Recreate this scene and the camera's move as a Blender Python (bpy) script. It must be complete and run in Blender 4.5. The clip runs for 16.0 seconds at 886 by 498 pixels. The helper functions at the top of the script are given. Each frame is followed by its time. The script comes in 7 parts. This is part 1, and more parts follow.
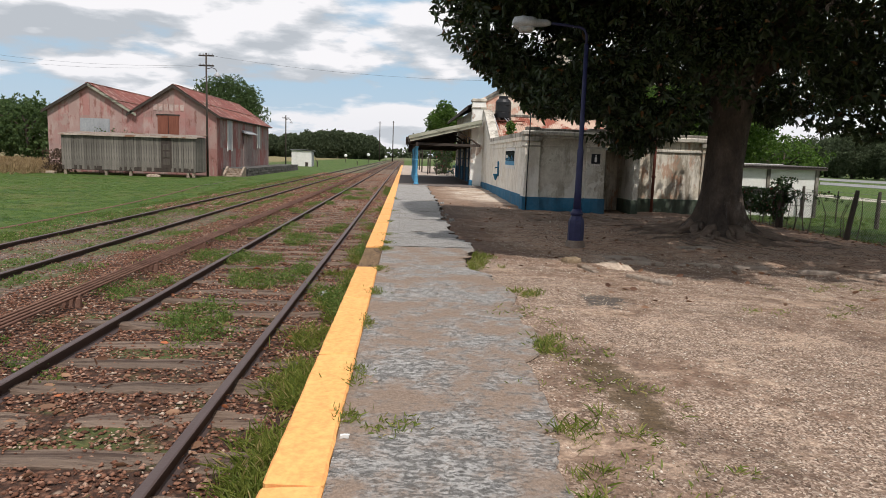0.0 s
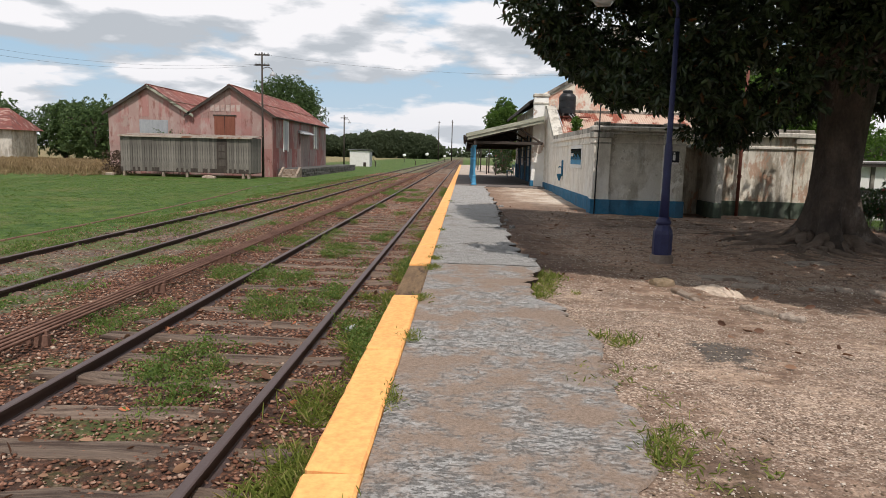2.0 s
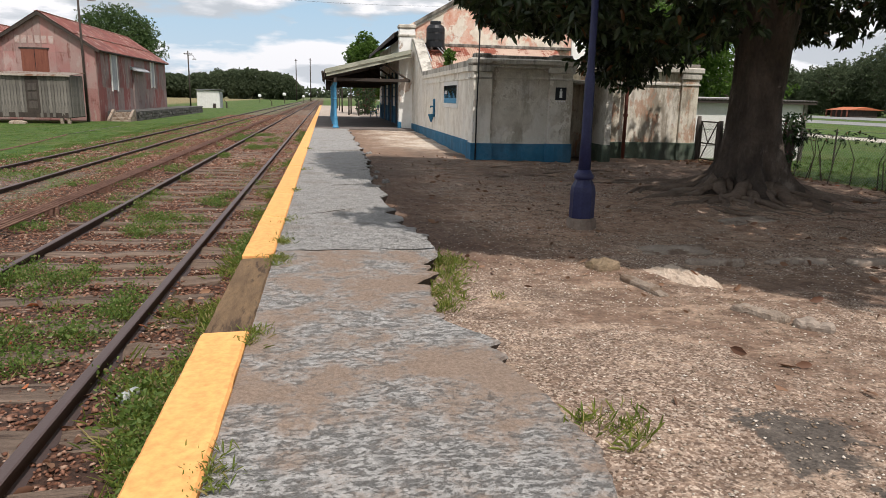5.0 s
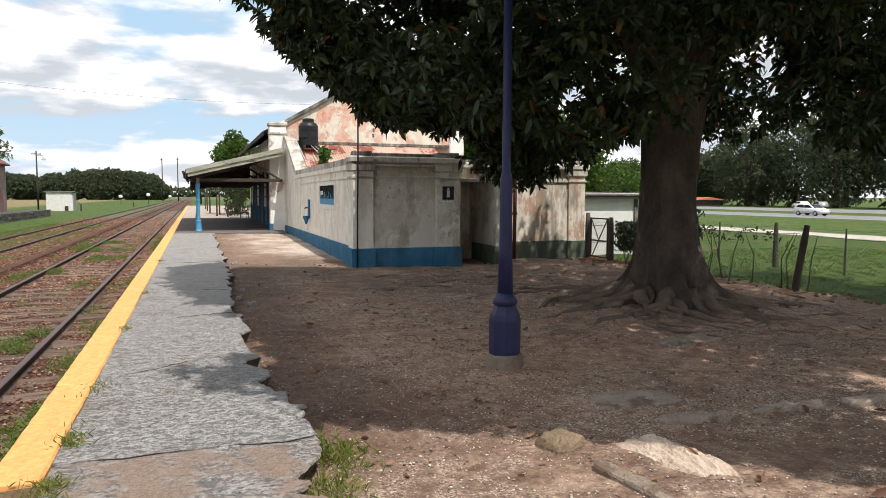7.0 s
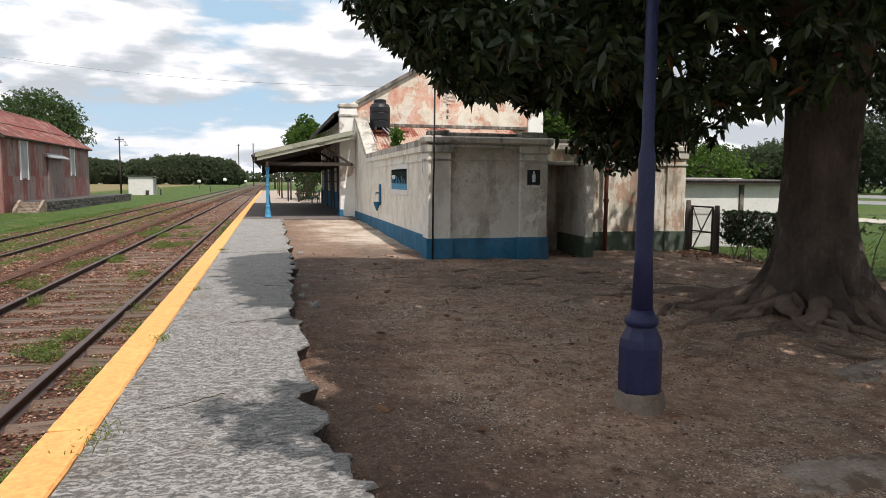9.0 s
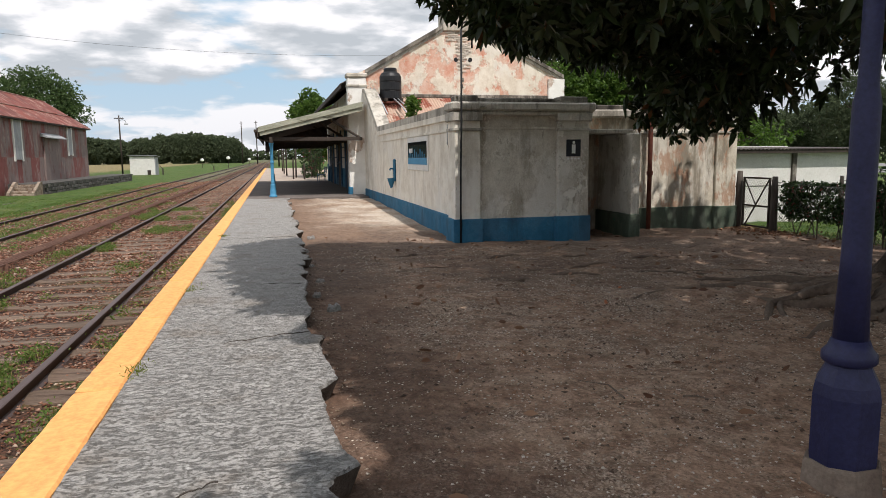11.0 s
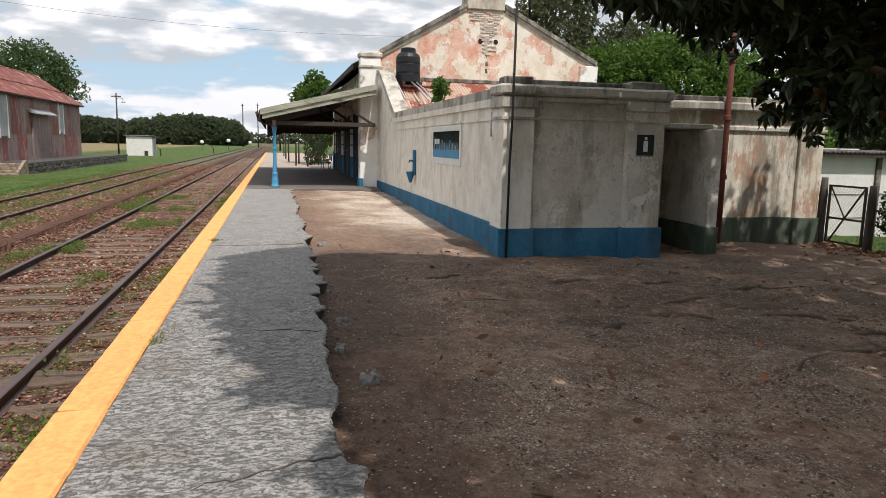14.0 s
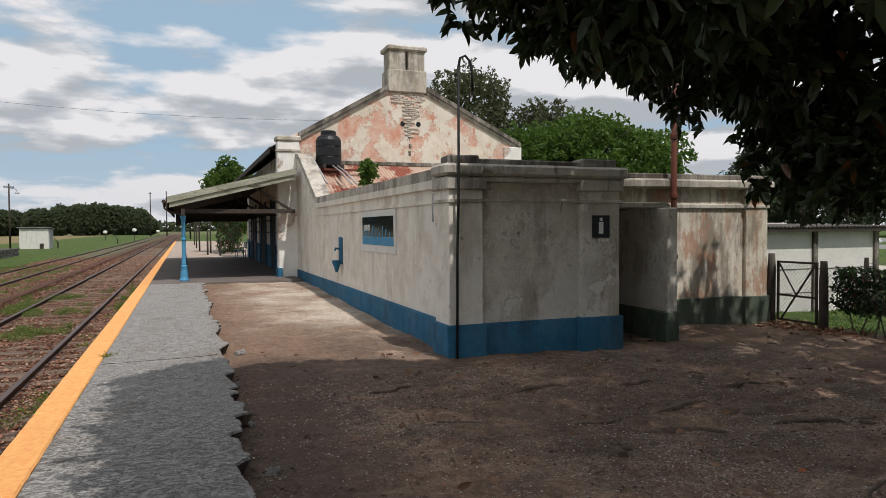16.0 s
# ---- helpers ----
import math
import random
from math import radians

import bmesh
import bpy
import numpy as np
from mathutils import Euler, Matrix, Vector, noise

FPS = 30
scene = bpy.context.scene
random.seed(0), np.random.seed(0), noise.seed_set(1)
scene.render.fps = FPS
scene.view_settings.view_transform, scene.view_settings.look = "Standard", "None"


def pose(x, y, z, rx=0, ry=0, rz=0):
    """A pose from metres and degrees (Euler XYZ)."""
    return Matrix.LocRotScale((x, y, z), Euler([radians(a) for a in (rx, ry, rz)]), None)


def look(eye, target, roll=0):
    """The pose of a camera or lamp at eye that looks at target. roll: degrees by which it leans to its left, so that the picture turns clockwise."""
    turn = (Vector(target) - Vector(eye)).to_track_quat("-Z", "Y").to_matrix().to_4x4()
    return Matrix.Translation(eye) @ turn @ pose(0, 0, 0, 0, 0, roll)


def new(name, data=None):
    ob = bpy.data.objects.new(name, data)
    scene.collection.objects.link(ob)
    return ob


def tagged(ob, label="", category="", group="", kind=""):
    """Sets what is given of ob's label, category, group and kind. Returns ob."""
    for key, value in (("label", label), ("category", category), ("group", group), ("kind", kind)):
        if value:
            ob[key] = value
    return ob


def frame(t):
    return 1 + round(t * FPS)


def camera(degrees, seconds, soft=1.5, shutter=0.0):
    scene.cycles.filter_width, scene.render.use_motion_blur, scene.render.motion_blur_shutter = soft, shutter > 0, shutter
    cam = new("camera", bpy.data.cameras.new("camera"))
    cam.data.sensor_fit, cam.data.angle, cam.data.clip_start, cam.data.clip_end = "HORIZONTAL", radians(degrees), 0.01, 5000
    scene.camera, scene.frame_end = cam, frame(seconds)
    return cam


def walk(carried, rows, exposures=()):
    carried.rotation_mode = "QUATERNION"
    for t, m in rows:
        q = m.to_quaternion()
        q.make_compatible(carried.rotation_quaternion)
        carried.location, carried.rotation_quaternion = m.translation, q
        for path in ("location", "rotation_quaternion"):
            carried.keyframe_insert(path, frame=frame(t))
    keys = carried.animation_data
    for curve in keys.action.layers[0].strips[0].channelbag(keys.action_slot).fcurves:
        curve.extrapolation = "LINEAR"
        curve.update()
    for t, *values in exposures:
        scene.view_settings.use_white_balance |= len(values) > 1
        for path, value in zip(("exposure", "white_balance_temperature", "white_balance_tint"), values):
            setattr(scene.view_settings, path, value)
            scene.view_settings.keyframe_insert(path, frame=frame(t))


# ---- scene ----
cam = camera(65.7, 16.0, soft=0.85)
PATH = [
    (0, (0.563, 1.482, 1.501), (0.68, 3.461, 1.237), 1.9),
    (0.5, (0.646, 1.847, 1.51), (0.694, 3.832, 1.27), 1.9),
    (1, (0.651, 2.352, 1.507), (0.59, 4.33, 1.213), 1.5),
    (1.5, (0.636, 2.868, 1.497), (0.624, 4.841, 1.169), 2.0),
    (2, (0.664, 3.488, 1.498), (0.61, 5.468, 1.227), 1.5),
    (2.5, (0.643, 3.972, 1.483), (0.627, 5.952, 1.198), 2.1),
    (3, (0.633, 4.465, 1.475), (0.608, 6.443, 1.175), 1.5),
    (3.2, (0.655, 4.629, 1.465), (0.569, 6.605, 1.167), 0.7),
    (5.3, (0.727, 6.828, 1.433), (1.087, 8.747, 0.997), 1.2),
    (5.5, (0.748, 7.045, 1.44), (1.095, 8.984, 1.093), 0.5),
    (6, (0.875, 7.56, 1.475), (1.32, 9.48, 1.136), 0.8),
    (6.5, (0.916, 8.12, 1.516), (1.669, 9.947, 1.212), 0.5),
    (7, (1.045, 8.617, 1.555), (1.723, 10.492, 1.401), 0.2),
    (7.5, (1.096, 9.061, 1.54), (1.828, 10.916, 1.389), 1.4),
    (8, (1.184, 9.493, 1.535), (1.798, 11.385, 1.326), -0.1),
    (8.5, (1.268, 9.867, 1.527), (1.732, 11.8, 1.305), 1.3),
    (8.7, (1.291, 10.047, 1.528), (1.758, 11.982, 1.332), 0.8),
    (10.8, (1.284, 11.992, 1.52), (1.854, 13.898, 1.313), -0.1),
    (11, (1.263, 12.176, 1.491), (1.732, 14.102, 1.223), -0.6),
    (11.5, (1.229, 12.662, 1.548), (1.769, 14.572, 1.305), 1.0),
    (12, (1.209, 13.123, 1.531), (1.839, 15.0, 1.242), 0.7),
    (12.5, (1.276, 13.605, 1.544), (1.987, 15.444, 1.21), 1.6),
    (13, (1.218, 14.004, 1.565), (2.015, 15.817, 1.281), 1.0),
    (13.5, (1.187, 14.4, 1.538), (1.938, 16.224, 1.211), 1.6),
    (14, (1.19, 14.79, 1.559), (1.663, 16.71, 1.26), 1.2),
    (14.5, (1.146, 15.215, 1.59), (1.614, 17.141, 1.326), 1.0),
    (15, (1.169, 15.595, 1.59), (1.677, 17.518, 1.386), 0.8),
    (15.5, (1.21, 15.867, 1.622), (1.764, 17.781, 1.448), 0.6),
    (16, (1.223, 16.235, 1.628), (1.928, 18.106, 1.566), -0.4),
]
walk(cam, [(t, look(eye, target, roll)) for t, eye, target, roll in PATH], [(t, s, 6480, 14) for t, s in ((0, -0.15), (3.2, -0.15), (5.5, 0.02), (6.5, 0.12), (7.5, 0.23), (8.5, 0.1), (11, -0.05), (12.5, 0.2), (13.5, 0.3), (14, 0.0), (14.5, -0.2), (15.5, -0.48), (16, -0.40))])

# ---- world, sun, exposure ----
SUN = Vector((0.14, -0.55, 1.0)).normalized()
sun = new("sun", bpy.data.lights.new("sun", "SUN"))
sun.data.energy, sun.data.angle, sun.data.color = 4.1, radians(0.55), (1.0, 0.955, 0.88)
sun.matrix_world = look(SUN * 60, (0, 0, 0))

world = bpy.data.worlds.new("sky")
scene.world = world
world.use_nodes = True
wn, wl = world.node_tree.nodes, world.node_tree.links
wn.clear()
w_out, w_bg = wn.new("ShaderNodeOutputWorld"), wn.new("ShaderNodeBackground")
w_sky = wn.new("ShaderNodeTexSky")
w_sky.sky_type, w_sky.sun_disc = "NISHITA", False
w_sky.sun_elevation = math.asin(SUN.z)
w_sky.sun_rotation = math.atan2(SUN.x, SUN.y)
w_co, w_sep = wn.new("ShaderNodeTexCoord"), wn.new("ShaderNodeSeparateXYZ")
wl.new(w_co.outputs["Generated"], w_sep.inputs[0])


def wmath(op, a, b=None, clamp=False):
    n = wn.new("ShaderNodeMath")
    n.operation, n.use_clamp = op, clamp
    for i, v in enumerate((a, b)):
        if v is None:
            continue
        if isinstance(v, (int, float)):
            n.inputs[i].default_value = v
        else:
            wl.new(v, n.inputs[i])
    return n.outputs[0]


# heaped clouds on a flat deck: the same field a little higher up tells lit tops from grey bases
def wnoise(scale, detail, rough, raise_by):
    z = wmath("ADD", w_sep.outputs[2], raise_by)
    deep = wmath("ADD", wmath("MAXIMUM", z, 0.0), 0.26)
    c = wn.new("ShaderNodeCombineXYZ")
    wl.new(wmath("ADD", wmath("DIVIDE", w_sep.outputs[0], deep), 3.1), c.inputs[0])
    wl.new(wmath("DIVIDE", w_sep.outputs[1], deep), c.inputs[1])
    wl.new(wmath("MULTIPLY", z, 5.0), c.inputs[2])
    n = wn.new("ShaderNodeTexNoise")
    n.inputs["Scale"].default_value, n.inputs["Detail"].default_value, n.inputs["Roughness"].default_value = scale, detail, rough
    wl.new(c.outputs[0], n.inputs["Vector"])
    return n.outputs[0]


def wramp(fac, stops):
    r = wn.new("ShaderNodeValToRGB")
    while len(r.color_ramp.elements) < len(stops):
        r.color_ramp.elements.new(0.5)
    for e, (p, c) in zip(r.color_ramp.elements, stops):
        e.position, e.color = p, (*c, 1)
    wl.new(fac, r.inputs[0])
    return r.outputs[0]


def wmix(fac, a, b):
    n = wn.new("ShaderNodeMix")
    n.data_type = "RGBA"
    for i, v in ((0, fac), (6, a), (7, b)):
        if isinstance(v, tuple):
            n.inputs[i].default_value = (*v, 1)
        else:
            wl.new(v, n.inputs[i])
    return n.outputs[2]


here, above = wnoise(1.9, 9, 0.5, 0.0), wnoise(1.9, 9, 0.5, 0.026)
veil = wnoise(0.45, 4, 0.5, 0.3)
cover = wramp(wmath("ADD", here, wmath("MULTIPLY", veil, 0.3)), [(0.52, (0, 0, 0)), (0.60, (1, 1, 1))])
lit = wmath("ADD", wmath("MULTIPLY", wmath("SUBTRACT", here, above), 5.2), 0.5, True)
puffs = wramp(lit, [(0.22, (6.4, 7.0, 7.4)), (0.48, (8.4, 8.9, 9.2)), (0.72, (11.8, 11.9, 11.9))])
cloudy = wmix(cover, wmix(wmath("MULTIPLY", 0.8, 1.0), w_sky.outputs[0], (5.6, 8.2, 10.2)), puffs)
haze = wramp(w_sep.outputs[2], [(0.0, (1, 1, 1)), (0.12, (0, 0, 0))])
cloudy = wmix(wmath("MULTIPLY", haze, 0.45), cloudy, (8.4, 8.9, 9.4))
wl.new(cloudy, w_bg.inputs[0])
w_bg.inputs[1].default_value = 0.088
wl.new(w_bg.outputs[0], w_out.inputs[0])


# ---- materials ----
class Nodes:
    """A small writer of node materials."""

    def __init__(self, name):
        self.m = bpy.data.materials.new(name)
        self.m.use_nodes = True
        self.t = self.m.node_tree
        self.b = self.t.nodes["Principled BSDF"]
        self.co = self.t.nodes.new("ShaderNodeTexCoord").outputs["Object"]
        self.geo = None

    def link(self, v, sock):
        if isinstance(v, (int, float)):
            sock.default_value = v
        elif isinstance(v, tuple):
            sock.default_value = (*v, 1) if len(v) == 3 and len(sock.default_value) == 4 else v
        else:
            self.t.links.new(v, sock)

    def world(self):
        if not self.geo:
            self.geo = self.t.nodes.new("ShaderNodeNewGeometry")
        return self.geo.outputs["Position"]

    def island(self):
        self.world()
        return self.geo.outputs["Random Per Island"]

    def each(self):
        return self.t.nodes.new("ShaderNodeObjectInfo").outputs["Random"]

    def math(self, op, a, b=0.0, clamp=False):
        n = self.t.nodes.new("ShaderNodeMath")
        n.operation, n.use_clamp = op, clamp
        self.link(a, n.inputs[0]), self.link(b, n.inputs[1])
        return n.outputs[0]

    def noise(self, scale, detail=5, rough=0.55, stretch=(1, 1, 1), shift=(0, 0, 0), co=None, distort=0.0):
        m = self.t.nodes.new("ShaderNodeMapping")
        m.inputs["Scale"].default_value, m.inputs["Location"].default_value = stretch, shift
        self.t.links.new(co or self.co, m.inputs[0])
        n = self.t.nodes.new("ShaderNodeTexNoise")
        n.inputs["Scale"].default_value, n.inputs["Detail"].default_value = scale, detail
        n.inputs["Roughness"].default_value, n.inputs["Distortion"].default_value = rough, distort
        self.t.links.new(m.outputs[0], n.inputs["Vector"])
        return n.outputs[0]

    def cells(self, scale, stretch=(1, 1, 1), feature="F1", out="Distance", co=None):
        m = self.t.nodes.new("ShaderNodeMapping")
        m.inputs["Scale"].default_value = stretch
        self.t.links.new(co or self.co, m.inputs[0])
        n = self.t.nodes.new("ShaderNodeTexVoronoi")
        n.feature = feature
        n.inputs["Scale"].default_value = scale
        self.t.links.new(m.outputs[0], n.inputs["Vector"])
        return n.outputs[out]

    def ramp(self, fac, stops):
        r = self.t.nodes.new("ShaderNodeValToRGB")
        while len(r.color_ramp.elements) < len(stops):
            r.color_ramp.elements.new(0.5)
        for e, (p, c) in zip(r.color_ramp.elements, stops):
            e.position, e.color = p, (*c, 1) if isinstance(c, tuple) else (c, c, c, 1)
        self.t.links.new(fac, r.inputs[0])
        return r.outputs[0]

    def mix(self, fac, a, b, how="MIX"):
        n = self.t.nodes.new("ShaderNodeMix")
        n.data_type, n.blend_type = "RGBA", how
        self.link(fac, n.inputs[0]), self.link(a, n.inputs[6]), self.link(b, n.inputs[7])
        return n.outputs[2]

    def step(self, v, at, soft):
        """0 below at - soft, 1 above at + soft."""
        n = self.t.nodes.new("ShaderNodeMapRange")
        n.interpolation_type = "SMOOTHSTEP"
        self.link(v, n.inputs[0])
        n.inputs[1].default_value, n.inputs[2].default_value = at - soft, at + soft
        return n.outputs[0]

    def done(self, colour, rough=0.85, bump=None, height=0.01, metal=0.0, spec=0.3):
        self.link(colour, self.b.inputs["Base Color"])
        self.link(rough, self.b.inputs["Roughness"])
        self.link(metal, self.b.inputs["Metallic"])
        self.b.inputs["Specular IOR Level"].default_value = spec
        if bump is not None:
            n = self.t.nodes.new("ShaderNodeBump")
            n.inputs["Strength"].default_value, n.inputs["Distance"].default_value = 1.0, height
            self.t.links.new(bump, n.inputs["Height"])
            self.t.links.new(n.outputs[0], self.b.inputs["Normal"])
        return self.m


def plain(name, a, b, scale=6.0, rough=0.8, height=0.004, metal=0.0, stretch=(1, 1, 1), spots=None, spot_at=0.62, spread=0.0):
    """Two-tone weathered surface, with larger spots of a third colour and a spread of tone from piece to piece."""
    n = Nodes(name)
    fine = n.noise(scale * 9, 4, 0.6, stretch)
    big = n.noise(scale, 6, 0.6, stretch, (1.7, 3.1, 0.4))
    c = n.mix(n.ramp(big, [(0.32, 0.0), (0.68, 1.0)]), a, b)
    c = n.mix(0.35, c, n.ramp(fine, [(0.3, 0.25), (0.7, 0.8)]), "OVERLAY")
    if spots:
        c = n.mix(n.step(n.noise(scale * 0.7, 7, 0.65, stretch, (9.1, 2.7, 5.5)), spot_at, 0.05), c, spots)
    if spread:
        c = n.mix(1.0, c, n.ramp(n.each(), [(0.0, 1.0 - spread), (1.0, 1.0)]), "MULTIPLY")
    return n.done(c, rough, n.math("ADD", fine, n.math("MULTIPLY", big, 1.5)), height, metal)


def plaster(name, base, light, dirt, peel, peel_at=0.62, streak=0.5, dirt_at=0.56, crisp=0.022, patch=0.5, rust=None, chips=0.0):
    """Old rendered wall: mottled, patched, run with damp, flaked to the coat beneath."""
    n = Nodes(name)
    w = n.world()
    mid, fine = n.noise(2.6, 8, 0.66, co=w), n.noise(45, 4, 0.6, co=w)
    c = n.mix(n.ramp(mid, [(0.38, 0.0), (0.62, 1.0)]), base, light)
    # old repairs and washed-out areas with a hard border
    wash = n.step(n.noise(0.95, 9, 0.62, (1, 1, 0.8), (2.2, 5.1, 7.7), co=w), 0.53, 0.03)
    c = n.mix(n.math("MULTIPLY", wash, patch), c, n.mix(0.5, light, (0.72, 0.70, 0.66)))
    run = n.noise(1.15, 9, 0.7, (1.3, 1.3, 0.5), co=w)
    drip = n.noise(6.5, 6, 0.65, (1.4, 1.4, 0.09), (1, 2, 3), co=w)
    damp_shade = n.math("ADD", n.math("MULTIPLY", run, 0.74), n.math("MULTIPLY", drip, 0.26))
    c = n.mix(n.math("MULTIPLY", n.step(damp_shade, dirt_at, 0.07), streak), c, dirt)
    flake = n.step(n.noise(1.25, 9, 0.66, (1, 1, 0.8), (4.4, 8.8, 1.3), co=w), peel_at, crisp)
    c = n.mix(flake, c, n.mix(n.ramp(mid, [(0.35, 0.0), (0.6, 0.5)]), peel, light))
    if chips:
        near = n.math("ADD", n.math("MULTIPLY", n.noise(4.2, 9, 0.74, (1, 1, 0.7), (5.2, 9.9, 0.3), co=w), 0.6), n.math("MULTIPLY", n.noise(0.9, 4, 0.5, co=w, shift=(1.2, 0.4, 0.1)), 0.4))
        c = n.mix(n.math("MULTIPLY", n.step(near, 0.575, 0.016), 0.7), c, peel)
        c = n.mix(n.math("MULTIPLY", n.step(near, 0.615, 0.016), 0.7), c, n.mix(0.5, base, dirt))
    if rust:
        r = n.noise(2.3, 9, 0.72, (1.5, 1.5, 0.62), (7.3, 1.1, 3.9), co=w)
        c = n.mix(n.math("MULTIPLY", n.step(r, 0.56, 0.045), 0.7), c, n.mix(fine, rust, (rust[0] * 1.5, rust[1] * 1.6, rust[2] * 1.7)))
    pock = n.step(n.noise(9.0, 6, 0.7, (1, 1, 0.6), (3.3, 0.4, 6.1), co=w), 0.66, 0.03)
    c = n.mix(n.math("MULTIPLY", pock, 0.45), c, dirt)
    c = n.mix(0.35, c, n.ramp(fine, [(0.3, 0.28), (0.7, 0.74)]), "OVERLAY")
    relief = n.math("SUBTRACT", n.math("ADD", n.math("MULTIPLY", fine, 0.4), mid), n.math("ADD", n.math("MULTIPLY", flake, 1.2), pock))
    return n.done(c, 0.92, relief, 0.009)


def leafy(name, dark, light, odd=None, rough=0.5, trans=0.35, odd_at=0.965):
    n = Nodes(name)
    r = n.island()
    c = n.mix(r, dark, light)
    if odd:
        c = n.mix(n.step(n.math("FRACT", n.math("MULTIPLY", r, 37.0)), odd_at, 0.01), c, odd)
    n.b.inputs["Transmission Weight"].default_value = 0.0
    n.done(c, rough, spec=0.4)
    if trans:
        tl, add = n.t.nodes.new("ShaderNodeBsdfTranslucent"), n.t.nodes.new("ShaderNodeMixShader")
        n.link(c, tl.inputs[0])
        add.inputs[0].default_value = trans
        out = n.t.nodes["Material Output"]
        n.t.links.new(n.b.outputs[0], add.inputs[1])
        n.t.links.new(tl.outputs[0], add.inputs[2])
        n.t.links.new(add.outputs[0], out.inputs[0])
    return n.m


def ground_material():
    n = Nodes("ground_cover")
    w = n.world()
    sep = n.t.nodes.new("ShaderNodeSeparateXYZ")
    n.t.links.new(w, sep.inputs[0])
    x, y = sep.outputs[0], sep.outputs[1]
    wob = n.math("SUBTRACT", n.noise(0.55, 6, 0.6, co=w), 0.5)
    fine, mid, big = n.noise(38, 5, 0.65, co=w), n.noise(5, 6, 0.62, co=w), n.noise(0.8, 7, 0.6, co=w)
    peb = n.cells(75, co=w, out="Color")
    # lawn and meadow
    lawn = n.mix(n.ramp(n.noise(1.3, 7, 0.65, co=w), [(0.35, 0.0), (0.66, 1.0)]), (0.024, 0.060, 0.008), (0.056, 0.104, 0.013))
    lawn = n.mix(n.step(n.noise(0.35, 7, 0.65, co=w, shift=(7, 3, 0)), 0.58, 0.09), lawn, (0.085, 0.094, 0.026))
    lawn = n.mix(n.math("MULTIPLY", n.step(n.noise(2.2, 8, 0.72, co=w, shift=(4, 8, 0)), 0.54, 0.08), 0.7), lawn, (0.105, 0.14, 0.028))
    lawn = n.mix(0.4, lawn, n.ramp(n.noise(40, 3, 0.7, co=w), [(0.3, 0.25), (0.7, 0.75)]), "OVERLAY")
    # trodden earth: brown soil, with washed-out gravel over it
    soil = n.mix(n.ramp(mid, [(0.34, 0.0), (0.66, 1.0)]), (0.158, 0.098, 0.067), (0.265, 0.18, 0.13))
    # past y 13 the soil is lightened in colour against too deep tree shade
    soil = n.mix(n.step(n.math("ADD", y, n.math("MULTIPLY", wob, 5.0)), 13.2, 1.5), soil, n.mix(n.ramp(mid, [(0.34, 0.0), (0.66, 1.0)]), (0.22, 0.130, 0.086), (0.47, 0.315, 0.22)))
    peb_c = n.ramp(peb, [(0.10, (0.10, 0.064, 0.045)), (0.5, (0.27, 0.19, 0.14)), (0.9, (0.62, 0.50, 0.40))])
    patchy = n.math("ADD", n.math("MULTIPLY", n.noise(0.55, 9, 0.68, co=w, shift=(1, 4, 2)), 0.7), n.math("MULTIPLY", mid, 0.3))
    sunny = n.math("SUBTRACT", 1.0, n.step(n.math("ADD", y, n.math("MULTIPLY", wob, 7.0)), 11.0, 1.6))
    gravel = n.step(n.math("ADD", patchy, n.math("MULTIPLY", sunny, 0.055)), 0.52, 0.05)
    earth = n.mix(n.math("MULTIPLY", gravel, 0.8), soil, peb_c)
    earth = n.mix(n.math("MULTIPLY", n.step(n.noise(0.9, 8, 0.7, co=w, shift=(6, 2, 8)), 0.58, 0.07), 0.42), earth, (0.085, 0.055, 0.04))
    earth = n.mix(n.math("MULTIPLY", n.step(n.noise(1.0, 8, 0.7, co=w, shift=(2, 9, 4)), 0.68, 0.05), 0.5), earth, (0.105, 0.09, 0.035))
    worn_pale = n.step(n.noise(1.6, 9, 0.7, (1, 1.5, 1), (5, 7, 1), co=w), 0.565, 0.05)
    earth = n.mix(n.math("MULTIPLY", worn_pale, 0.42), earth, (0.50, 0.365, 0.265))
    tar = n.math("ADD", n.math("POWER", n.math("MULTIPLY", n.math("SUBTRACT", x, 2.87), 3.6), 2.0), n.math("POWER", n.math("MULTIPLY", n.math("SUBTRACT", y, 9.0), 2.4), 2.0))
    earth = n.mix(n.math("MULTIPLY", n.math("SUBTRACT", 1.0, n.step(n.math("ADD", tar, n.math("MULTIPLY", n.math("SUBTRACT", mid, 0.5), 5.0)), 0.7, 0.25)), 0.85), earth, (0.075, 0.068, 0.06))
    moss = n.math("ADD", n.math("POWER", n.math("MULTIPLY", n.math("SUBTRACT", x, 2.1), 5.0), 2.0), n.math("POWER", n.math("MULTIPLY", n.math("SUBTRACT", y, 5.95), 1.25), 2.0))
    earth = n.mix(n.math("MULTIPLY", n.math("SUBTRACT", 1.0, n.step(n.math("ADD", moss, n.math("MULTIPLY", n.math("SUBTRACT", mid, 0.5), 4.0)), 0.8, 0.4)), 0.75), earth, (0.08, 0.056, 0.028))
    rim = n.math("MULTIPLY", n.step(n.math("ADD", y, n.math("MULTIPLY", wob, 3.0)), 12.8, 0.8), n.math("SUBTRACT", 1.0, n.step(n.math("ADD", x, n.math("MULTIPLY", wob, 2.6)), 2.55, 0.5)))
    earth = n.mix(n.math("MULTIPLY", rim, 0.8), earth, n.mix(mid, (0.07, 0.040, 0.028), (0.15, 0.09, 0.062)))
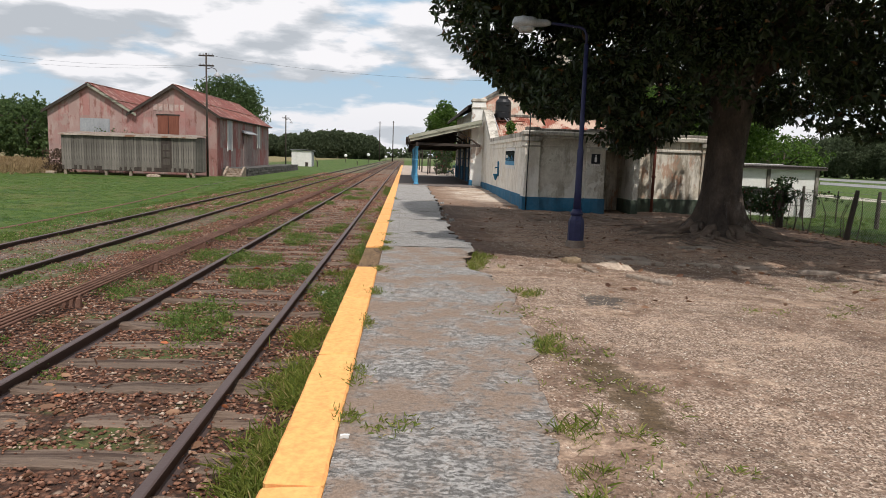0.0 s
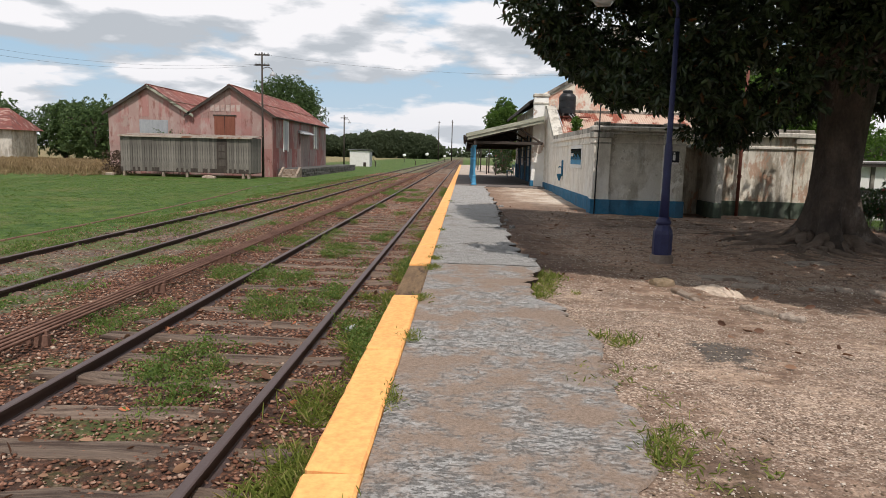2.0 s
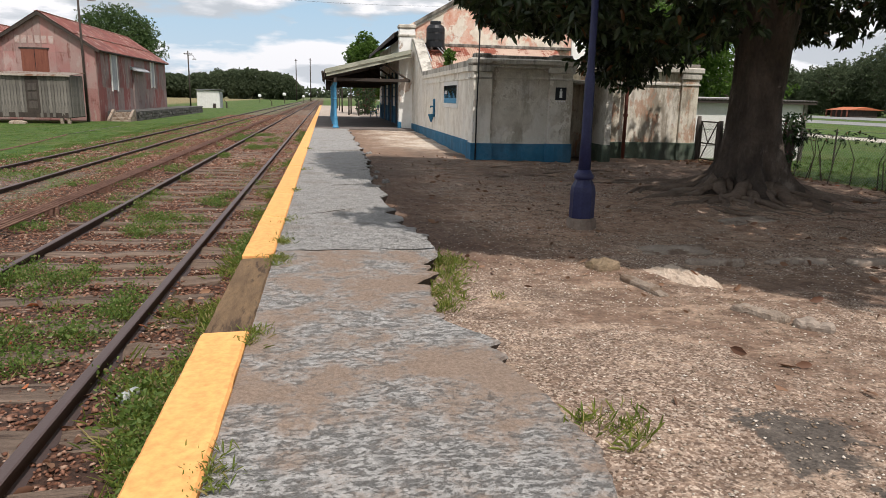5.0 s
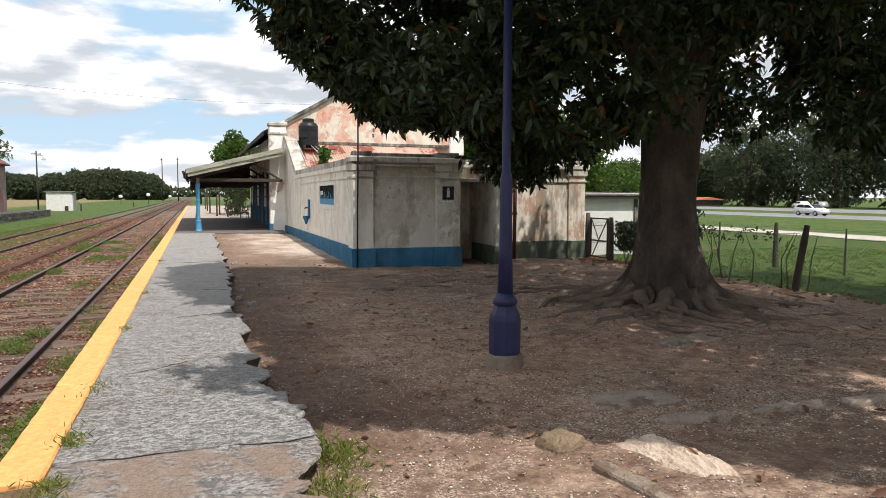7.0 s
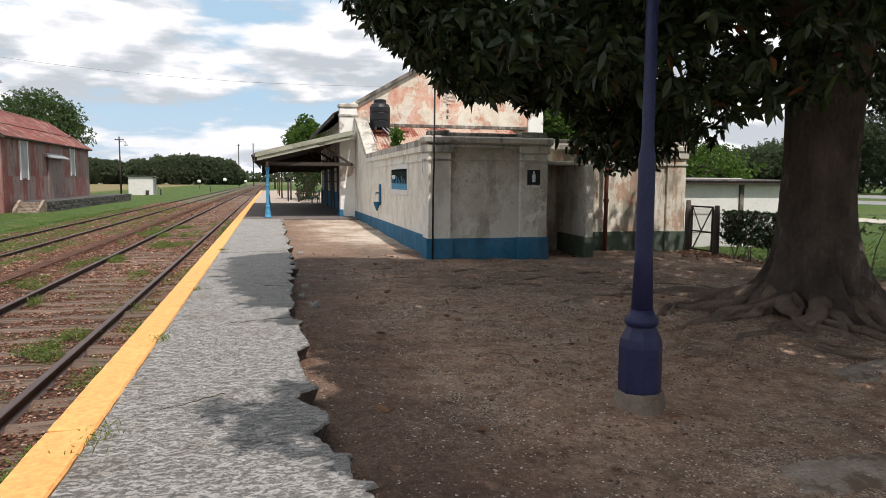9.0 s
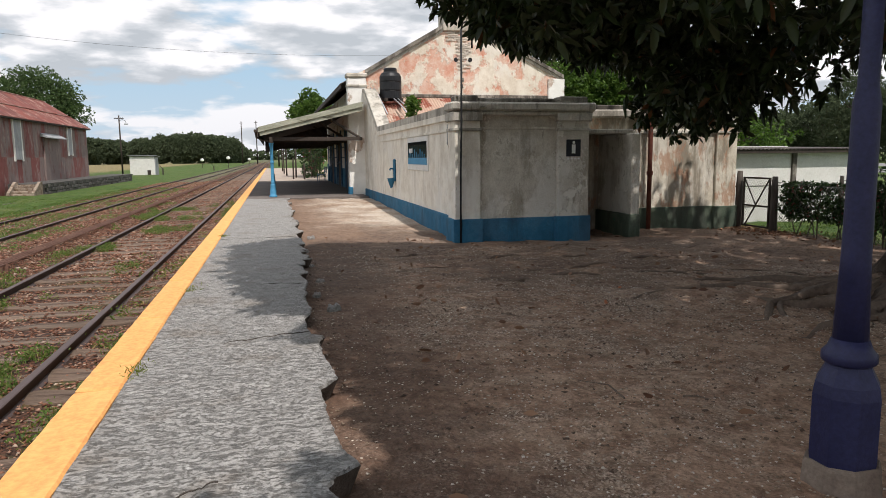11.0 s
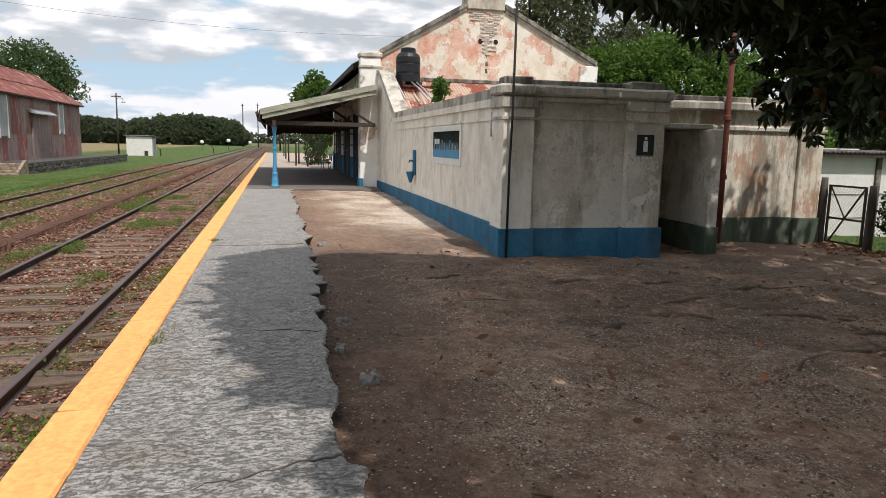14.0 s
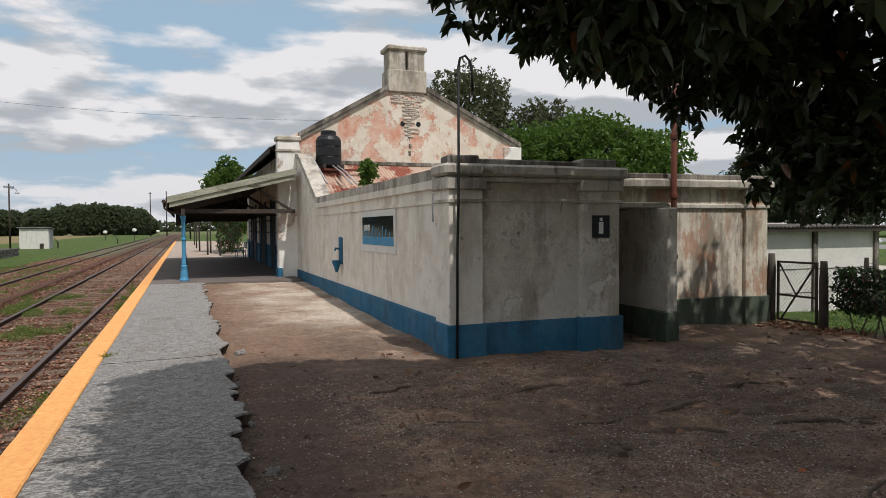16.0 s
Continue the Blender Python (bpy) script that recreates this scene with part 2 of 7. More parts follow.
    # damp earth near the block, also darkened for the crown's deep shade
    damp_shade = n.math("MULTIPLY", n.step(n.math("ADD", y, n.math("MULTIPLY", wob, 5.0)), 20.6, 1.2), n.step(n.math("ADD", n.math("MULTIPLY", n.noise(0.8, 8, 0.7, co=w, shift=(3, 3, 3)), 1.0), n.math("MULTIPLY", mid, 0.2)), 0.53, 0.1))
    earth = n.mix(n.math("MULTIPLY", damp_shade, 0.75), earth, n.mix(mid, (0.06, 0.04, 0.03), (0.13, 0.092, 0.07)))
    rim_far = n.math("MULTIPLY", n.step(n.math("ADD", y, n.math("MULTIPLY", wob, 3.0)), 25.8, 0.7), n.math("SUBTRACT", 1.0, n.step(n.math("ADD", x, n.math("MULTIPLY", wob, 2.6)), 3.0, 0.5)))
    earth = n.mix(n.math("MULTIPLY", rim_far, 0.92), earth, n.mix(mid, (0.115, 0.068, 0.045), (0.30, 0.205, 0.145)))
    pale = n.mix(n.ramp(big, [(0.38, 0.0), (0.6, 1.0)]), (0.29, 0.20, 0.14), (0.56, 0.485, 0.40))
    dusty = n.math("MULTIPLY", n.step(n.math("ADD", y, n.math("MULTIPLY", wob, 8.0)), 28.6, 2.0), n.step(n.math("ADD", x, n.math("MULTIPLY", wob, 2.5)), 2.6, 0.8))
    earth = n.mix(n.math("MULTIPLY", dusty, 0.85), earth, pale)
    # track ballast
    st = n.cells(19, co=w, out="Color")
    std = n.cells(19, co=w)
    bal = n.ramp(st, [(0.1, (0.07, 0.029, 0.017)), (0.45, (0.165, 0.073, 0.044)), (0.75, (0.25, 0.128, 0.083)), (0.97, (0.40, 0.31, 0.24))])
    # gaps between stones darkened in the colour, as their shade
    bal = n.mix(n.ramp(std, [(0.28, 0.0), (0.62, 0.9)]), bal, (0.028, 0.017, 0.013))
    bal = n.mix(n.math("MULTIPLY", n.step(n.noise(0.9, 8, 0.7, (1, 0.6, 1), (8, 8, 1), co=w), 0.52, 0.08), 0.45), bal, (0.06, 0.03, 0.02))
    bal = n.mix(n.math("MULTIPLY", n.step(n.math("MULTIPLY", x, -1.0), 4.5, 0.4), 0.3), bal, n.ramp(st, [(0.1, (0.10, 0.085, 0.07)), (0.6, (0.24, 0.21, 0.175)), (0.97, (0.42, 0.39, 0.35))]))
    green = n.math("ADD", n.noise(0.7, 7, 0.66, co=w, shift=(5, 1, 2)), n.math("MULTIPLY", n.step(n.math("MULTIPLY", x, -1.0), 4.3, 0.5), 0.09))
    bal = n.mix(n.math("MULTIPLY", n.step(green, 0.59, 0.07), 0.85), bal, (0.075, 0.105, 0.028))
    side = n.math("SUBTRACT", n.math("MULTIPLY", n.math("ADD", x, 4.15), -1.0), n.math("MULTIPLY", wob, 1.6))
    c = n.mix(n.math("MAXIMUM", n.step(side, 3.35, 0.30), n.step(x, 0.3, 0.1)), bal, lawn)
    on_dirt = n.math("MULTIPLY", n.step(x, -0.1, 0.05), n.math("SUBTRACT", 1.0, n.step(n.math("ADD", x, n.math("MULTIPLY", wob, 0.7)), 12.75, 0.2)))
    on_dirt = n.math("MULTIPLY", on_dirt, n.math("SUBTRACT", 1.0, n.step(y, 118.0, 2.0)))
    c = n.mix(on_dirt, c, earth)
    # dry stubble far off beside the goods shed
    dry = n.math("MULTIPLY", n.math("SUBTRACT", 1.0, n.step(n.math("ADD", x, n.math("MULTIPLY", wob, 12.0)), -26.5, 2.5)), n.step(n.math("ADD", y, n.math("MULTIPLY", wob, 10.0)), 52.5, 2.0))
    c = n.mix(dry, c, n.mix(mid, (0.16, 0.13, 0.06), (0.23, 0.185, 0.09)))
    far = n.step(y, 330.0, 90.0)
    c = n.mix(n.math("MULTIPLY", far, 0.6), c, (0.14, 0.15, 0.07))
    # gravel lane past the fence
    lane = n.math("SUBTRACT", n.math("ABSOLUTE", n.math("SUBTRACT", x, 33.6)), n.math("MULTIPLY", wob, 1.2))
    c = n.mix(n.step(lane, 1.7, 0.35), n.mix(fine, (0.36, 0.33, 0.28), (0.52, 0.48, 0.42)), c)
    c = n.mix(0.42, c, n.ramp(fine, [(0.32, 0.22), (0.68, 0.78)]), "OVERLAY")
    c = n.mix(0.40, c, n.ramp(n.noise(13, 6, 0.75, (1.0, 0.8, 1), (2, 6, 4), co=w), [(0.36, 0.2), (0.64, 0.8)]), "OVERLAY")
    relief = n.math("ADD", n.math("MULTIPLY", mid, 1.4), n.math("SUBTRACT", n.math("MULTIPLY", fine, 0.8), n.math("MULTIPLY", std, 0.7)))
    return n.done(c, 0.95, relief, 0.024)


def slab_material(name, old):
    n = Nodes(name)
    w = n.world()
    mid, fine, big = n.noise(6, 7, 0.65, co=w), n.noise(55, 5, 0.7, co=w), n.noise(1.1, 8, 0.66, co=w)
    c = n.mix(n.ramp(mid, [(0.36, 0.0), (0.66, 1.0)]), (0.26, 0.25, 0.235), (0.39, 0.378, 0.36))
    agg = n.cells(70, co=w, out="Color")
    c = n.mix(0.32, c, n.ramp(agg, [(0.1, (0.13, 0.12, 0.11)), (0.6, (0.35, 0.34, 0.325)), (0.97, (0.60, 0.585, 0.56))]))
    pits = n.math("MAXIMUM", n.step(n.noise(34, 5, 0.7, (0.75, 1.2, 1), co=w), 0.585, 0.06), n.math("MULTIPLY", n.step(n.noise(17, 8, 0.8, (0.6, 1.25, 1), (3, 3, 1), co=w), 0.575, 0.07), 0.75))
    # pits darkened in the colour as well, imitating their small shadows
    c = n.mix(n.math("MULTIPLY", pits, 0.36), c, (0.11, 0.096, 0.08))
    if old:
        soil = n.step(n.math("ADD", n.math("ADD", n.math("MULTIPLY", n.noise(1.15, 9, 0.72, co=w, shift=(3, 1, 0)), 0.72), n.math("MULTIPLY", mid, 0.18)), n.math("MULTIPLY", fine, 0.10)), 0.492, 0.06)
        c = n.mix(n.math("MULTIPLY", soil, 0.92), c, n.mix(n.ramp(fine, [(0.3, 0.0), (0.7, 1.0)]), (0.125, 0.082, 0.056), (0.30, 0.22, 0.165)))
    else:
        c = n.mix(n.math("MULTIPLY", n.step(big, 0.58, 0.07), 0.4), c, (0.20, 0.16, 0.12))
    if old:
        pits = n.math("MULTIPLY", pits, n.math("SUBTRACT", 1.0, soil))
    relief = n.math("SUBTRACT", n.math("ADD", n.math("MULTIPLY", fine, 0.6), n.math("MULTIPLY", mid, 1.2)), n.math("MULTIPLY", pits, 1.0))
    return n.done(c, 0.93, relief, 0.013)


def rail_material():
    n = Nodes("rail_steel")
    w = n.world()
    nrm = n.t.nodes.new("ShaderNodeSeparateXYZ")
    n.t.links.new(n.geo.outputs["True Normal"], nrm.inputs[0])
    rust = n.mix(n.noise(7, 6, 0.65, (1, 0.4, 1), co=w), (0.028, 0.018, 0.015), (0.07, 0.042, 0.033))
    top = n.mix(n.noise(9, 5, 0.6, (1, 0.15, 1), co=w), (0.075, 0.052, 0.048), (0.125, 0.092, 0.088))
    up = n.step(nrm.outputs[2], 0.7, 0.2)
    return n.done(n.mix(up, rust, top), n.math("SUBTRACT", 0.8, n.math("MULTIPLY", up, 0.25)), n.noise(40, 4, co=w), 0.002, n.math("MULTIPLY", up, 0.3))


def rusty(name, red, dark, pale, ribs=(2, 2, 1), pale_at=0.6, tone=0.0):
    """Sheet iron: faded paint, rust and bare zinc running with the ribs."""
    n = Nodes(name)
    w = n.world()
    a, b, f = n.noise(0.55, 7, 0.62, ribs, co=w), n.noise(1.6, 7, 0.66, ribs, (3, 7, 1), co=w), n.noise(30, 4, 0.6, co=w)
    c = n.mix(n.ramp(a, [(0.36, 0.0), (0.64, 1.0)]), red, dark)
    c = n.mix(n.step(b, pale_at, 0.05), c, pale)
    c = n.mix(0.25, c, n.ramp(f, [(0.3, 0.3), (0.7, 0.7)]), "OVERLAY")
    return n.done(c, 0.75, n.math("ADD", f, b), 0.004)


def sheeting(name, red, grey, dark, bare):
    """Painted iron sheets, each faded in its own way, with rust and bare patches."""
    n = Nodes(name)
    w = n.world()
    r = n.each()
    m = n.noise(0.8, 8, 0.66, (1, 1, 0.6), co=w)
    b = n.noise(2.1, 8, 0.7, (1.4, 1.4, 0.45), (3, 7, 1), co=w)
    f = n.noise(30, 4, 0.6, co=w)
    c = n.mix(n.step(n.math("ADD", n.math("MULTIPLY", r, 0.32), n.math("MULTIPLY", m, 0.9)), 0.58, 0.10), red, grey)
    c = n.mix(n.math("MULTIPLY", n.step(b, 0.60, 0.05), 0.8), c, dark)
    c = n.mix(n.math("MULTIPLY", n.step(n.noise(1.7, 8, 0.68, (1.2, 1.2, 0.5), (9, 2, 5), co=w), 0.585, 0.05), 0.75), c, bare)
    c = n.mix(1.0, c, n.ramp(n.math("FRACT", n.math("MULTIPLY", r, 7.3)), [(0.0, 0.82), (1.0, 1.0)]), "MULTIPLY")
    c = n.mix(0.25, c, n.ramp(f, [(0.3, 0.3), (0.7, 0.7)]), "OVERLAY")
    return n.done(c, 0.8, n.math("ADD", f, b), 0.004)


def glassy(name, tint):
    n = Nodes(name)
    n.b.inputs["Transmission Weight"].default_value = 0.6
    return n.done(tint, 0.08, spec=0.5)


M_GROUND = ground_material()
M_OLD, M_NEW = slab_material("weathered_concrete", True), slab_material("rough_concrete", False)
M_YELLOW = plain("yellow_paint", (0.82, 0.395, 0.135), (0.75, 0.355, 0.115), 2.5, 0.8, 0.004, spots=(0.42, 0.27, 0.12), spot_at=0.70, spread=0.06)
M_BARE = plain("bare_kerb", (0.27, 0.175, 0.095), (0.15, 0.095, 0.055), 4, 0.95, 0.03, stretch=(3.5, 0.6, 1), spots=(0.085, 0.055, 0.035), spot_at=0.57)
M_RAIL = rail_material()
M_SLEEPER = plain("old_sleeper", (0.165, 0.115, 0.086), (0.25, 0.185, 0.142), 3, 0.95, 0.02, stretch=(0.3, 4, 1), spots=(0.085, 0.055, 0.042), spot_at=0.58, spread=0.3)
M_BROKEN = plain("dark_broken_edge", (0.055, 0.04, 0.03), (0.11, 0.085, 0.068), 8, 0.95, 0.02)
M_WALL = plaster("grey_render", (0.45, 0.41, 0.34), (0.62, 0.575, 0.49), (0.25, 0.21, 0.155), (0.70, 0.665, 0.59), 0.575, 0.62, 0.545, 0.014, 0.75, chips=0.60)
M_WALL_W = plaster("pale_render", (0.66, 0.605, 0.515), (0.82, 0.775, 0.685), (0.36, 0.305, 0.23), (0.45, 0.34, 0.25), 0.68, 0.42, 0.56, 0.022, 0.6)
M_GABLE = plaster("cream_render_pink", (0.64, 0.56, 0.45), (0.77, 0.71, 0.60), (0.46, 0.36, 0.27), (0.60, 0.27, 0.18), 0.522, 0.35, 0.58, 0.03, 0.55)
M_STAIN = plaster("rust_stained_render", (0.52, 0.46, 0.36), (0.72, 0.67, 0.56), (0.20, 0.165, 0.12), (0.36, 0.20, 0.11), 0.66, 0.85, 0.51, rust=(0.31, 0.155, 0.09))
M_WHITE_WALL = plaster("peeling_limewash", (0.78, 0.76, 0.71), (0.86, 0.845, 0.80), (0.58, 0.51, 0.42), (0.38, 0.25, 0.17), 0.575, 0.25, 0.6, 0.016, 0.3)
M_CORNICE = plaster("mossy_cornice", (0.20, 0.18, 0.15), (0.36, 0.33, 0.285), (0.055, 0.048, 0.04), (0.50, 0.47, 0.41), 0.68, 0.85, 0.49, 0.03, 0.15)
M_TRIM = plaster("weathered_trim", (0.40, 0.37, 0.315), (0.54, 0.505, 0.44), (0.10, 0.088, 0.072), (0.60, 0.56, 0.49), 0.64, 0.65, 0.525, 0.03, 0.35)
M_STACK = plaster("grey_stack_render", (0.42, 0.375, 0.305), (0.58, 0.53, 0.445), (0.16, 0.14, 0.115), (0.60, 0.56, 0.49), 0.64, 0.6, 0.52)
M_BLUE = plaster("blue_plinth", (0.022, 0.115, 0.205), (0.035, 0.155, 0.26), (0.03, 0.065, 0.10), (0.16, 0.19, 0.20), 0.72, 0.6, 0.54, 0.02, 0.06)
M_GREEN = plaster("green_plinth", (0.06, 0.085, 0.062), (0.095, 0.12, 0.085), (0.045, 0.045, 0.038), (0.03, 0.14, 0.085), 0.66, 0.7, 0.54, 0.02, 0.05)
M_BLUE_WOOD = plain("blue_gloss_paint", (0.055, 0.24, 0.42), (0.085, 0.31, 0.50), 5, 0.5, 0.002, spots=(0.30, 0.36, 0.40), spot_at=0.72)
M_DARK_BLUE = plain("dark_blue_paint", (0.018, 0.06, 0.12), (0.028, 0.085, 0.16), 5, 0.55, 0.002)
M_LAMP_BLUE = plain("navy_lamp_paint", (0.014, 0.016, 0.055), (0.024, 0.026, 0.075), 5, 0.5, 0.002, spots=(0.06, 0.055, 0.08), spot_at=0.7)
M_DARK_WOOD = plain("dark_timber", (0.035, 0.028, 0.024), (0.065, 0.05, 0.04), 4, 0.8, 0.004, stretch=(1, 1, 0.3))
M_WHITE = plain("white_boarding", (0.66, 0.65, 0.61), (0.75, 0.74, 0.70), 3, 0.7, 0.003, spots=(0.5, 0.47, 0.42), spot_at=0.68)
M_FASCIA = plain("greenish_fascia", (0.24, 0.245, 0.185), (0.38, 0.38, 0.30), 3, 0.8, 0.004, stretch=(0.4, 2, 2), spots=(0.09, 0.085, 0.06), spot_at=0.58)
M_ROOF_DARK = rusty("grey_sheet_roof", (0.11, 0.09, 0.08), (0.17, 0.155, 0.145), (0.28, 0.25, 0.22))
M_ROOF_RED = rusty("red_sheet_roof", (0.225, 0.062, 0.046), (0.12, 0.048, 0.042), (0.37, 0.25, 0.21), (0.35, 2.6, 1), 0.58)
M_ROOF_PINK = rusty("rusted_pink_roof", (0.56, 0.38, 0.29), (0.66, 0.52, 0.42), (0.33, 0.105, 0.068), (0.9, 0.4, 1), 0.52)
M_SHED = sheeting("faded_red_sheet", (0.40, 0.20, 0.178), (0.40, 0.265, 0.235), (0.24, 0.095, 0.075), (0.44, 0.34, 0.30))
M_SHED_SIDE = sheeting("zinc_red_sheet", (0.25, 0.085, 0.075), (0.245, 0.19, 0.175), (0.14, 0.055, 0.05), (0.37, 0.28, 0.25))
M_ROD = plain("rusty_rod", (0.105, 0.05, 0.036), (0.19, 0.105, 0.075), 3, 0.85, 0.002)
M_DRY = leafy("dry_grass", (0.20, 0.135, 0.065), (0.36, 0.265, 0.14), None, 0.7, 0.3)
M_BRUSH = leafy("dry_brush", (0.05, 0.03, 0.02), (0.13, 0.085, 0.05), None, 0.7, 0.2)
M_ZINC = plain("zinc_sheet", (0.26, 0.27, 0.28), (0.36, 0.37, 0.38), 2, 0.6, 0.003, stretch=(2, 2, 0.4), spots=(0.24, 0.16, 0.13), spot_at=0.66)
M_PLANK = plain("silvered_plank", (0.15, 0.135, 0.115), (0.265, 0.24, 0.21), 2.2, 0.92, 0.006, stretch=(3, 3, 0.25), spots=(0.11, 0.10, 0.09), spot_at=0.57, spread=0.42)
M_BROWN_DOOR = plain("red_brown_door", (0.16, 0.055, 0.035), (0.22, 0.08, 0.05), 3, 0.75, 0.004, stretch=(3, 3, 0.3))
M_BLACK_TANK = plain("black_plastic", (0.012, 0.013, 0.015), (0.02, 0.021, 0.024), 3, 0.45, 0.001)
M_PIPE = plain("rusty_pipe", (0.115, 0.035, 0.024), (0.17, 0.055, 0.036), 8, 0.75, 0.002, spots=(0.07, 0.04, 0.03), spot_at=0.62)
M_BLACK = plain("black_cable", (0.01, 0.01, 0.011), (0.018, 0.018, 0.019), 8, 0.6, 0.001)
M_STEEL = plain("grey_steel", (0.30, 0.31, 0.32), (0.42, 0.43, 0.44), 5, 0.5, 0.001, 0.3)
M_SIGN = plain("sign_black", (0.012, 0.013, 0.018), (0.02, 0.021, 0.028), 4, 0.5, 0.0)
M_SIGN_WHITE = plain("sign_white", (0.72, 0.72, 0.70), (0.78, 0.78, 0.76), 4, 0.6, 0.0)
M_ROOT = plain("dusty_root", (0.115, 0.082, 0.062), (0.20, 0.15, 0.115), 3.0, 0.95, 0.02)
M_BARK = plain("grey_bark", (0.045, 0.035, 0.029), (0.115, 0.088, 0.07), 2.6, 0.95, 0.05, stretch=(1, 1, 0.5), spots=(0.18, 0.15, 0.125), spot_at=0.62)
M_POST = plain("weathered_post", (0.055, 0.045, 0.04), (0.10, 0.085, 0.072), 4, 0.95, 0.012, stretch=(2, 2, 0.3))
M_WIRE = plain("galvanised_wire", (0.13, 0.13, 0.125), (0.20, 0.20, 0.195), 5, 0.6, 0.0, 0.3)
M_LEAF = leafy("glossy_leaf", (0.016, 0.028, 0.010), (0.046, 0.068, 0.022), (0.14, 0.06, 0.02), 0.4, 0.25, 0.98)
M_LEAF_BRIGHT = leafy("bright_leaf", (0.045, 0.10, 0.014), (0.115, 0.20, 0.03), None, 0.6, 0.5)
M_LEAF_MID = leafy("mid_leaf", (0.045, 0.086, 0.026), (0.105, 0.16, 0.05), None, 0.6, 0.4)
M_GUM = leafy("gum_leaf", (0.055, 0.07, 0.03), (0.125, 0.135, 0.065), None, 0.7, 0.4)
M_LEAF_FAR = leafy("far_leaf", (0.062, 0.086, 0.046), (0.115, 0.145, 0.075), None, 0.9, 0.45)
M_HEDGE = leafy("hedge_leaf", (0.012, 0.034, 0.010), (0.045, 0.085, 0.022), (0.22, 0.05, 0.05), 0.5, 0.3)
M_GRASS = leafy("grass_blade", (0.105, 0.15, 0.022), (0.25, 0.285, 0.06), (0.40, 0.33, 0.14), 0.6, 0.5, 0.88)
M_LAWN = leafy("lawn_blade", (0.05, 0.105, 0.012), (0.115, 0.19, 0.03), (0.22, 0.21, 0.07), 0.6, 0.5, 0.93)
M_WEED = leafy("weed_leaf", (0.07, 0.13, 0.022), (0.17, 0.24, 0.055), (0.30, 0.25, 0.12), 0.6, 0.5, 0.93)
M_LITTER = leafy("dead_leaf", (0.11, 0.05, 0.028), (0.30, 0.17, 0.10), (0.42, 0.13, 0.05), 0.7, 0.1)
M_ASPHALT = plain("pale_asphalt", (0.17, 0.17, 0.17), (0.24, 0.24, 0.235), 0.6, 0.9, 0.004)
M_CAR_WHITE = plain("white_car_paint", (0.72, 0.73, 0.74), (0.76, 0.77, 0.78), 1, 0.25, 0.0)
M_CAR_SILVER = plain("silver_car_paint", (0.42, 0.44, 0.46), (0.46, 0.48, 0.50), 1, 0.28, 0.0, 0.4)
M_TYRE = plain("tyre_rubber", (0.012, 0.012, 0.012), (0.02, 0.02, 0.02), 6, 0.8, 0.001)
M_DARK_GLASS = plain("dark_glass", (0.015, 0.018, 0.02), (0.02, 0.024, 0.026), 2, 0.08, 0.0)
M_BRICK = plain("weathered_brick", (0.34, 0.16, 0.11), (0.52, 0.36, 0.28), 5, 0.92, 0.006, spots=(0.62, 0.55, 0.47), spot_at=0.52, spread=0.3)
M_RED = plain("red_sign_paint", (0.55, 0.025, 0.025), (0.60, 0.03, 0.03), 3, 0.5, 0.0)
M_ORANGE = plain("faded_orange_roof", (0.36, 0.10, 0.05), (0.44, 0.15, 0.07), 2, 0.8, 0.0)
M_WALL_STONE = plain("rubble_stone", (0.085, 0.08, 0.075), (0.16, 0.15, 0.14), 3, 0.95, 0.02, spread=0.4)
M_ROCK = plain("pale_stone", (0.30, 0.235, 0.18), (0.45, 0.37, 0.295), 5, 0.95, 0.03, spots=(0.24, 0.17, 0.12), spot_at=0.56, spread=0.25)


def stone_material():
    n = Nodes("ballast_stone")
    r = n.island()
    c = n.ramp(r, [(0.0, (0.075, 0.031, 0.018)), (0.40, (0.175, 0.078, 0.047)), (0.74, (0.27, 0.138, 0.092)), (0.94, (0.36, 0.24, 0.175)), (1.0, (0.46, 0.37, 0.29))])
    c = n.mix(0.4, c, n.ramp(n.noise(60, 4, 0.6, co=n.world()), [(0.3, 0.3), (0.7, 0.7)]), "OVERLAY")
    return n.done(c, 0.92, n.noise(90, 4, co=n.world()), 0.003)


def gravel_material():
    n = Nodes("dirt_gravel")
    r = n.island()
    c = n.ramp(r, [(0.0, (0.17, 0.115, 0.075)), (0.45, (0.30, 0.23, 0.17)), (0.75, (0.46, 0.385, 0.31)), (1.0, (0.70, 0.63, 0.55))])
    return n.done(c, 0.95, n.noise(90, 3, co=n.world()), 0.003)


M_STONE, M_GRAVEL = stone_material(), gravel_material()
M_CRUMB = leafy("earth_crumb", (0.07, 0.046, 0.033), (0.20, 0.14, 0.10), None, 0.95, 0.0)


# ---- building blocks ----
def base_of(ob):
    v = Vector((0, 0, 0))
    while ob:
        v += ob.location
        ob = ob.parent
    return v


def thing(name, at, label, category, group="", kind=""):
    ob = new(name)
    ob.location, ob.empty_display_size = at, 0.2
    return tagged(ob, label, category, group, kind)


def finish(ob, material, parent, label):
    if material:
        ob.data.materials.append(material)
    if parent:
        ob.data.transform(Matrix.Translation(-base_of(parent)))
        ob.parent = parent
    return tagged(ob, label) if label else ob


def part(name, bm, material, parent=None, label="", smooth=False):
    """Links a bmesh, drawn in world metres, as one mesh object under a thing or a part."""
    me = bpy.data.meshes.new(name)
    bmesh.ops.recalc_face_normals(bm, faces=bm.faces)
    bm.to_mesh(me)
    bm.free()
    if smooth:
        me.shade_smooth()
    return finish(new(name, me), material, parent, label)


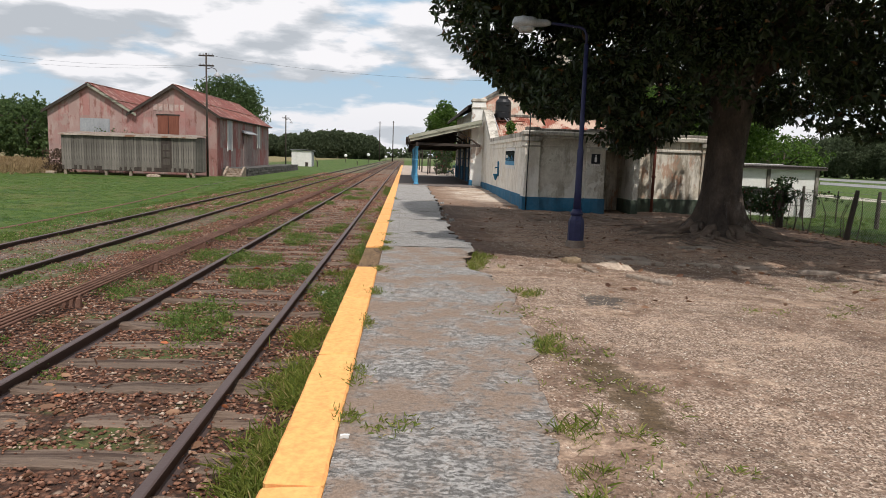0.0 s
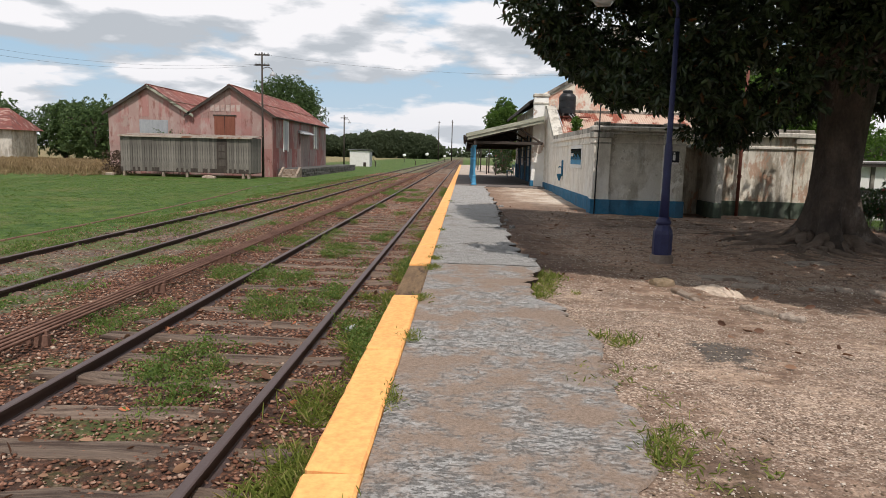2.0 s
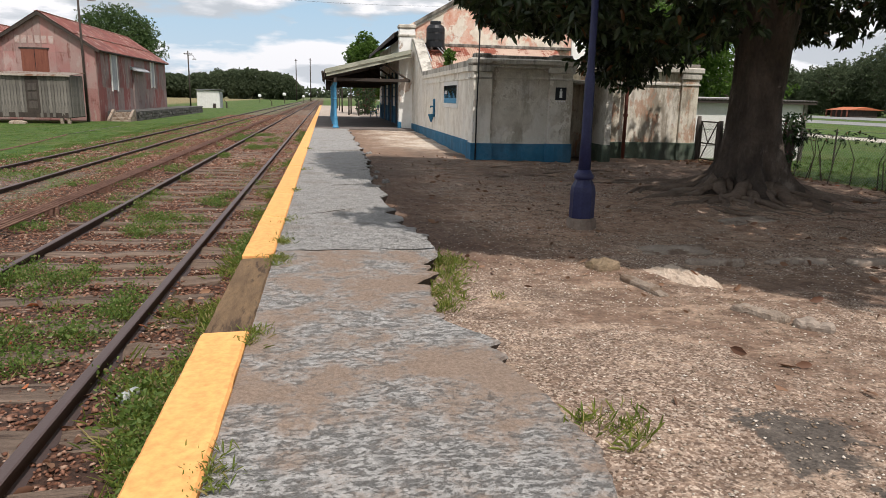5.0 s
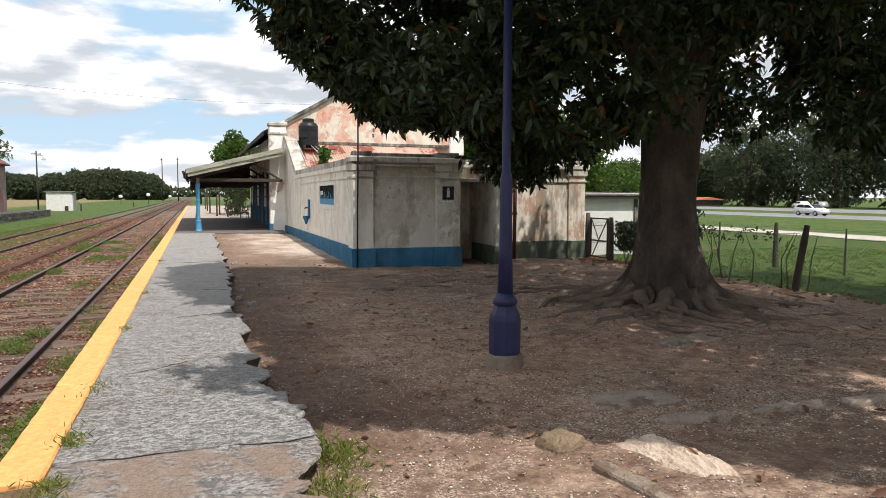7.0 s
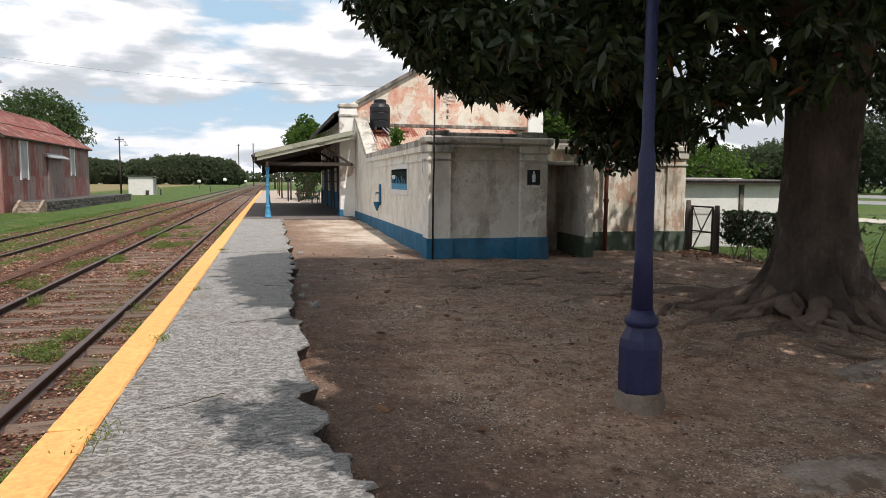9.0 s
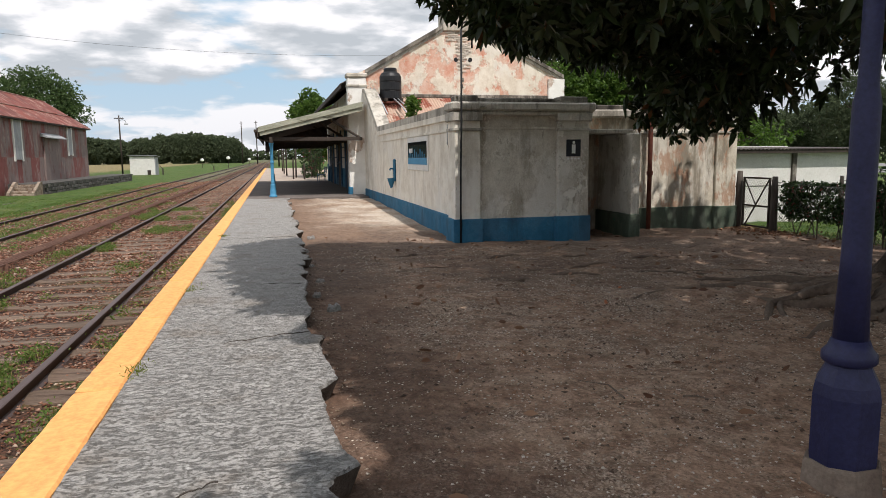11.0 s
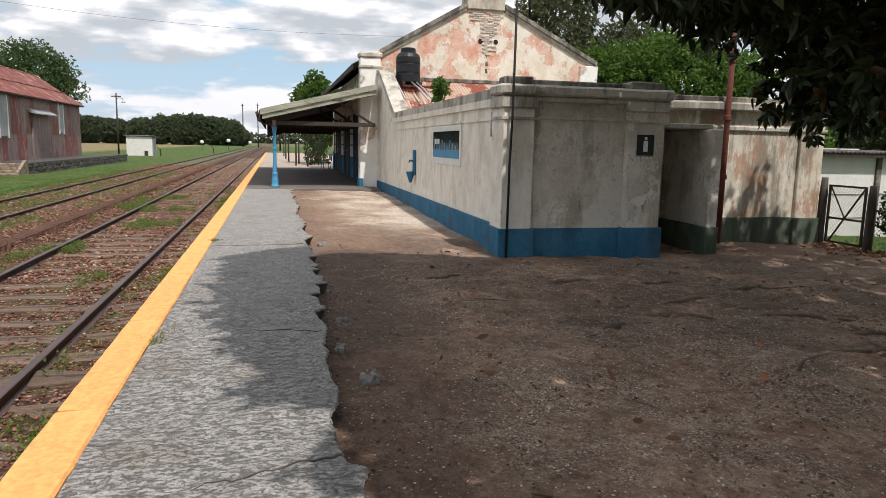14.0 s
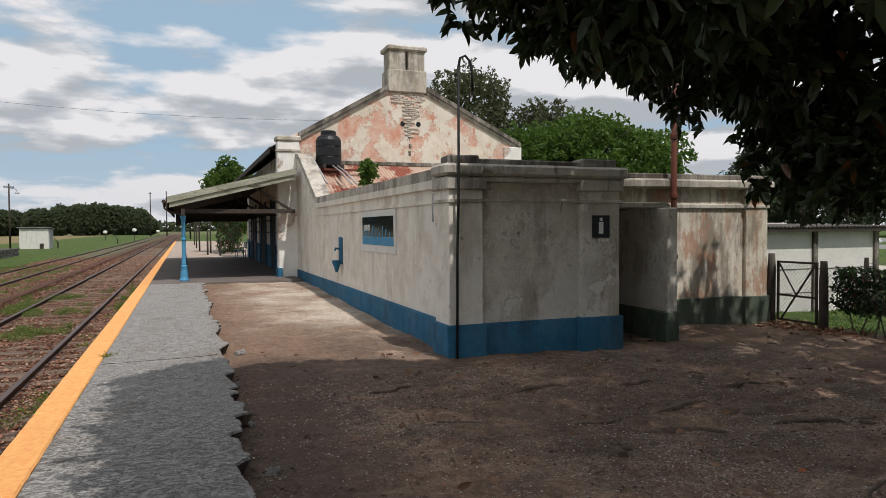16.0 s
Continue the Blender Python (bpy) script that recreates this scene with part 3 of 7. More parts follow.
def part_np(name, verts, faces, material, parent=None, label="", smooth=False):
    me = bpy.data.meshes.new(name)
    verts, faces = np.asarray(verts, dtype=np.float32), np.asarray(faces, dtype=np.int32)
    k = faces.shape[1]
    me.vertices.add(len(verts))
    me.vertices.foreach_set("co", verts.ravel())
    me.loops.add(faces.size)
    me.loops.foreach_set("vertex_index", faces.ravel())
    me.polygons.add(len(faces))
    me.polygons.foreach_set("loop_start", np.arange(0, faces.size, k, dtype=np.int32))
    me.update(calc_edges=True)
    if smooth:
        me.shade_smooth()
    return finish(new(name, me), material, parent, label)


def box(bm, x0, x1, y0, y1, z0, z1, bevel=0.0, m=None):
    """A box between two corners, in world metres."""
    r = bmesh.ops.create_cube(bm, size=1.0)
    vs = r["verts"]
    for v in vs:
        v.co = Vector((x0 + (v.co.x + 0.5) * (x1 - x0), y0 + (v.co.y + 0.5) * (y1 - y0), z0 + (v.co.z + 0.5) * (z1 - z0)))
    if m is not None:
        bmesh.ops.transform(bm, matrix=m, verts=vs)
    if bevel:
        es = list({e for v in vs for e in v.link_edges})
        bmesh.ops.bevel(bm, geom=es, offset=bevel, segments=1, affect="EDGES")
    return bm


def boxed(*a, **k):
    return box(bmesh.new(), *a, **k)


def worn(bm, size, amount, cuts=0, seed=0.0):
    """Uneven surface: subdivide and push about by noise."""
    if cuts:
        bmesh.ops.subdivide_edges(bm, edges=bm.edges[:], cuts=cuts, use_grid_fill=True)
    for v in bm.verts:
        v.co += noise.noise_vector(v.co * size + Vector((seed, seed * 1.7, 0))) * amount
    return bm


def prism(bm, pts, axis, a, b):
    """A polygon pushed along an axis from a to b. pts are the two other coordinates in order."""
    def at(p, d):
        return {"x": (d, p[0], p[1]), "y": (p[0], d, p[1]), "z": (p[0], p[1], d)}[axis]
    lo, hi = [bm.verts.new(at(p, a)) for p in pts], [bm.verts.new(at(p, b)) for p in pts]
    bm.faces.new(lo), bm.faces.new(hi[::-1])
    for i in range(len(pts)):
        j = (i + 1) % len(pts)
        bm.faces.new((lo[i], lo[j], hi[j], hi[i]))
    return bm


def lathe(bm, profile, centre, n=16, turn=0.0):
    """Rings (radius, z) round an upright axis."""
    cx, cy = centre
    rings = [[bm.verts.new((cx + r * math.cos(turn + 2 * math.pi * i / n), cy + r * math.sin(turn + 2 * math.pi * i / n), z)) for i in range(n)] for r, z in profile]
    for a, b in zip(rings, rings[1:]):
        for i in range(n):
            bm.faces.new((a[i], a[(i + 1) % n], b[(i + 1) % n], b[i]))
    bm.faces.new(rings[0][::-1]), bm.faces.new(rings[-1])
    return bm


def tube(bm, pts, radii, n=8, wobble=0.0):
    """A round tube through points, with a radius at each."""
    pts = [Vector(p) for p in pts]
    if isinstance(radii, (int, float)):
        radii = [radii] * len(pts)
    rings, side = [], None
    for i, p in enumerate(pts):
        d = (pts[min(i + 1, len(pts) - 1)] - pts[max(i - 1, 0)]).normalized()
        if side is None:
            side = d.orthogonal().normalized()
        side = (side - d * side.dot(d)).normalized()
        up = d.cross(side)
        ring = []
        for k in range(n):
            a = 2 * math.pi * k / n
            r = radii[i] * (1 + (wobble * noise.noise(p * 1.3 + Vector((math.cos(a), math.sin(a), 0))) if wobble else 0))
            ring.append(bm.verts.new(p + side * math.cos(a) * r + up * math.sin(a) * r))
        rings.append(ring)
    for a, b in zip(rings, rings[1:]):
        for k in range(n):
            bm.faces.new((a[k], a[(k + 1) % n], b[(k + 1) % n], b[k]))
    bm.faces.new(rings[0][::-1]), bm.faces.new(rings[-1])
    return bm


def sag(a, b, drop, n=14):
    a, b = Vector(a), Vector(b)
    return [a.lerp(b, i / n) - Vector((0, 0, drop * 4 * (i / n) * (1 - i / n))) for i in range(n + 1)]


def corrugated(name, corner, along, across, waves, deep, material, parent, label="", lift=Vector((0, 0, 1))):
    """A sheet with ribs: spans corner + s*along + t*across, ribs running with across."""
    corner, along, across = Vector(corner), Vector(along), Vector(across)
    n = waves * 4
    nrm = along.cross(across).normalized()
    if nrm.dot(lift) < 0:
        nrm = -nrm
    vs, fs = [], []
    for t in (0, 1):
        for i in range(n + 1):
            vs.append(corner + along * (i / n) + across * t + nrm * deep * math.sin(i * math.pi / 2))
    for t in (0, 1):
        for i in range(n + 1):
            vs.append(Vector(vs[t * (n + 1) + i]) - nrm * 0.012)
    for i in range(n):
        a, b, o = i, n + 1 + i, 2 * (n + 1)
        fs += [(a, a + 1, b + 1, b), (o + a, o + b, o + b + 1, o + a + 1)]
    for t in (0, n + 1):
        for i in range(n):
            fs.append((t + i, t + i + 1, 2 * (n + 1) + t + i + 1, 2 * (n + 1) + t + i))
    return part_np(name, [tuple(v) for v in vs], fs, material, parent, label)


RNG = np.random.default_rng(7)


def unit(n, rng=RNG):
    v = rng.normal(size=(n, 3))
    return v / np.linalg.norm(v, axis=1)[:, None]


def leaf_mesh(at, way, length, width, fold=0.25, droop=0.15, rng=RNG):
    """Pointed folded leaves: six points and two quads each. at, way: (n, 3); length, width: (n,)."""
    n = len(at)
    way = way / np.linalg.norm(way, axis=1)[:, None]
    side = np.cross(way, unit(n, rng))
    side /= np.linalg.norm(side, axis=1)[:, None] + 1e-9
    up = np.cross(side, way)
    L, W = length[:, None], width[:, None]
    f = W * fold
    p0 = at
    p3 = at + way * L - np.array([0, 0, 1.0]) * L * droop
    p1 = at + way * L * 0.33 + side * W * 0.5 + up * f
    p2 = at + way * L * 0.72 + side * W * 0.42 + up * f * 0.8 - np.array([0, 0, 1.0]) * L * droop * 0.5
    p5 = at + way * L * 0.33 - side * W * 0.5 + up * f
    p4 = at + way * L * 0.72 - side * W * 0.42 + up * f * 0.8 - np.array([0, 0, 1.0]) * L * droop * 0.5
    v = np.stack([p0, p1, p2, p3, p4, p5], 1).reshape(-1, 3)
    o = (np.arange(n) * 6)[:, None]
    faces = np.concatenate([o + np.array([[0, 1, 2, 3]]), o + np.array([[0, 3, 4, 5]])], 0)
    return v, faces


def whorls(centres, out, per, length, width, spread=0.9, rng=RNG, **k):
    """Sprays of leaves round twig ends."""
    n = len(centres)
    c = np.repeat(centres, per, 0)
    w = np.repeat(out, per, 0) * (1 - spread * 0.5) + unit(n * per, rng) * spread
    at = c + unit(n * per, rng) * 0.4 * length * rng.random((n * per, 1))
    s = rng.uniform(0.7, 1.25, n * per)
    return leaf_mesh(at, w, length * s, width * s, rng=rng, **k)


def blob_points(n, centre, radii, shell=0.55, lumps=0.25, seed=0.0, rng=RNG):
    """Points in an uneven ellipsoid, most of them near its skin."""
    d = unit(n, rng)
    bulge = np.array([noise.noise(Vector(v) * 1.9 + Vector((seed, 0, seed))) + 0.6 * noise.noise(Vector(v) * 4.3 + Vector((0, seed, 0))) for v in d])
    r = (shell + (1 - shell) * rng.random(n)) * (1 + lumps * bulge)
    return np.array(centre) + d * r[:, None] * np.array(radii), d


def tree(name, at, height, crown_z, radii, clusters, per, leaf, material, label, trunk=0.18, seed=1.0, group="", bark=None, lean=0.0):
    """A broadleaf tree: tapered trunk, limbs into the crown, many leaves."""
    x, y, z = at
    ob = thing(name, at, label, "tree", group)
    rng = np.random.default_rng(int(seed * 100))
    bm = bmesh.new()
    top = Vector((x + lean, y, crown_z + radii[2] * 0.35))
    tube(bm, [Vector(at) - Vector((0, 0, 0.15)), Vector(at).lerp(top, 0.3), Vector(at).lerp(top, 0.7), top], [trunk * 1.5, trunk, trunk * 0.7, trunk * 0.25], 8, 0.2)
    for i in range(7):
        a = i * 2.4 + seed
        st = Vector(at).lerp(top, 0.45 + 0.06 * i)
        en = Vector((x + lean + radii[0] * 0.75 * math.cos(a), y + radii[1] * 0.75 * math.sin(a), crown_z + radii[2] * (0.1 + 0.09 * i)))
        tube(bm, [st, st.lerp(en, 0.5) + Vector((0, 0, 0.1 * radii[2])), en], [trunk * 0.45, trunk * 0.3, trunk * 0.1], 6)
    part("trunk", bm, bark or M_BARK, ob, smooth=True)
    c, d = blob_points(clusters, (x + lean, y, crown_z), radii, 0.6, 0.3, seed, rng)
    v, f = whorls(c, d, per, leaf, leaf * 0.45, 1.0, rng)
    part_np("crown", v, f, material, ob)
    return ob


# ---- the lie of the land ----
def smooth(a, b, v):
    t = np.clip((v - a) / (b - a), 0, 1)
    return t * t * (3 - 2 * t)


def fall(x, y):
    """Height of the ground."""
    x, y = np.asarray(x, dtype=float), np.asarray(y, dtype=float)
    dirt = -0.035 - 0.125 * smooth(8.0, 13.5, y) + 0.13 * smooth(28.0, 37.0, y) - 0.017 * np.clip(x - 2.0, 0, 12)
    dirt += 0.16 * np.exp(-((x - 8.3) ** 2 + (y - 18.0) ** 2) / 6.0)
    track = -0.425 - 0.045 * smooth(4.2, 4.8, -x)
    lawn = -0.52 + 0 * x
    right = -0.36 - 0.14 * smooth(12.5, 22.0, x)
    z = np.where(x < -8.2, lawn, track)
    z = np.where((x >= -9.2) & (x < -7.6), lawn + (track - lawn) * smooth(-9.2, -7.6, x), z)
    z = np.where(x > -0.02, dirt, z)
    z = np.where(x > 12.0, dirt + (right - dirt) * smooth(12.0, 13.2, x), z)
    z = np.where(y > 118, z + (lawn - z) * smooth(118, 121, y), z)
    return z


def steps_list(lo, hi, fine, reach, growth=1.22):
    core = list(np.arange(lo, hi + 1e-6, fine))
    d, a, b = fine, lo, hi
    before, after = [], []
    while a > -reach:
        d *= growth
        a -= d
        before.append(a)
    d = fine
    while b < reach:
        d *= growth
        b += d
        after.append(b)
    return np.array(before[::-1] + core + after)


def relief(x, y):
    """Small unevenness of the ground; ridged and lumpy under the tree."""
    if not (abs(x) < 16 and -3 < y < 60):
        return 0.0
    z = (0.03 if x > 0 else 0.022) * noise.noise((x * 0.9, y * 0.9, 0)) + 0.016 * noise.noise((x * 3.1, y * 3.1, 4)) + 0.008 * noise.noise((x * 8, y * 8, 9))
    if x > 1.0 and y > 11:
        k = min(1.0, (y - 11) / 2.5)
        z += k * (0.040 * (0.16 - abs(noise.noise((x * 1.5, y * 1.5, 21)))) + 0.026 * (0.18 - abs(noise.noise((x * 4.2 + 3, y * 4.2, 31)))))
        # trampled crust with root ridges before the toilet block
        m = max(0.0, 1 - ((y - 21.8) / 3.2) ** 2) * min(1.0, max(0.0, (x - 2.0) / 1.5))
        z += m * (0.085 * (0.15 - abs(noise.noise((x * 1.0 + 0.4 * y, y * 2.4, 51)))) + 0.05 * max(0.0, noise.noise((x * 2.6, y * 6.0, 61)) - 0.12))
    return z


def lie(x, y):
    """Heights of the ground with its unevenness, for many places."""
    return fall(x, y) + np.array([relief(a, b) for a, b in zip(x, y)])


gx = steps_list(-9.0, 13.4, 0.09, 2800)
gx = np.sort(np.append(gx[np.abs(gx + 0.03) > 0.05], (-0.035, -0.015)))
gy = steps_list(1.5, 40.0, 0.09, 2800)
GX, GY = np.meshgrid(gx, gy, indexing="ij")
GZ = fall(GX, GY)
for i in range(GX.shape[0]):
    for j in range(GX.shape[1]):
        GZ[i, j] += relief(GX[i, j], GY[i, j])
ni, nj = GX.shape
idx = np.arange(ni * nj).reshape(ni, nj)
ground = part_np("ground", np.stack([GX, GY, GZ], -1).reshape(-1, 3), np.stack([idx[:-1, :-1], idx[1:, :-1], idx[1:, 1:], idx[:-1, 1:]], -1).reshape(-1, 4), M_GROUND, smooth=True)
tagged(ground, "grass, stony ballast and trodden brown earth", "ground", kind="structure")


def ground_z(x, y):
    return float(fall(x, y))


# ---- platform ----
chip_rng = random.Random(3)
CHIP_Y, CHIP_X = [-5.0], [0.0]
while CHIP_Y[-1] < 41:
    CHIP_Y.append(CHIP_Y[-1] + chip_rng.choice((0.03, 0.04, 0.06, 0.1, 0.18, 0.32, 0.5)))
    CHIP_X.append(chip_rng.choice((0.05, 0.11)) * chip_rng.uniform(-1, 1))


def edge_x(y):
    """Broken east edge of the platform's paving: rounded lobes between sharp notches."""
    wide = 1.40 + 0.36 * float(smooth(4.8, 7.8, y)) - 0.27 * float(smooth(10.2, 10.9, y)) + 0.24 * float(smooth(11.6, 13.0, y)) - 0.19 * float(smooth(13.5, 14.8, y)) + 0.17 * float(smooth(20.0, 23.0, y))
    wide += float(np.interp(y, CHIP_Y, CHIP_X))
    return wide + 0.03 * noise.noise((y * 1.4, 3.3, 0)) + 0.018 * noise.noise((y * 23.0, 1.7, 5))


def paving(name, y0, y1, step, z, thick, material, label, lip=0.0):
    """A slab from the yellow edge to its broken side, cracked off unevenly."""
    ob_bm = bmesh.new()
    rows = []
    ys = np.arange(y0, y1 + 1e-6, step)
    for k, y in enumerate(ys):
        xe = edge_x(y)
        yy = y + (lip * noise.noise((y, 0.2, 0)) if 0 < k < len(ys) - 1 else 0)
        xs = [0.235 + (xe - 0.235) * i / 8 for i in range(8)] + [xe - 0.012, xe]
        row = []
        for i, x in enumerate(xs):
            dy = 0.0
            if k == 0 or k == len(ys) - 1:
                dy = 0.16 * noise.noise((x * 2.3, 13.0, 1)) + 0.05 * noise.noise((x * 9, 13.0, 2))
            dz = 0.010 * noise.noise((x * 1.5, y * 1.5, 3)) + 0.006 * noise.noise((x * 7, y * 7, 1))
            if i == len(xs) - 1:
                dz -= 0.018
            row.append(ob_bm.verts.new((x, yy + dy, z + dz)))
        row.append(ob_bm.verts.new((xe - 0.10 - 0.07 * abs(noise.noise((y * 5, 0, 8))), yy, z - thick)))
        row.insert(0, ob_bm.verts.new((0.235, yy, z - thick)))
        rows.append(row)
    for a, b in zip(rows, rows[1:]):
        for i in range(len(a) - 1):
            # the broken side face takes the second, darker material
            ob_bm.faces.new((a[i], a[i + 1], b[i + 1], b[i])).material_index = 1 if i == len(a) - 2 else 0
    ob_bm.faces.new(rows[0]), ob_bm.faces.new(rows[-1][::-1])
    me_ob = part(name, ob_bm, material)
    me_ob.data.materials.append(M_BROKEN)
    return tagged(me_ob, label, "pavement", kind="structure")


paving("platform_paving_old", -4.0, 13.02, 0.025, -0.010, 0.16, M_OLD, "weathered platform concrete half covered in brown soil")
paving("platform_paving_new", 13.0, 38.4, 0.025, 0.0, 0.26, M_NEW, "rough grey platform concrete with a broken edge")
# full-width floor from the canopy on
bm = boxed(0.235, 4.75, 38.4, 58.0, -0.3, 0.0)
tagged(part("pavement_canopy", bm, plain("dark_tiles", (0.12, 0.10, 0.09), (0.17, 0.145, 0.13), 1.5, 0.9, 0.006)), "dark tiled platform floor beneath the canopy", "pavement", kind="structure")
bm = worn(boxed(0.235, 5.6, 58.0, 117.0, -0.4, -0.004), 0.3, 0.02, 3)
tagged(part("pavement_far", bm, plain("sandy_platform", (0.30, 0.24, 0.195), (0.40, 0.335, 0.28), 0.8, 0.95, 0.01)), "sandy pale platform beyond the station house", "pavement", kind="structure")
# long cracks across the newer concrete
for k, (x0, y0, x1, y1, w) in enumerate(((0.80, 17.85, 1.50, 18.10, 0.007), (0.55, 15.1, 0.95, 15.35, 0.004), (1.0, 20.6, 1.55, 20.45, 0.005), (0.26, 25.4, 1.6, 25.6, 0.008))):
    bm, rows = bmesh.new(), []
    for i in range(25):
        t = i / 24
        x, y = x0 + (x1 - x0) * t, y0 + (y1 - y0) * t + 0.05 * noise.noise((t * 5, k * 3.1, 0)) + 0.02 * noise.noise((t * 21, k, 4))
        ww = w * (0.25 + t) * (1 + 0.6 * noise.noise((t * 13, k, 9)))
        z = 0.010 * noise.noise((x * 1.5, y * 1.5, 3)) + 0.006 * noise.noise((x * 7, y * 7, 1)) + 0.004
        rows.append([bm.verts.new((x, y - ww, z)), bm.verts.new((x, y + ww, z)), bm.verts.new((x, y, z - 0.05))])
    for a, b in zip(rows, rows[1:]):
        for i in range(3):
            bm.faces.new((a[i], a[(i + 1) % 3], b[(i + 1) % 3], b[i]))
    tagged(part("paving_crack", bm, M_POST), "dark earth-filled crack across the concrete", "crack", kind="structure")

# yellow edge: blocks laid end to end
edge = thing("platform_edge", (0.09, 12.7, -0.4), "yellow painted platform edge of long concrete blocks", "kerb", kind="structure")


def kerb_mesh(name, material, drop, seed):
    b = boxed(-0.05, 0.232, 0.004, 2.066, -0.47, 0.016 - drop, 0.014)
    bmesh.ops.subdivide_edges(b, edges=[e for e in b.edges if abs(e.verts[0].co.y - e.verts[1].co.y) > 1.5], cuts=16)
    for v in b.verts:
        s = Vector((v.co.x, v.co.y, seed))
        v.co.x += (0.010 if v.co.x > 0.1 else 0.004) * noise.noise(s * 5) + 0.006 * noise.noise(s * 17)
        v.co.z += 0.005 * noise.noise(s * 3 + Vector((5, 0, 0)))
        if v.co.x < 0.05 and not 0.06 < v.co.y < 2.01:
            v.co.y += 0.022 if v.co.y < 1 else -0.022
    me = bpy.data.meshes.new(name)
    b.to_mesh(me)
    b.free()
    me.materials.append(material)
    return me


kerbs = [kerb_mesh("kerb_block", M_YELLOW, 0.0, s) for s in (1.0, 7.0, 13.0)]
bare = kerb_mesh("kerb_block", M_BARE, 0.022, 3.0)
for i in range(-8, 50):
    ob = new("edge_block", bare if i == -1 else kerbs[i % 3])
    ob.parent = edge
    ob.location = Vector((0, 12.73 + i * 2.07, 0)) - Vector(edge.location)
    if i == -1:
        tagged(ob, "bare brown unpainted block")

# ---- tracks ----
def rail(name, x, z, y0, y1, label):
    prof = [(-0.05, -0.14), (0.05, -0.14), (0.05, -0.128), (0.010, -0.10), (0.009, -0.045), (0.034, -0.032), (0.036, -0.006), (0.026, 0.0), (-0.026, 0.0), (-0.036, -0.006), (-0.034, -0.032), (-0.009, -0.045), (-0.010, -0.10), (-0.05, -0.128)]
    bm = prism(bmesh.new(), [(x + a, z + b) for a, b in prof], "y", y0, y1)
    ob = part(name, bm, M_RAIL)
    return tagged(ob, label, "rail", "rails of the line", "structure")


for x, z, lab in ((-0.785, -0.30, "worn steel running rail beside the platform"), (-2.46, -0.30, "worn steel running rail of the main track"), (-5.27, -0.375, "rusty rail of the second track"), (-6.945, -0.375, "rusty rail of the second track in grass")):
    rail("rail", x, z, -30.0, 900.0, lab)
rail("rail", -10.9, -0.50, 41.0, 49.0, "short rusty rail half sunk in the lawn")
bm = tube(bmesh.new(), [(-8.9 - 0.0035 * (i * 1.5) ** 1.95, 15.0 + i * 1.5, -0.515) for i in range(18)], 0.035, 6)
tagged(part("rail", bm, M_ROD), "rusty rail of an old siding sunk in the lawn", "rail", "rails of the line", "structure")

sleeper_me = []
for s in range(3):
    b = worn(boxed(-1.3, 1.3, -0.125, 0.125, -0.12, 0.008, 0.012), 2.6, 0.05, 6, s * 3.0)
    me = bpy.data.meshes.new("sleeper")
    b.to_mesh(me)
    b.free()
    me.materials.append(M_SLEEPER)
    sleeper_me.append(me)
rng = random.Random(4)
for cx, z, lab in ((-1.62, -0.416, "main track's old wooden sleepers"), (-6.11, -0.49, "second track's old wooden sleepers")):
    bed = thing("track_sleepers", (cx, 0, z), lab, "sleepers", kind="structure")
    for i in range(150):
        ob = new("sleeper", rng.choice(sleeper_me))
        ob.parent = bed
        ob.location = (rng.uniform(-0.06, 0.06), -1.0 + i * 0.66 + rng.uniform(-0.03, 0.03), rng.uniform(-0.012, 0.012))
        ob.rotation_euler = (rng.uniform(-0.02, 0.02), rng.uniform(-0.012, 0.012), rng.uniform(-0.03, 0.03))

# signal rods beside the track
rods = thing("signal_rodding", (-3.5, 10, -0.4), "rusty signal pull rods on low stands", "rodding")
for k in range(4):
    bm = tube(bmesh.new(), [(-3.34 - k * 0.075, -20 + i * 4.0, -0.29 + 0.012 * noise.noise((k, i * 1.7, 0))) for i in range(46)], 0.016, 6)
    part("rod", bm, M_ROD, rods, smooth=True)
stand_bm = boxed(-3.62, -3.28, -0.03, 0.03, -0.45, -0.31, 0.006)
box(stand_bm, -3.31, -3.285, -0.02, 0.02, -0.40, -0.27)
box(stand_bm, -3.615, -3.59, -0.02, 0.02, -0.40, -0.27)
first = None
for i in range(22):
    if first is None:
        first = part("stand", stand_bm, M_ROD, rods)
        first.location.y += 2.0
    else:
        ob = new("stand", first.data)
        ob.parent = rods
        ob.location = (0, 2.0 + i * 2.6, 0)

# loose stones: ballast, then grit on the earth
ROCK = np.array([(1, 0, 0), (-1, 0, 0), (0, 1, 0), (0, -1, 0), (0, 0, 1), (0, 0, -1)], dtype=float)
ROCK_F = np.array([(0, 2, 4), (2, 1, 4), (1, 3, 4), (3, 0, 4), (2, 0, 5), (1, 2, 5), (3, 1, 5), (0, 3, 5)])


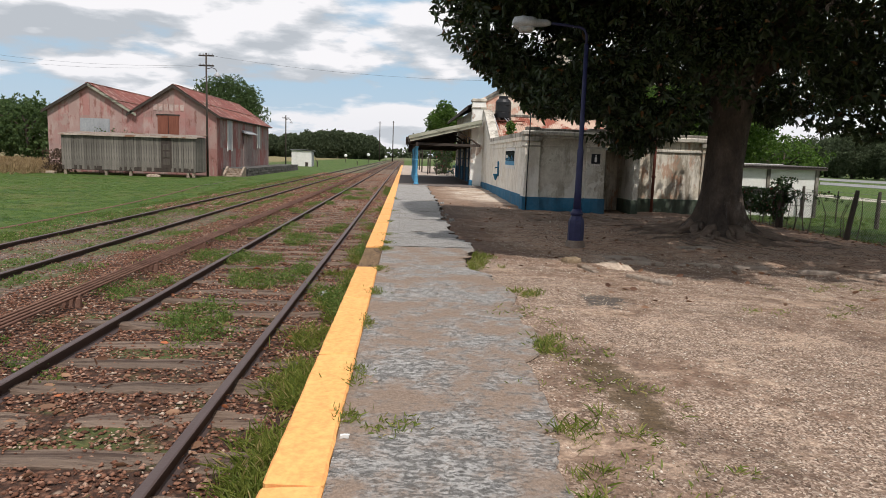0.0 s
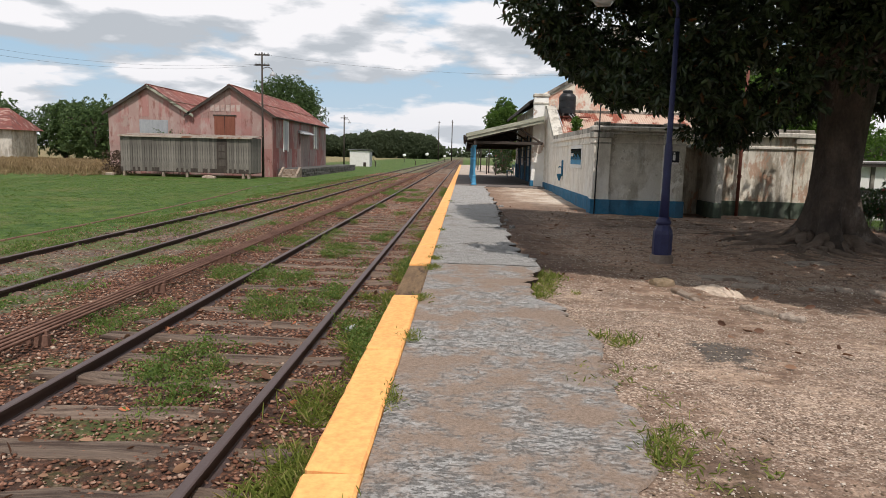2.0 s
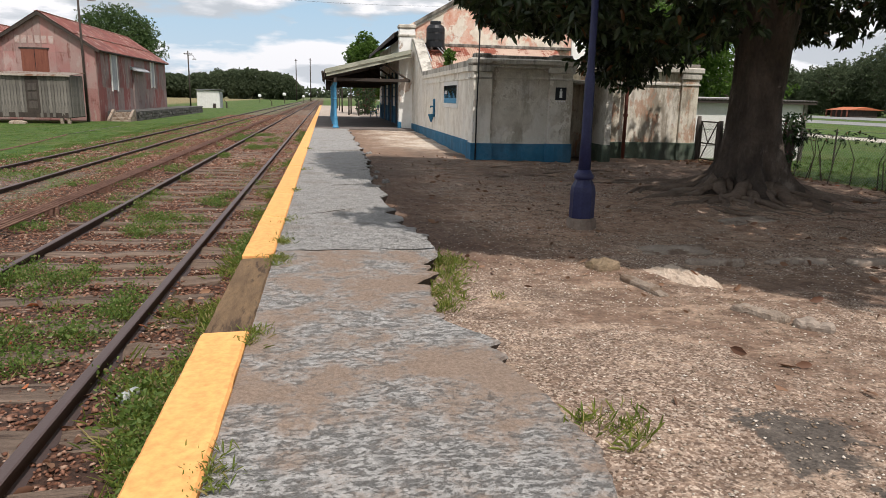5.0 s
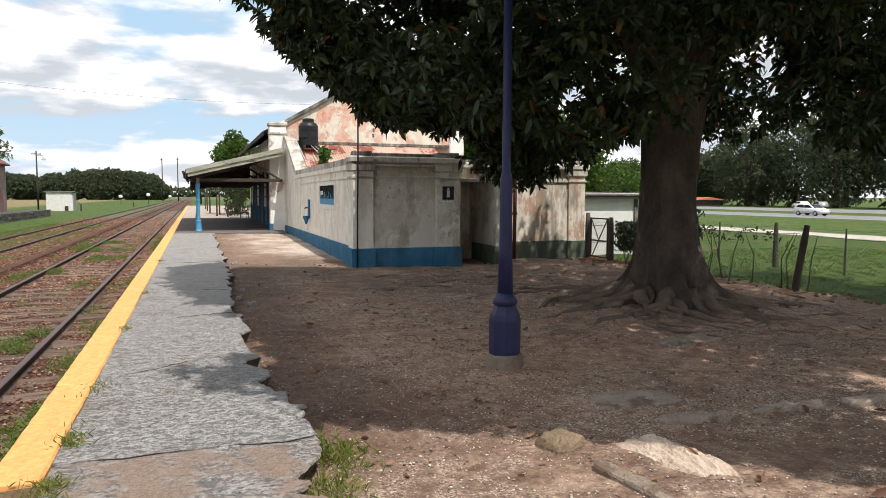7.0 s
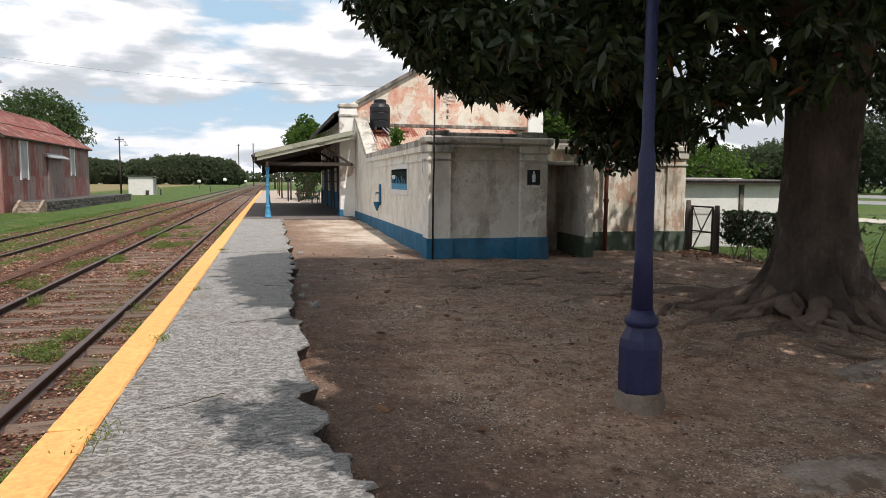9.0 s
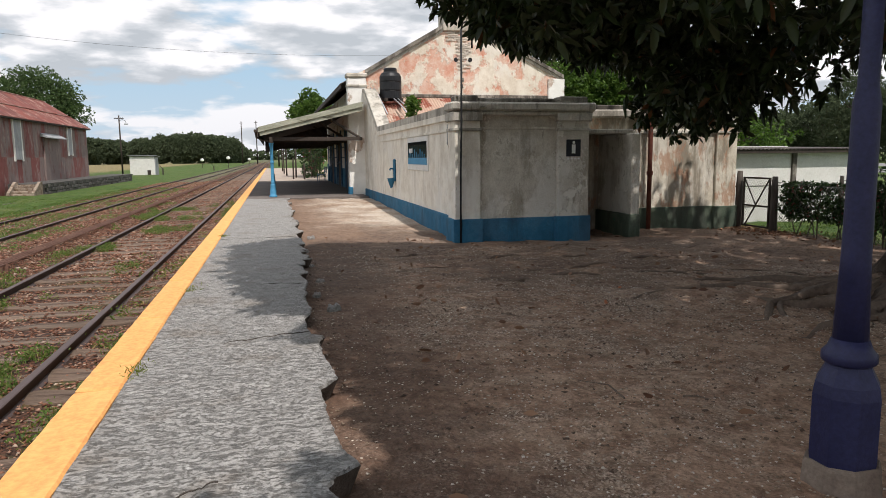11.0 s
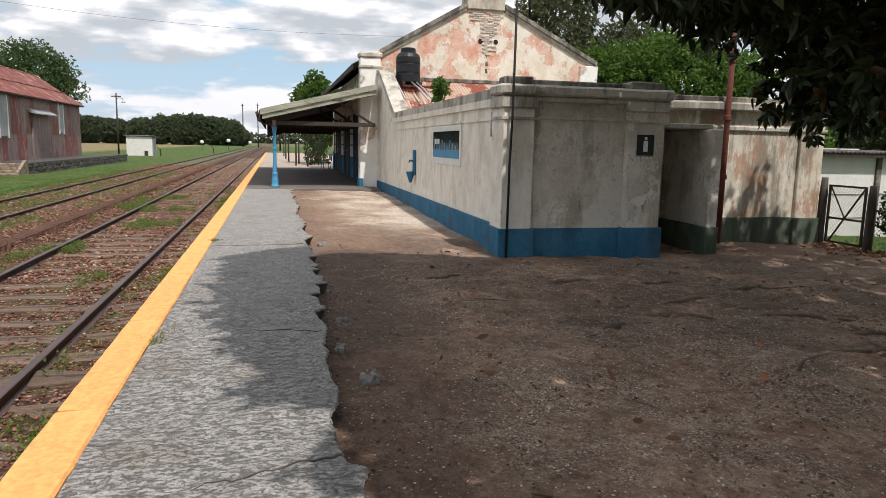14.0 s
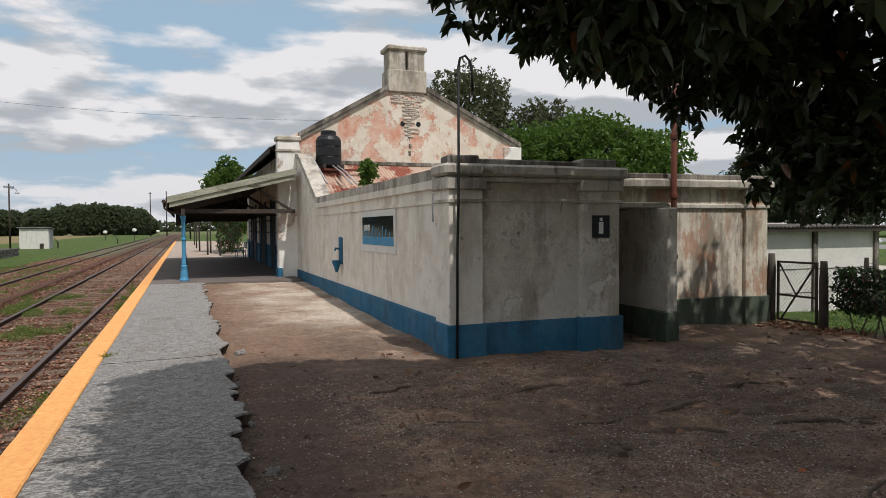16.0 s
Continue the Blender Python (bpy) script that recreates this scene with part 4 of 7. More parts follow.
def scatter(name, xs, ys, zs, size, material, label, category, flat=0.5, seed=1):
    r = np.random.default_rng(seed)
    n = len(xs)
    s = size * r.uniform(0.5, 1.6, n)
    q = ROCK[None] * r.uniform(0.55, 1.25, (n, 6, 3)) + r.normal(0, 0.18, (n, 6, 3))
    a = r.uniform(0, 2 * np.pi, n)
    ca, sa = np.cos(a)[:, None], np.sin(a)[:, None]
    x = q[..., 0] * ca - q[..., 1] * sa
    y = q[..., 0] * sa + q[..., 1] * ca
    v = np.stack([x * s[:, None] + xs[:, None], y * s[:, None] + ys[:, None], q[..., 2] * s[:, None] * flat + zs[:, None]], -1)
    f = ROCK_F[None] + (np.arange(n) * 6)[:, None, None]
    ob = part_np(name, v.reshape(-1, 3), f.reshape(-1, 3), material)
    return tagged(ob, label, category, kind="stuff")


r = np.random.default_rng(11)
n = 110000
ys = 2.5 + 36.0 * r.random(n) ** 1.5
xs = np.where(r.random(n) < 0.8, r.uniform(-4.6, -0.12, n), r.uniform(-8.2, -4.0, n))
on_wood = (np.abs((ys + 1.0 + 0.33) % 0.66 - 0.33) < 0.115) & (np.abs(xs + 1.62) < 1.22)
bare_wood = np.array([noise.noise((x * 0.8, y * 0.5, 40)) for x, y in zip(xs, ys)]) + np.interp(ys, [6, 12], [0.25, -0.1])
keep = ~on_wood | (r.random(n) < np.where(bare_wood > 0.08, 0.4, 0.95))
xs, ys = xs[keep], ys[keep]
scatter("ballast_stones", xs, ys, lie(xs, ys) + r.uniform(-0.008, 0.020, len(xs)), 0.0175, M_STONE, "broken reddish ballast stones between the rails", "ballast", seed=12)
n = 36000
ys, xs = 24.0 + 50.0 * r.random(n), r.uniform(-8.0, -0.15, n)
scatter("ballast_stones", xs, ys, fall(xs, ys) + r.uniform(-0.005, 0.025, n), 0.034, M_STONE, "coarse reddish ballast stones farther down the line", "ballast", seed=13)
n = 105000
ys = 3.0 + 21.5 * r.random(n) ** 0.8
xs = 1.35 + 7.5 * r.random(n) ** 1.1
keep = xs > np.array([edge_x(y) for y in ys]) + 0.03
keep &= (ys < 13) | (xs > 2.5) | (r.random(n) < 0.35)
keep &= np.array([noise.noise((x * 0.7, y * 0.7, 16)) + 0.5 * noise.noise((x * 2.3, y * 2.3, 17)) for x, y in zip(xs, ys)]) > r.uniform(-0.75, 0.25, n)
xs, ys = xs[keep], ys[keep]
scatter("loose_grit", xs, ys, lie(xs, ys) + r.uniform(-0.002, 0.008, len(xs)), 0.0082, M_GRAVEL, "fine grit and pebbles on trodden earth", "gravel", seed=14)

n = 9000
ys, xs = r.uniform(12.6, 25.0, n), r.uniform(1.6, 11.0, n)
keep = xs > np.array([edge_x(y) for y in ys]) + 0.02
xs, ys = xs[keep], ys[keep]
lumps = np.array([noise.noise((x * 1.1, y * 1.1, 6)) for x, y in zip(xs, ys)]) > -0.1
xs, ys = xs[lumps], ys[lumps]
scatter("soil_crumbs", xs, ys, lie(xs, ys) + r.uniform(-0.002, 0.008, len(xs)), 0.013, M_CRUMB, "dark crumbs of earth and bark under the tree", "soil", seed=15)


# ---- toilet block at the end of the station house ----
block = thing("toilet_block", (7.0, 27.0, -0.3), "low rendered toilet block with a heavy cornice and blue plinth", "building")
XW, YF, ZP = 4.86, 25.32, 0.33      # west face, south face, top of the plinth
TOP = 2.36                          # underside of the coping


def wall_part(name, bm, material, label="", parent=None):
    return part(name, bm, material, parent or block, label)


# west wall: low, then a raking end up to the gable
bm = prism(bmesh.new(), [(25.5, -0.45), (40.3, -0.45), (40.3, 4.05), (39.4, 3.95), (36.2, TOP), (25.5, TOP)], "x", XW, XW + 0.32)
wall_part("west_wall", bm, M_WALL_W, "grey-white streaked render")
bm = prism(bmesh.new(), [(25.3, TOP), (36.25, TOP), (39.5, 3.98), (40.3, 4.06), (40.3, 4.20), (39.45, 4.13), (36.15, TOP + 0.17), (25.3, TOP + 0.17)], "x", XW - 0.05, XW + 0.42)
wall_part("west_coping", bm, M_TRIM, "stained rounded coping")
bm = prism(bmesh.new(), [(25.3, TOP - 0.13), (36.2, TOP - 0.13), (36.3, TOP), (25.3, TOP)], "x", XW - 0.055, XW + 0.05)
box(bm, XW - 0.03, XW + 0.05, 25.3, 36.1, TOP - 0.36, TOP - 0.31)
wall_part("west_moulding", bm, M_WALL_W)
wall_part("west_plinth", boxed(XW - 0.045, XW + 0.05, 25.6, 39.9, -0.5, 0.24, 0.012), M_BLUE, "blue painted plinth")
# south front
wall_part("front_wall", boxed(4.9, 7.5, YF, YF + 0.32, -0.45, TOP), M_WALL, "grey damp-stained render")
wall_part("front_plinth", boxed(5.25, 6.82, YF - 0.045, YF + 0.05, -0.5, 0.24, 0.012), M_BLUE, "blue painted plinth")


def pilaster(x0, x1, y0, y1, plinth, name="pilaster", top=TOP, mat=None, zp=0.24):
    p = wall_part(name, boxed(x0, x1, y0, y1, -0.4, top, 0.012), mat or M_WALL)
    part("plinth", boxed(x0 - 0.045, x1 + 0.045, y0 - 0.045, y1 + 0.02, -0.52, zp + 0.012, 0.012), plinth, p)
    c = boxed(x0 - 0.05, x1 + 0.05, y0 - 0.05, y1 + 0.02, top - 0.20, top - 0.02, 0.02)
    box(c, x0 - 0.03, x1 + 0.03, y0 - 0.03, y1 + 0.02, top - 0.38, top - 0.33, 0.006)
    part("capital", c, M_TRIM, p)
    return p


pilaster(XW - 0.17, 5.21, YF - 0.12, YF + 0.44, M_BLUE, mat=M_WALL_W)
pilaster(6.86, 7.52, YF - 0.12, YF + 0.42, M_BLUE)
bm = worn(boxed(XW - 0.25, 7.64, YF - 0.2, YF + 0.42, TOP, TOP + 0.17, 0.035), 2.0, 0.012, 4)
wall_part("front_cornice", bm, M_TRIM, "grey moulded cornice with dark stains")
wall_part("cornice_bed", boxed(XW - 0.20, 7.60, YF - 0.15, YF + 0.40, TOP - 0.085, TOP - 0.004, 0.02), M_TRIM)
wall_part("front_parapet", worn(boxed(XW - 0.12, 7.52, YF - 0.04, YF + 0.30, TOP + 0.168, TOP + 0.255, 0.02), 2.0, 0.014, 3), M_CORNICE, "blackened parapet")
wall_part("front_moulding", boxed(5.25, 6.82, YF - 0.028, YF + 0.04, TOP - 0.36, TOP - 0.31, 0.008), M_WALL)
# corner ear on the cornice
wall_part("cornice_scroll", tube(bmesh.new(), [(5.16, YF - 0.19, TOP + 0.10), (5.32, YF - 0.19, TOP + 0.08)], [0.07, 0.05], 10), M_TRIM)
# return wall, screen wall and rear front
wall_part("return_wall", boxed(7.18, 7.50, YF + 0.36, 27.0, -0.45, TOP), M_WALL)
wall_part("return_cornice", boxed(7.15, 7.62, YF + 0.43, 26.85, TOP, TOP + 0.17, 0.03), M_TRIM)
scr = wall_part("screen_wall", worn(boxed(8.64, 8.84, 25.46, 27.02, -0.45, 1.93, 0.02), 1.2, 0.01, 4), M_WALL, "grey screen wall before the entrance")
part("plinth", boxed(8.575, 8.845, 25.415, 27.0, -0.5, 0.22, 0.012), M_GREEN, scr, "dirty green plinth")
wall_part("passage_roof", boxed(7.505, 8.82, 25.75, 26.99, 1.935, 2.03, 0.015), M_TRIM, "thin slab over the entrance passage")
for x0, x1 in ((XW - 0.13, 5.20), (6.90, 7.50)):
    wall_part("parapet_pier", worn(boxed(x0, x1, YF - 0.06, YF + 0.31, TOP + 0.17, TOP + 0.30, 0.02), 2.0, 0.012, 2), M_CORNICE)
wall_part("rear_wall", boxed(7.5, 12.25, 27.0, 27.3, -0.5, TOP), M_STAIN, "rust-stained cream render")
wall_part("rear_plinth", boxed(8.85, 11.72, 26.955, 27.05, -0.55, 0.22, 0.012), M_GREEN, "dirty green plinth")
wall_part("east_wall", boxed(11.93, 12.25, 27.3, 40.2, -0.5, TOP), M_WALL)
pilaster(11.72, 12.28, 26.92, 27.34, M_GREEN, mat=M_STAIN, zp=0.2)
wall_part("rear_cornice", worn(boxed(7.63, 12.40, 26.84, 27.40, TOP - 0.02, TOP + 0.16, 0.035), 2.0, 0.012, 4), M_TRIM, "stained moulded cornice")
wall_part("rear_moulding", boxed(7.55, 11.7, 26.95, 27.05, TOP - 0.40, TOP - 0.30, 0.02), M_TRIM)
wall_part("rear_parapet", boxed(7.5, 12.3, 26.98, 27.28, TOP + 0.158, TOP + 0.27, 0.02), M_CORNICE)
wall_part("east_coping", boxed(11.85, 12.35, 27.3, 40.2, TOP, TOP + 0.15, 0.02), M_CORNICE)
corrugated("roof", (5.16, 40.2, 3.92), (6.8, 0, 0), (0, -4.25, -1.95), 60, 0.022, M_ROOF_PINK, block, "rust-patched pink sheet roof")
wall_part("flat_roof", boxed(5.16, 11.95, 27.25, 36.3, 1.95, 2.08), M_CORNICE)
wall_part("flat_roof", boxed(5.16, 7.2, 25.6, 27.25, 1.95, 2.08), M_CORNICE)
wall_part("roof_flashing", boxed(5.0, 12.7, 40.02, 40.16, 3.86, 4.0, 0.02), M_CORNICE)

# long high window with a white frame
win = thing("window_1", (XW, 29.6, 1.3), "long narrow dark window with blue lower pane in a white frame", "window", kind="structure")
part("window_frame", boxed(XW - 0.022, XW + 0.02, 28.3, 30.85, 1.14, 1.99, 0.006), M_WHITE, win, "white painted surround")
part("pane", boxed(XW - 0.034, XW - 0.018, 28.42, 30.73, 1.46, 1.86), M_DARK_GLASS, win)
part("pane", boxed(XW - 0.034, XW - 0.018, 28.42, 30.73, 1.29, 1.455), M_BLUE_WOOD, win, "blue lower panel")
for k in range(9):
    y = 28.6 + k * 0.24
    part("bar", boxed(XW - 0.042, XW - 0.03, y, y + 0.05, 1.46, 1.55 + 0.12 * ((k * 7) % 3) / 2), M_BLUE_WOOD, win)
for k in range(3):
    part("lettering", boxed(XW - 0.042, XW - 0.03, 30.1 + k * 0.17, 30.2 + k * 0.17, 1.58, 1.70), M_SIGN_WHITE, win, "faded white lettering")

# small wall fountain and the pictogram plate
fnt = thing("wall_fountain", (XW, 33.0, 0.7), "small blue-green wall fountain on the rendered wall", "fountain")
part("back_plate", boxed(XW - 0.05, XW, 32.86, 33.14, 0.75, 1.42, 0.02), M_BLUE, fnt)
bm = bmesh.new()
lathe(bm, [(0.03, 0.55), (0.06, 0.64), (0.11, 0.78), (0.12, 0.84), (0.10, 0.84)], (XW - 0.13, 33.0), 14)
part("basin", bm, M_BLUE, fnt)
part("spout", tube(bmesh.new(), [(XW - 0.04, 33.0, 1.12), (XW - 0.15, 33.0, 1.14), (XW - 0.17, 33.0, 1.08)], 0.025, 8), M_BLUE, fnt)
pla = thing("toilet_sign", (7.18, YF - 0.13, 1.63), "small black toilet sign with a white figure shape", "sign")
part("plate", boxed(7.02, 7.33, YF - 0.136, YF - 0.121, 1.46, 1.80, 0.003), M_SIGN, pla)
bm = boxed(7.135, 7.215, YF - 0.141, YF - 0.135, 1.52, 1.70, 0.002)
box(bm, 7.15, 7.20, YF - 0.141, YF - 0.135, 1.715, 1.765, 0.002)
part("figure_shape", bm, M_SIGN_WHITE, pla)
for k in range(4):
    part("lettering", boxed(7.05 + k * 0.075, 7.09 + k * 0.075, YF - 0.127, YF - 0.121, 1.40, 1.435), M_SIGN_WHITE, pla)
# conduit down the corner, hook, red pipe
cab = thing("corner_conduit", (4.95, YF - 0.1, -0.3), "thin black conduit pipe fixed at the corner", "conduit")
part("pipe", tube(bmesh.new(), [(4.78, YF - 0.19, -0.32), (4.79, YF - 0.185, 1.2), (4.80, YF - 0.23, 2.2), (4.805, YF - 0.23, 3.86)], 0.02, 8), M_BLACK, cab, smooth=True)
part("bent_top", tube(bmesh.new(), [(4.805, YF - 0.23, 3.84), (4.83, YF - 0.23, 3.97), (4.91, YF - 0.23, 4.01), (4.985, YF - 0.23, 3.93), (5.01, YF - 0.23, 3.75), (5.015, YF - 0.23, 3.52)], 0.018, 6), M_BLACK, cab, smooth=True)
hk = thing("wall_hook", (XW - 0.05, 25.95, 1.6), "bent iron bracket hanging on the wall", "bracket")
part("rod", tube(bmesh.new(), [(XW - 0.01, 26.1, 2.14), (XW - 0.10, 26.05, 2.13), (XW - 0.11, 26.03, 1.75), (XW - 0.09, 26.06, 1.72), (XW - 0.09, 26.1, 1.95)], 0.013, 6), M_STEEL, hk)
rp = thing("vent_pipe", (9.85, 26.82, -0.4), "tall rusty red vent pipe against the wall", "pipe")
part("pipe", tube(bmesh.new(), [(9.85, 26.80, -0.45), (9.85, 26.80, 2.2), (9.85, 26.78, 4.8)], 0.055, 12), M_PIPE, rp, smooth=True)
for z in (1.0, 2.15, 3.25):
    part("collar", lathe(bmesh.new(), [(0.062, z), (0.075, z + 0.01), (0.075, z + 0.09), (0.062, z + 0.1)], (9.85, 26.795), 12), M_PIPE, rp)

# ---- station house ----
house = thing("station_house", (9.0, 48.0, 0.0), "old rendered station house with a sheet-roof gable", "building")
GY0, PEAK = 40.2, 6.85


def hp(name, bm, material, label="", parent=None, smooth=False):
    return part(name, bm, material, parent or house, label, smooth)


bm = prism(bmesh.new(), [(4.55, -0.2), (13.3, -0.2), (13.3, 4.7), (8.9, PEAK), (4.55, 4.75)], "y", GY0, GY0 + 0.35)
gable = hp("gable_wall", bm, M_GABLE, "cream render flaking to pink")
hp("west_wall", boxed(4.72, 5.05, GY0 + 0.35, 58.0, -0.2, 4.5), M_WHITE_WALL, "pale render under the canopy")
hp("east_wall", boxed(13.0, 13.3, GY0 + 0.35, 58.0, -0.2, 4.5), M_GABLE)
bm = prism(bmesh.new(), [(4.72, -0.2), (13.3, -0.2), (13.3, 4.6), (8.9, PEAK - 0.05), (4.72, 4.6)], "y", 58.0, 58.3)
hp("far_gable", bm, M_GABLE)
pil = hp("corner_pier", worn(boxed(4.22, 4.98, GY0 - 0.14, GY0 + 0.36, -0.15, 4.62, 0.03), 1.5, 0.02, 5), M_WHITE_WALL, "peeling whitewashed pier")
part("cap", worn(boxed(4.18, 5.02, GY0 - 0.18, GY0 + 0.4, 4.62, 4.80, 0.04), 2.0, 0.02, 3), M_STACK, pil)
part("band", boxed(4.18, 5.02, GY0 - 0.18, GY0 + 0.2, 4.25, 4.35, 0.02), M_TRIM, pil)
part("plinth", boxed(4.18, 4.34, GY0 - 0.19, GY0 + 0.4, -0.15, 0.3, 0.02), M_BLUE, pil)
pier_e = hp("corner_pier", boxed(12.75, 13.5, GY0 - 0.1, GY0 + 0.36, 2.0, 4.72, 0.03), M_WHITE_WALL)
for x0, z0, x1, z1 in ((4.95, 4.78, 8.15, 6.62), (9.65, 6.62, 13.45, 4.72)):
    bm = prism(bmesh.new(), [(x0, z0), (x1, z1), (x1, z1 + 0.16), (x0, z0 + 0.16)], "y", GY0 - 0.13, GY0 + 0.4)
    hp("gable_coping", worn(bm, 2.0, 0.012, 4), M_CORNICE, "lichen-grey raking coping")
    bm = prism(bmesh.new(), [(x0, z0 - 0.13), (x1, z1 - 0.13), (x1, z1), (x0, z0)], "y", GY0 - 0.06, GY0 + 0.1)
    hp("coping_moulding", bm, M_TRIM)
ch = hp("chimney", worn(boxed(8.16, 9.62, GY0 - 0.1, GY0 + 0.75, 6.55, 7.35, 0.03), 1.5, 0.012, 4), M_STACK, "tall rendered double chimney stack")
part("shaft", boxed(8.22, 8.83, GY0 - 0.06, GY0 + 0.7, 7.34, 8.04, 0.02), M_STACK, ch)
part("shaft", boxed(8.94, 9.56, GY0 - 0.06, GY0 + 0.7, 7.34, 8.04, 0.02), M_STACK, ch)
part("cap", worn(boxed(8.12, 9.66, GY0 - 0.14, GY0 + 0.8, 8.03, 8.22, 0.05), 2.0, 0.012, 3), M_STACK, ch)
for x in (8.72, 9.32):
    hp("vent_hole", lathe(bmesh.new(), [(0.09, -0.01), (0.09, 0.012)], (0, 0), 12), M_BLACK).matrix_local = Matrix.Translation(Vector((x, GY0 - 0.004, 5.42)) - Vector(house.location)) @ Matrix.Rotation(radians(90), 4, "X") @ Matrix.Translation(Vector(house.location))
for x, z in ((8.95, 4.9), (9.0, 4.62), (8.97, 4.36), (9.0, 5.15)):
    hp("patch", worn(boxed(x - 0.05, x + 0.05, GY0 - 0.012, GY0 + 0.02, z - 0.09, z + 0.07), 9, 0.03, 1), M_CORNICE)
corrugated("roof_slope", (4.0, GY0 + 0.3, 4.42), (0, 18.4, 0), (4.92, 0, 2.38), 90, 0.02, M_ROOF_DARK, house)
corrugated("roof_slope", (13.8, GY0 + 0.3, 4.42), (0, 18.4, 0), (-4.92, 0, 2.38), 90, 0.02, M_ROOF_DARK, house)
hp("eave_board", boxed(3.97, 4.02, GY0 + 0.3, 58.6, 4.22, 4.40), M_DARK_WOOD)
# bricks bared under the chimney
brick_me = bpy.data.meshes.new("brick")
b = boxed(-0.105, 0.105, -0.02, 0.03, -0.03, 0.03, 0.006)
b.to_mesh(brick_me)
b.free()
brick_me.materials.append(M_BRICK)
rng = random.Random(9)
for row in range(24):
    z = 6.62 - row * 0.072
    half = 0.62 - row * 0.012 if row < 7 else 0.34 - 0.008 * row
    mid = 8.95 + (0.12 if row >= 7 else 0.0)
    x = mid - half + (0.11 if row % 2 else 0)
    while x < mid + half:
        if rng.random() < (0.8 if row < 12 else 0.62):
            ob = new("brick", brick_me)
            ob.parent = gable
            ob.location = Vector((x, GY0 - 0.006 - rng.uniform(0, 0.012), z)) - Vector(house.location)
        x += 0.222
# dado, doors and shutters along the platform
hp("dado", boxed(4.68, 4.74, GY0 + 0.5, 58.0, -0.05, 1.05), M_BLUE, "blue painted dado")
for y0, y1, kind in ((41.3, 42.0, "dark"), (42.4, 44.4, "white"), (44.8, 45.6, "dark"), (46.0, 47.6, "white"), (48.1, 49.6, "dark"), (50.4, 52.0, "white"), (52.5, 53.8, "dark"), (54.8, 56.2, "white")):
    d = hp("door" if kind == "dark" else "shutter", boxed(4.655, 4.735, y0, y1, 0.0 if kind == "dark" else 0.95, 2.75, 0.006), M_DARK_WOOD if kind == "dark" else M_WHITE, "dark timber door" if kind == "dark" else "white boarded shutter")
    part("jamb", boxed(4.62, 4.665, y0 - 0.09, y0, 0.0, 2.85, 0.006), M_DARK_BLUE, d)
    part("jamb", boxed(4.62, 4.665, y1, y1 + 0.09, 0.0, 2.85, 0.006), M_DARK_BLUE, d)
    for z in ((1.45, 1.95, 2.4) if kind == "white" else (1.2,)):
        part("rail", boxed(4.645, 4.66, y0, y1, z, z + 0.06), M_DARK_BLUE, d)

# ---- platform canopy ----
can = thing("platform_canopy", (2.8, 48.0, 0.0), "sloping station canopy on blue iron columns", "canopy")
corrugated("roof", (0.72, 39.1, 2.60), (0, 18.2, 0), (4.0, 0, 0.98), 88, 0.02, M_ROOF_DARK, can)


def slant(x0, x1, y0, y1, drop, deep, lift=0.0):
    return prism(bmesh.new(), [(x0, 2.60 + (x0 - 0.72) * 0.245 - drop + lift), (x1, 2.60 + (x1 - 0.72) * 0.245 - drop + lift), (x1, 2.60 + (x1 - 0.72) * 0.245 - drop - deep + lift), (x0, 2.60 + (x0 - 0.72) * 0.245 - drop - deep + lift)], "y", y0, y1)


part("bargeboard", slant(0.74, 4.68, 39.05, 39.09, -0.04, 0.19), M_FASCIA, can, "mossy pale end board")
part("bargeboard", slant(0.80, 4.68, 39.10, 39.14, 0.14, 0.17), M_FASCIA, can, "mossy pale end board")
part("end_panel", slant(0.95, 4.66, 39.24, 39.27, 0.22, 0.10), M_DARK_WOOD, can)
part("front_fascia", boxed(0.70, 0.74, 39.06, 57.3, 2.28, 2.60), M_DARK_WOOD, can, "dark valance board")
part("gutter", tube(bmesh.new(), [(0.64, 39.0, 2.50), (0.64, 57.3, 2.46)], 0.06, 8), M_DARK_WOOD, can)
part("downpipe", tube(bmesh.new(), [(0.64, 39.15, 2.46), (0.66, 39.2, 2.28), (0.85, 39.3, 2.16), (1.12, 39.38, 2.12)], 0.03, 8), M_DARK_WOOD, can)
part("wall_plate", boxed(1.14, 1.26, 39.1, 57.2, 2.06, 2.28), M_DARK_WOOD, can)
# two added far panels stand in for the shaded depth under the roof
part("end_panel", boxed(0.80, 4.66, 57.12, 57.18, 2.06, 2.62), M_DARK_WOOD, can, "added dark panel in place of the canopy's shaded depth")
part("end_panel", slant(0.80, 4.66, 57.13, 57.17, 0.06, 0.75), M_DARK_WOOD, can)
part("ceiling", slant(0.78, 4.66, 39.3, 57.2, 0.05, 0.02), M_DARK_WOOD, can)
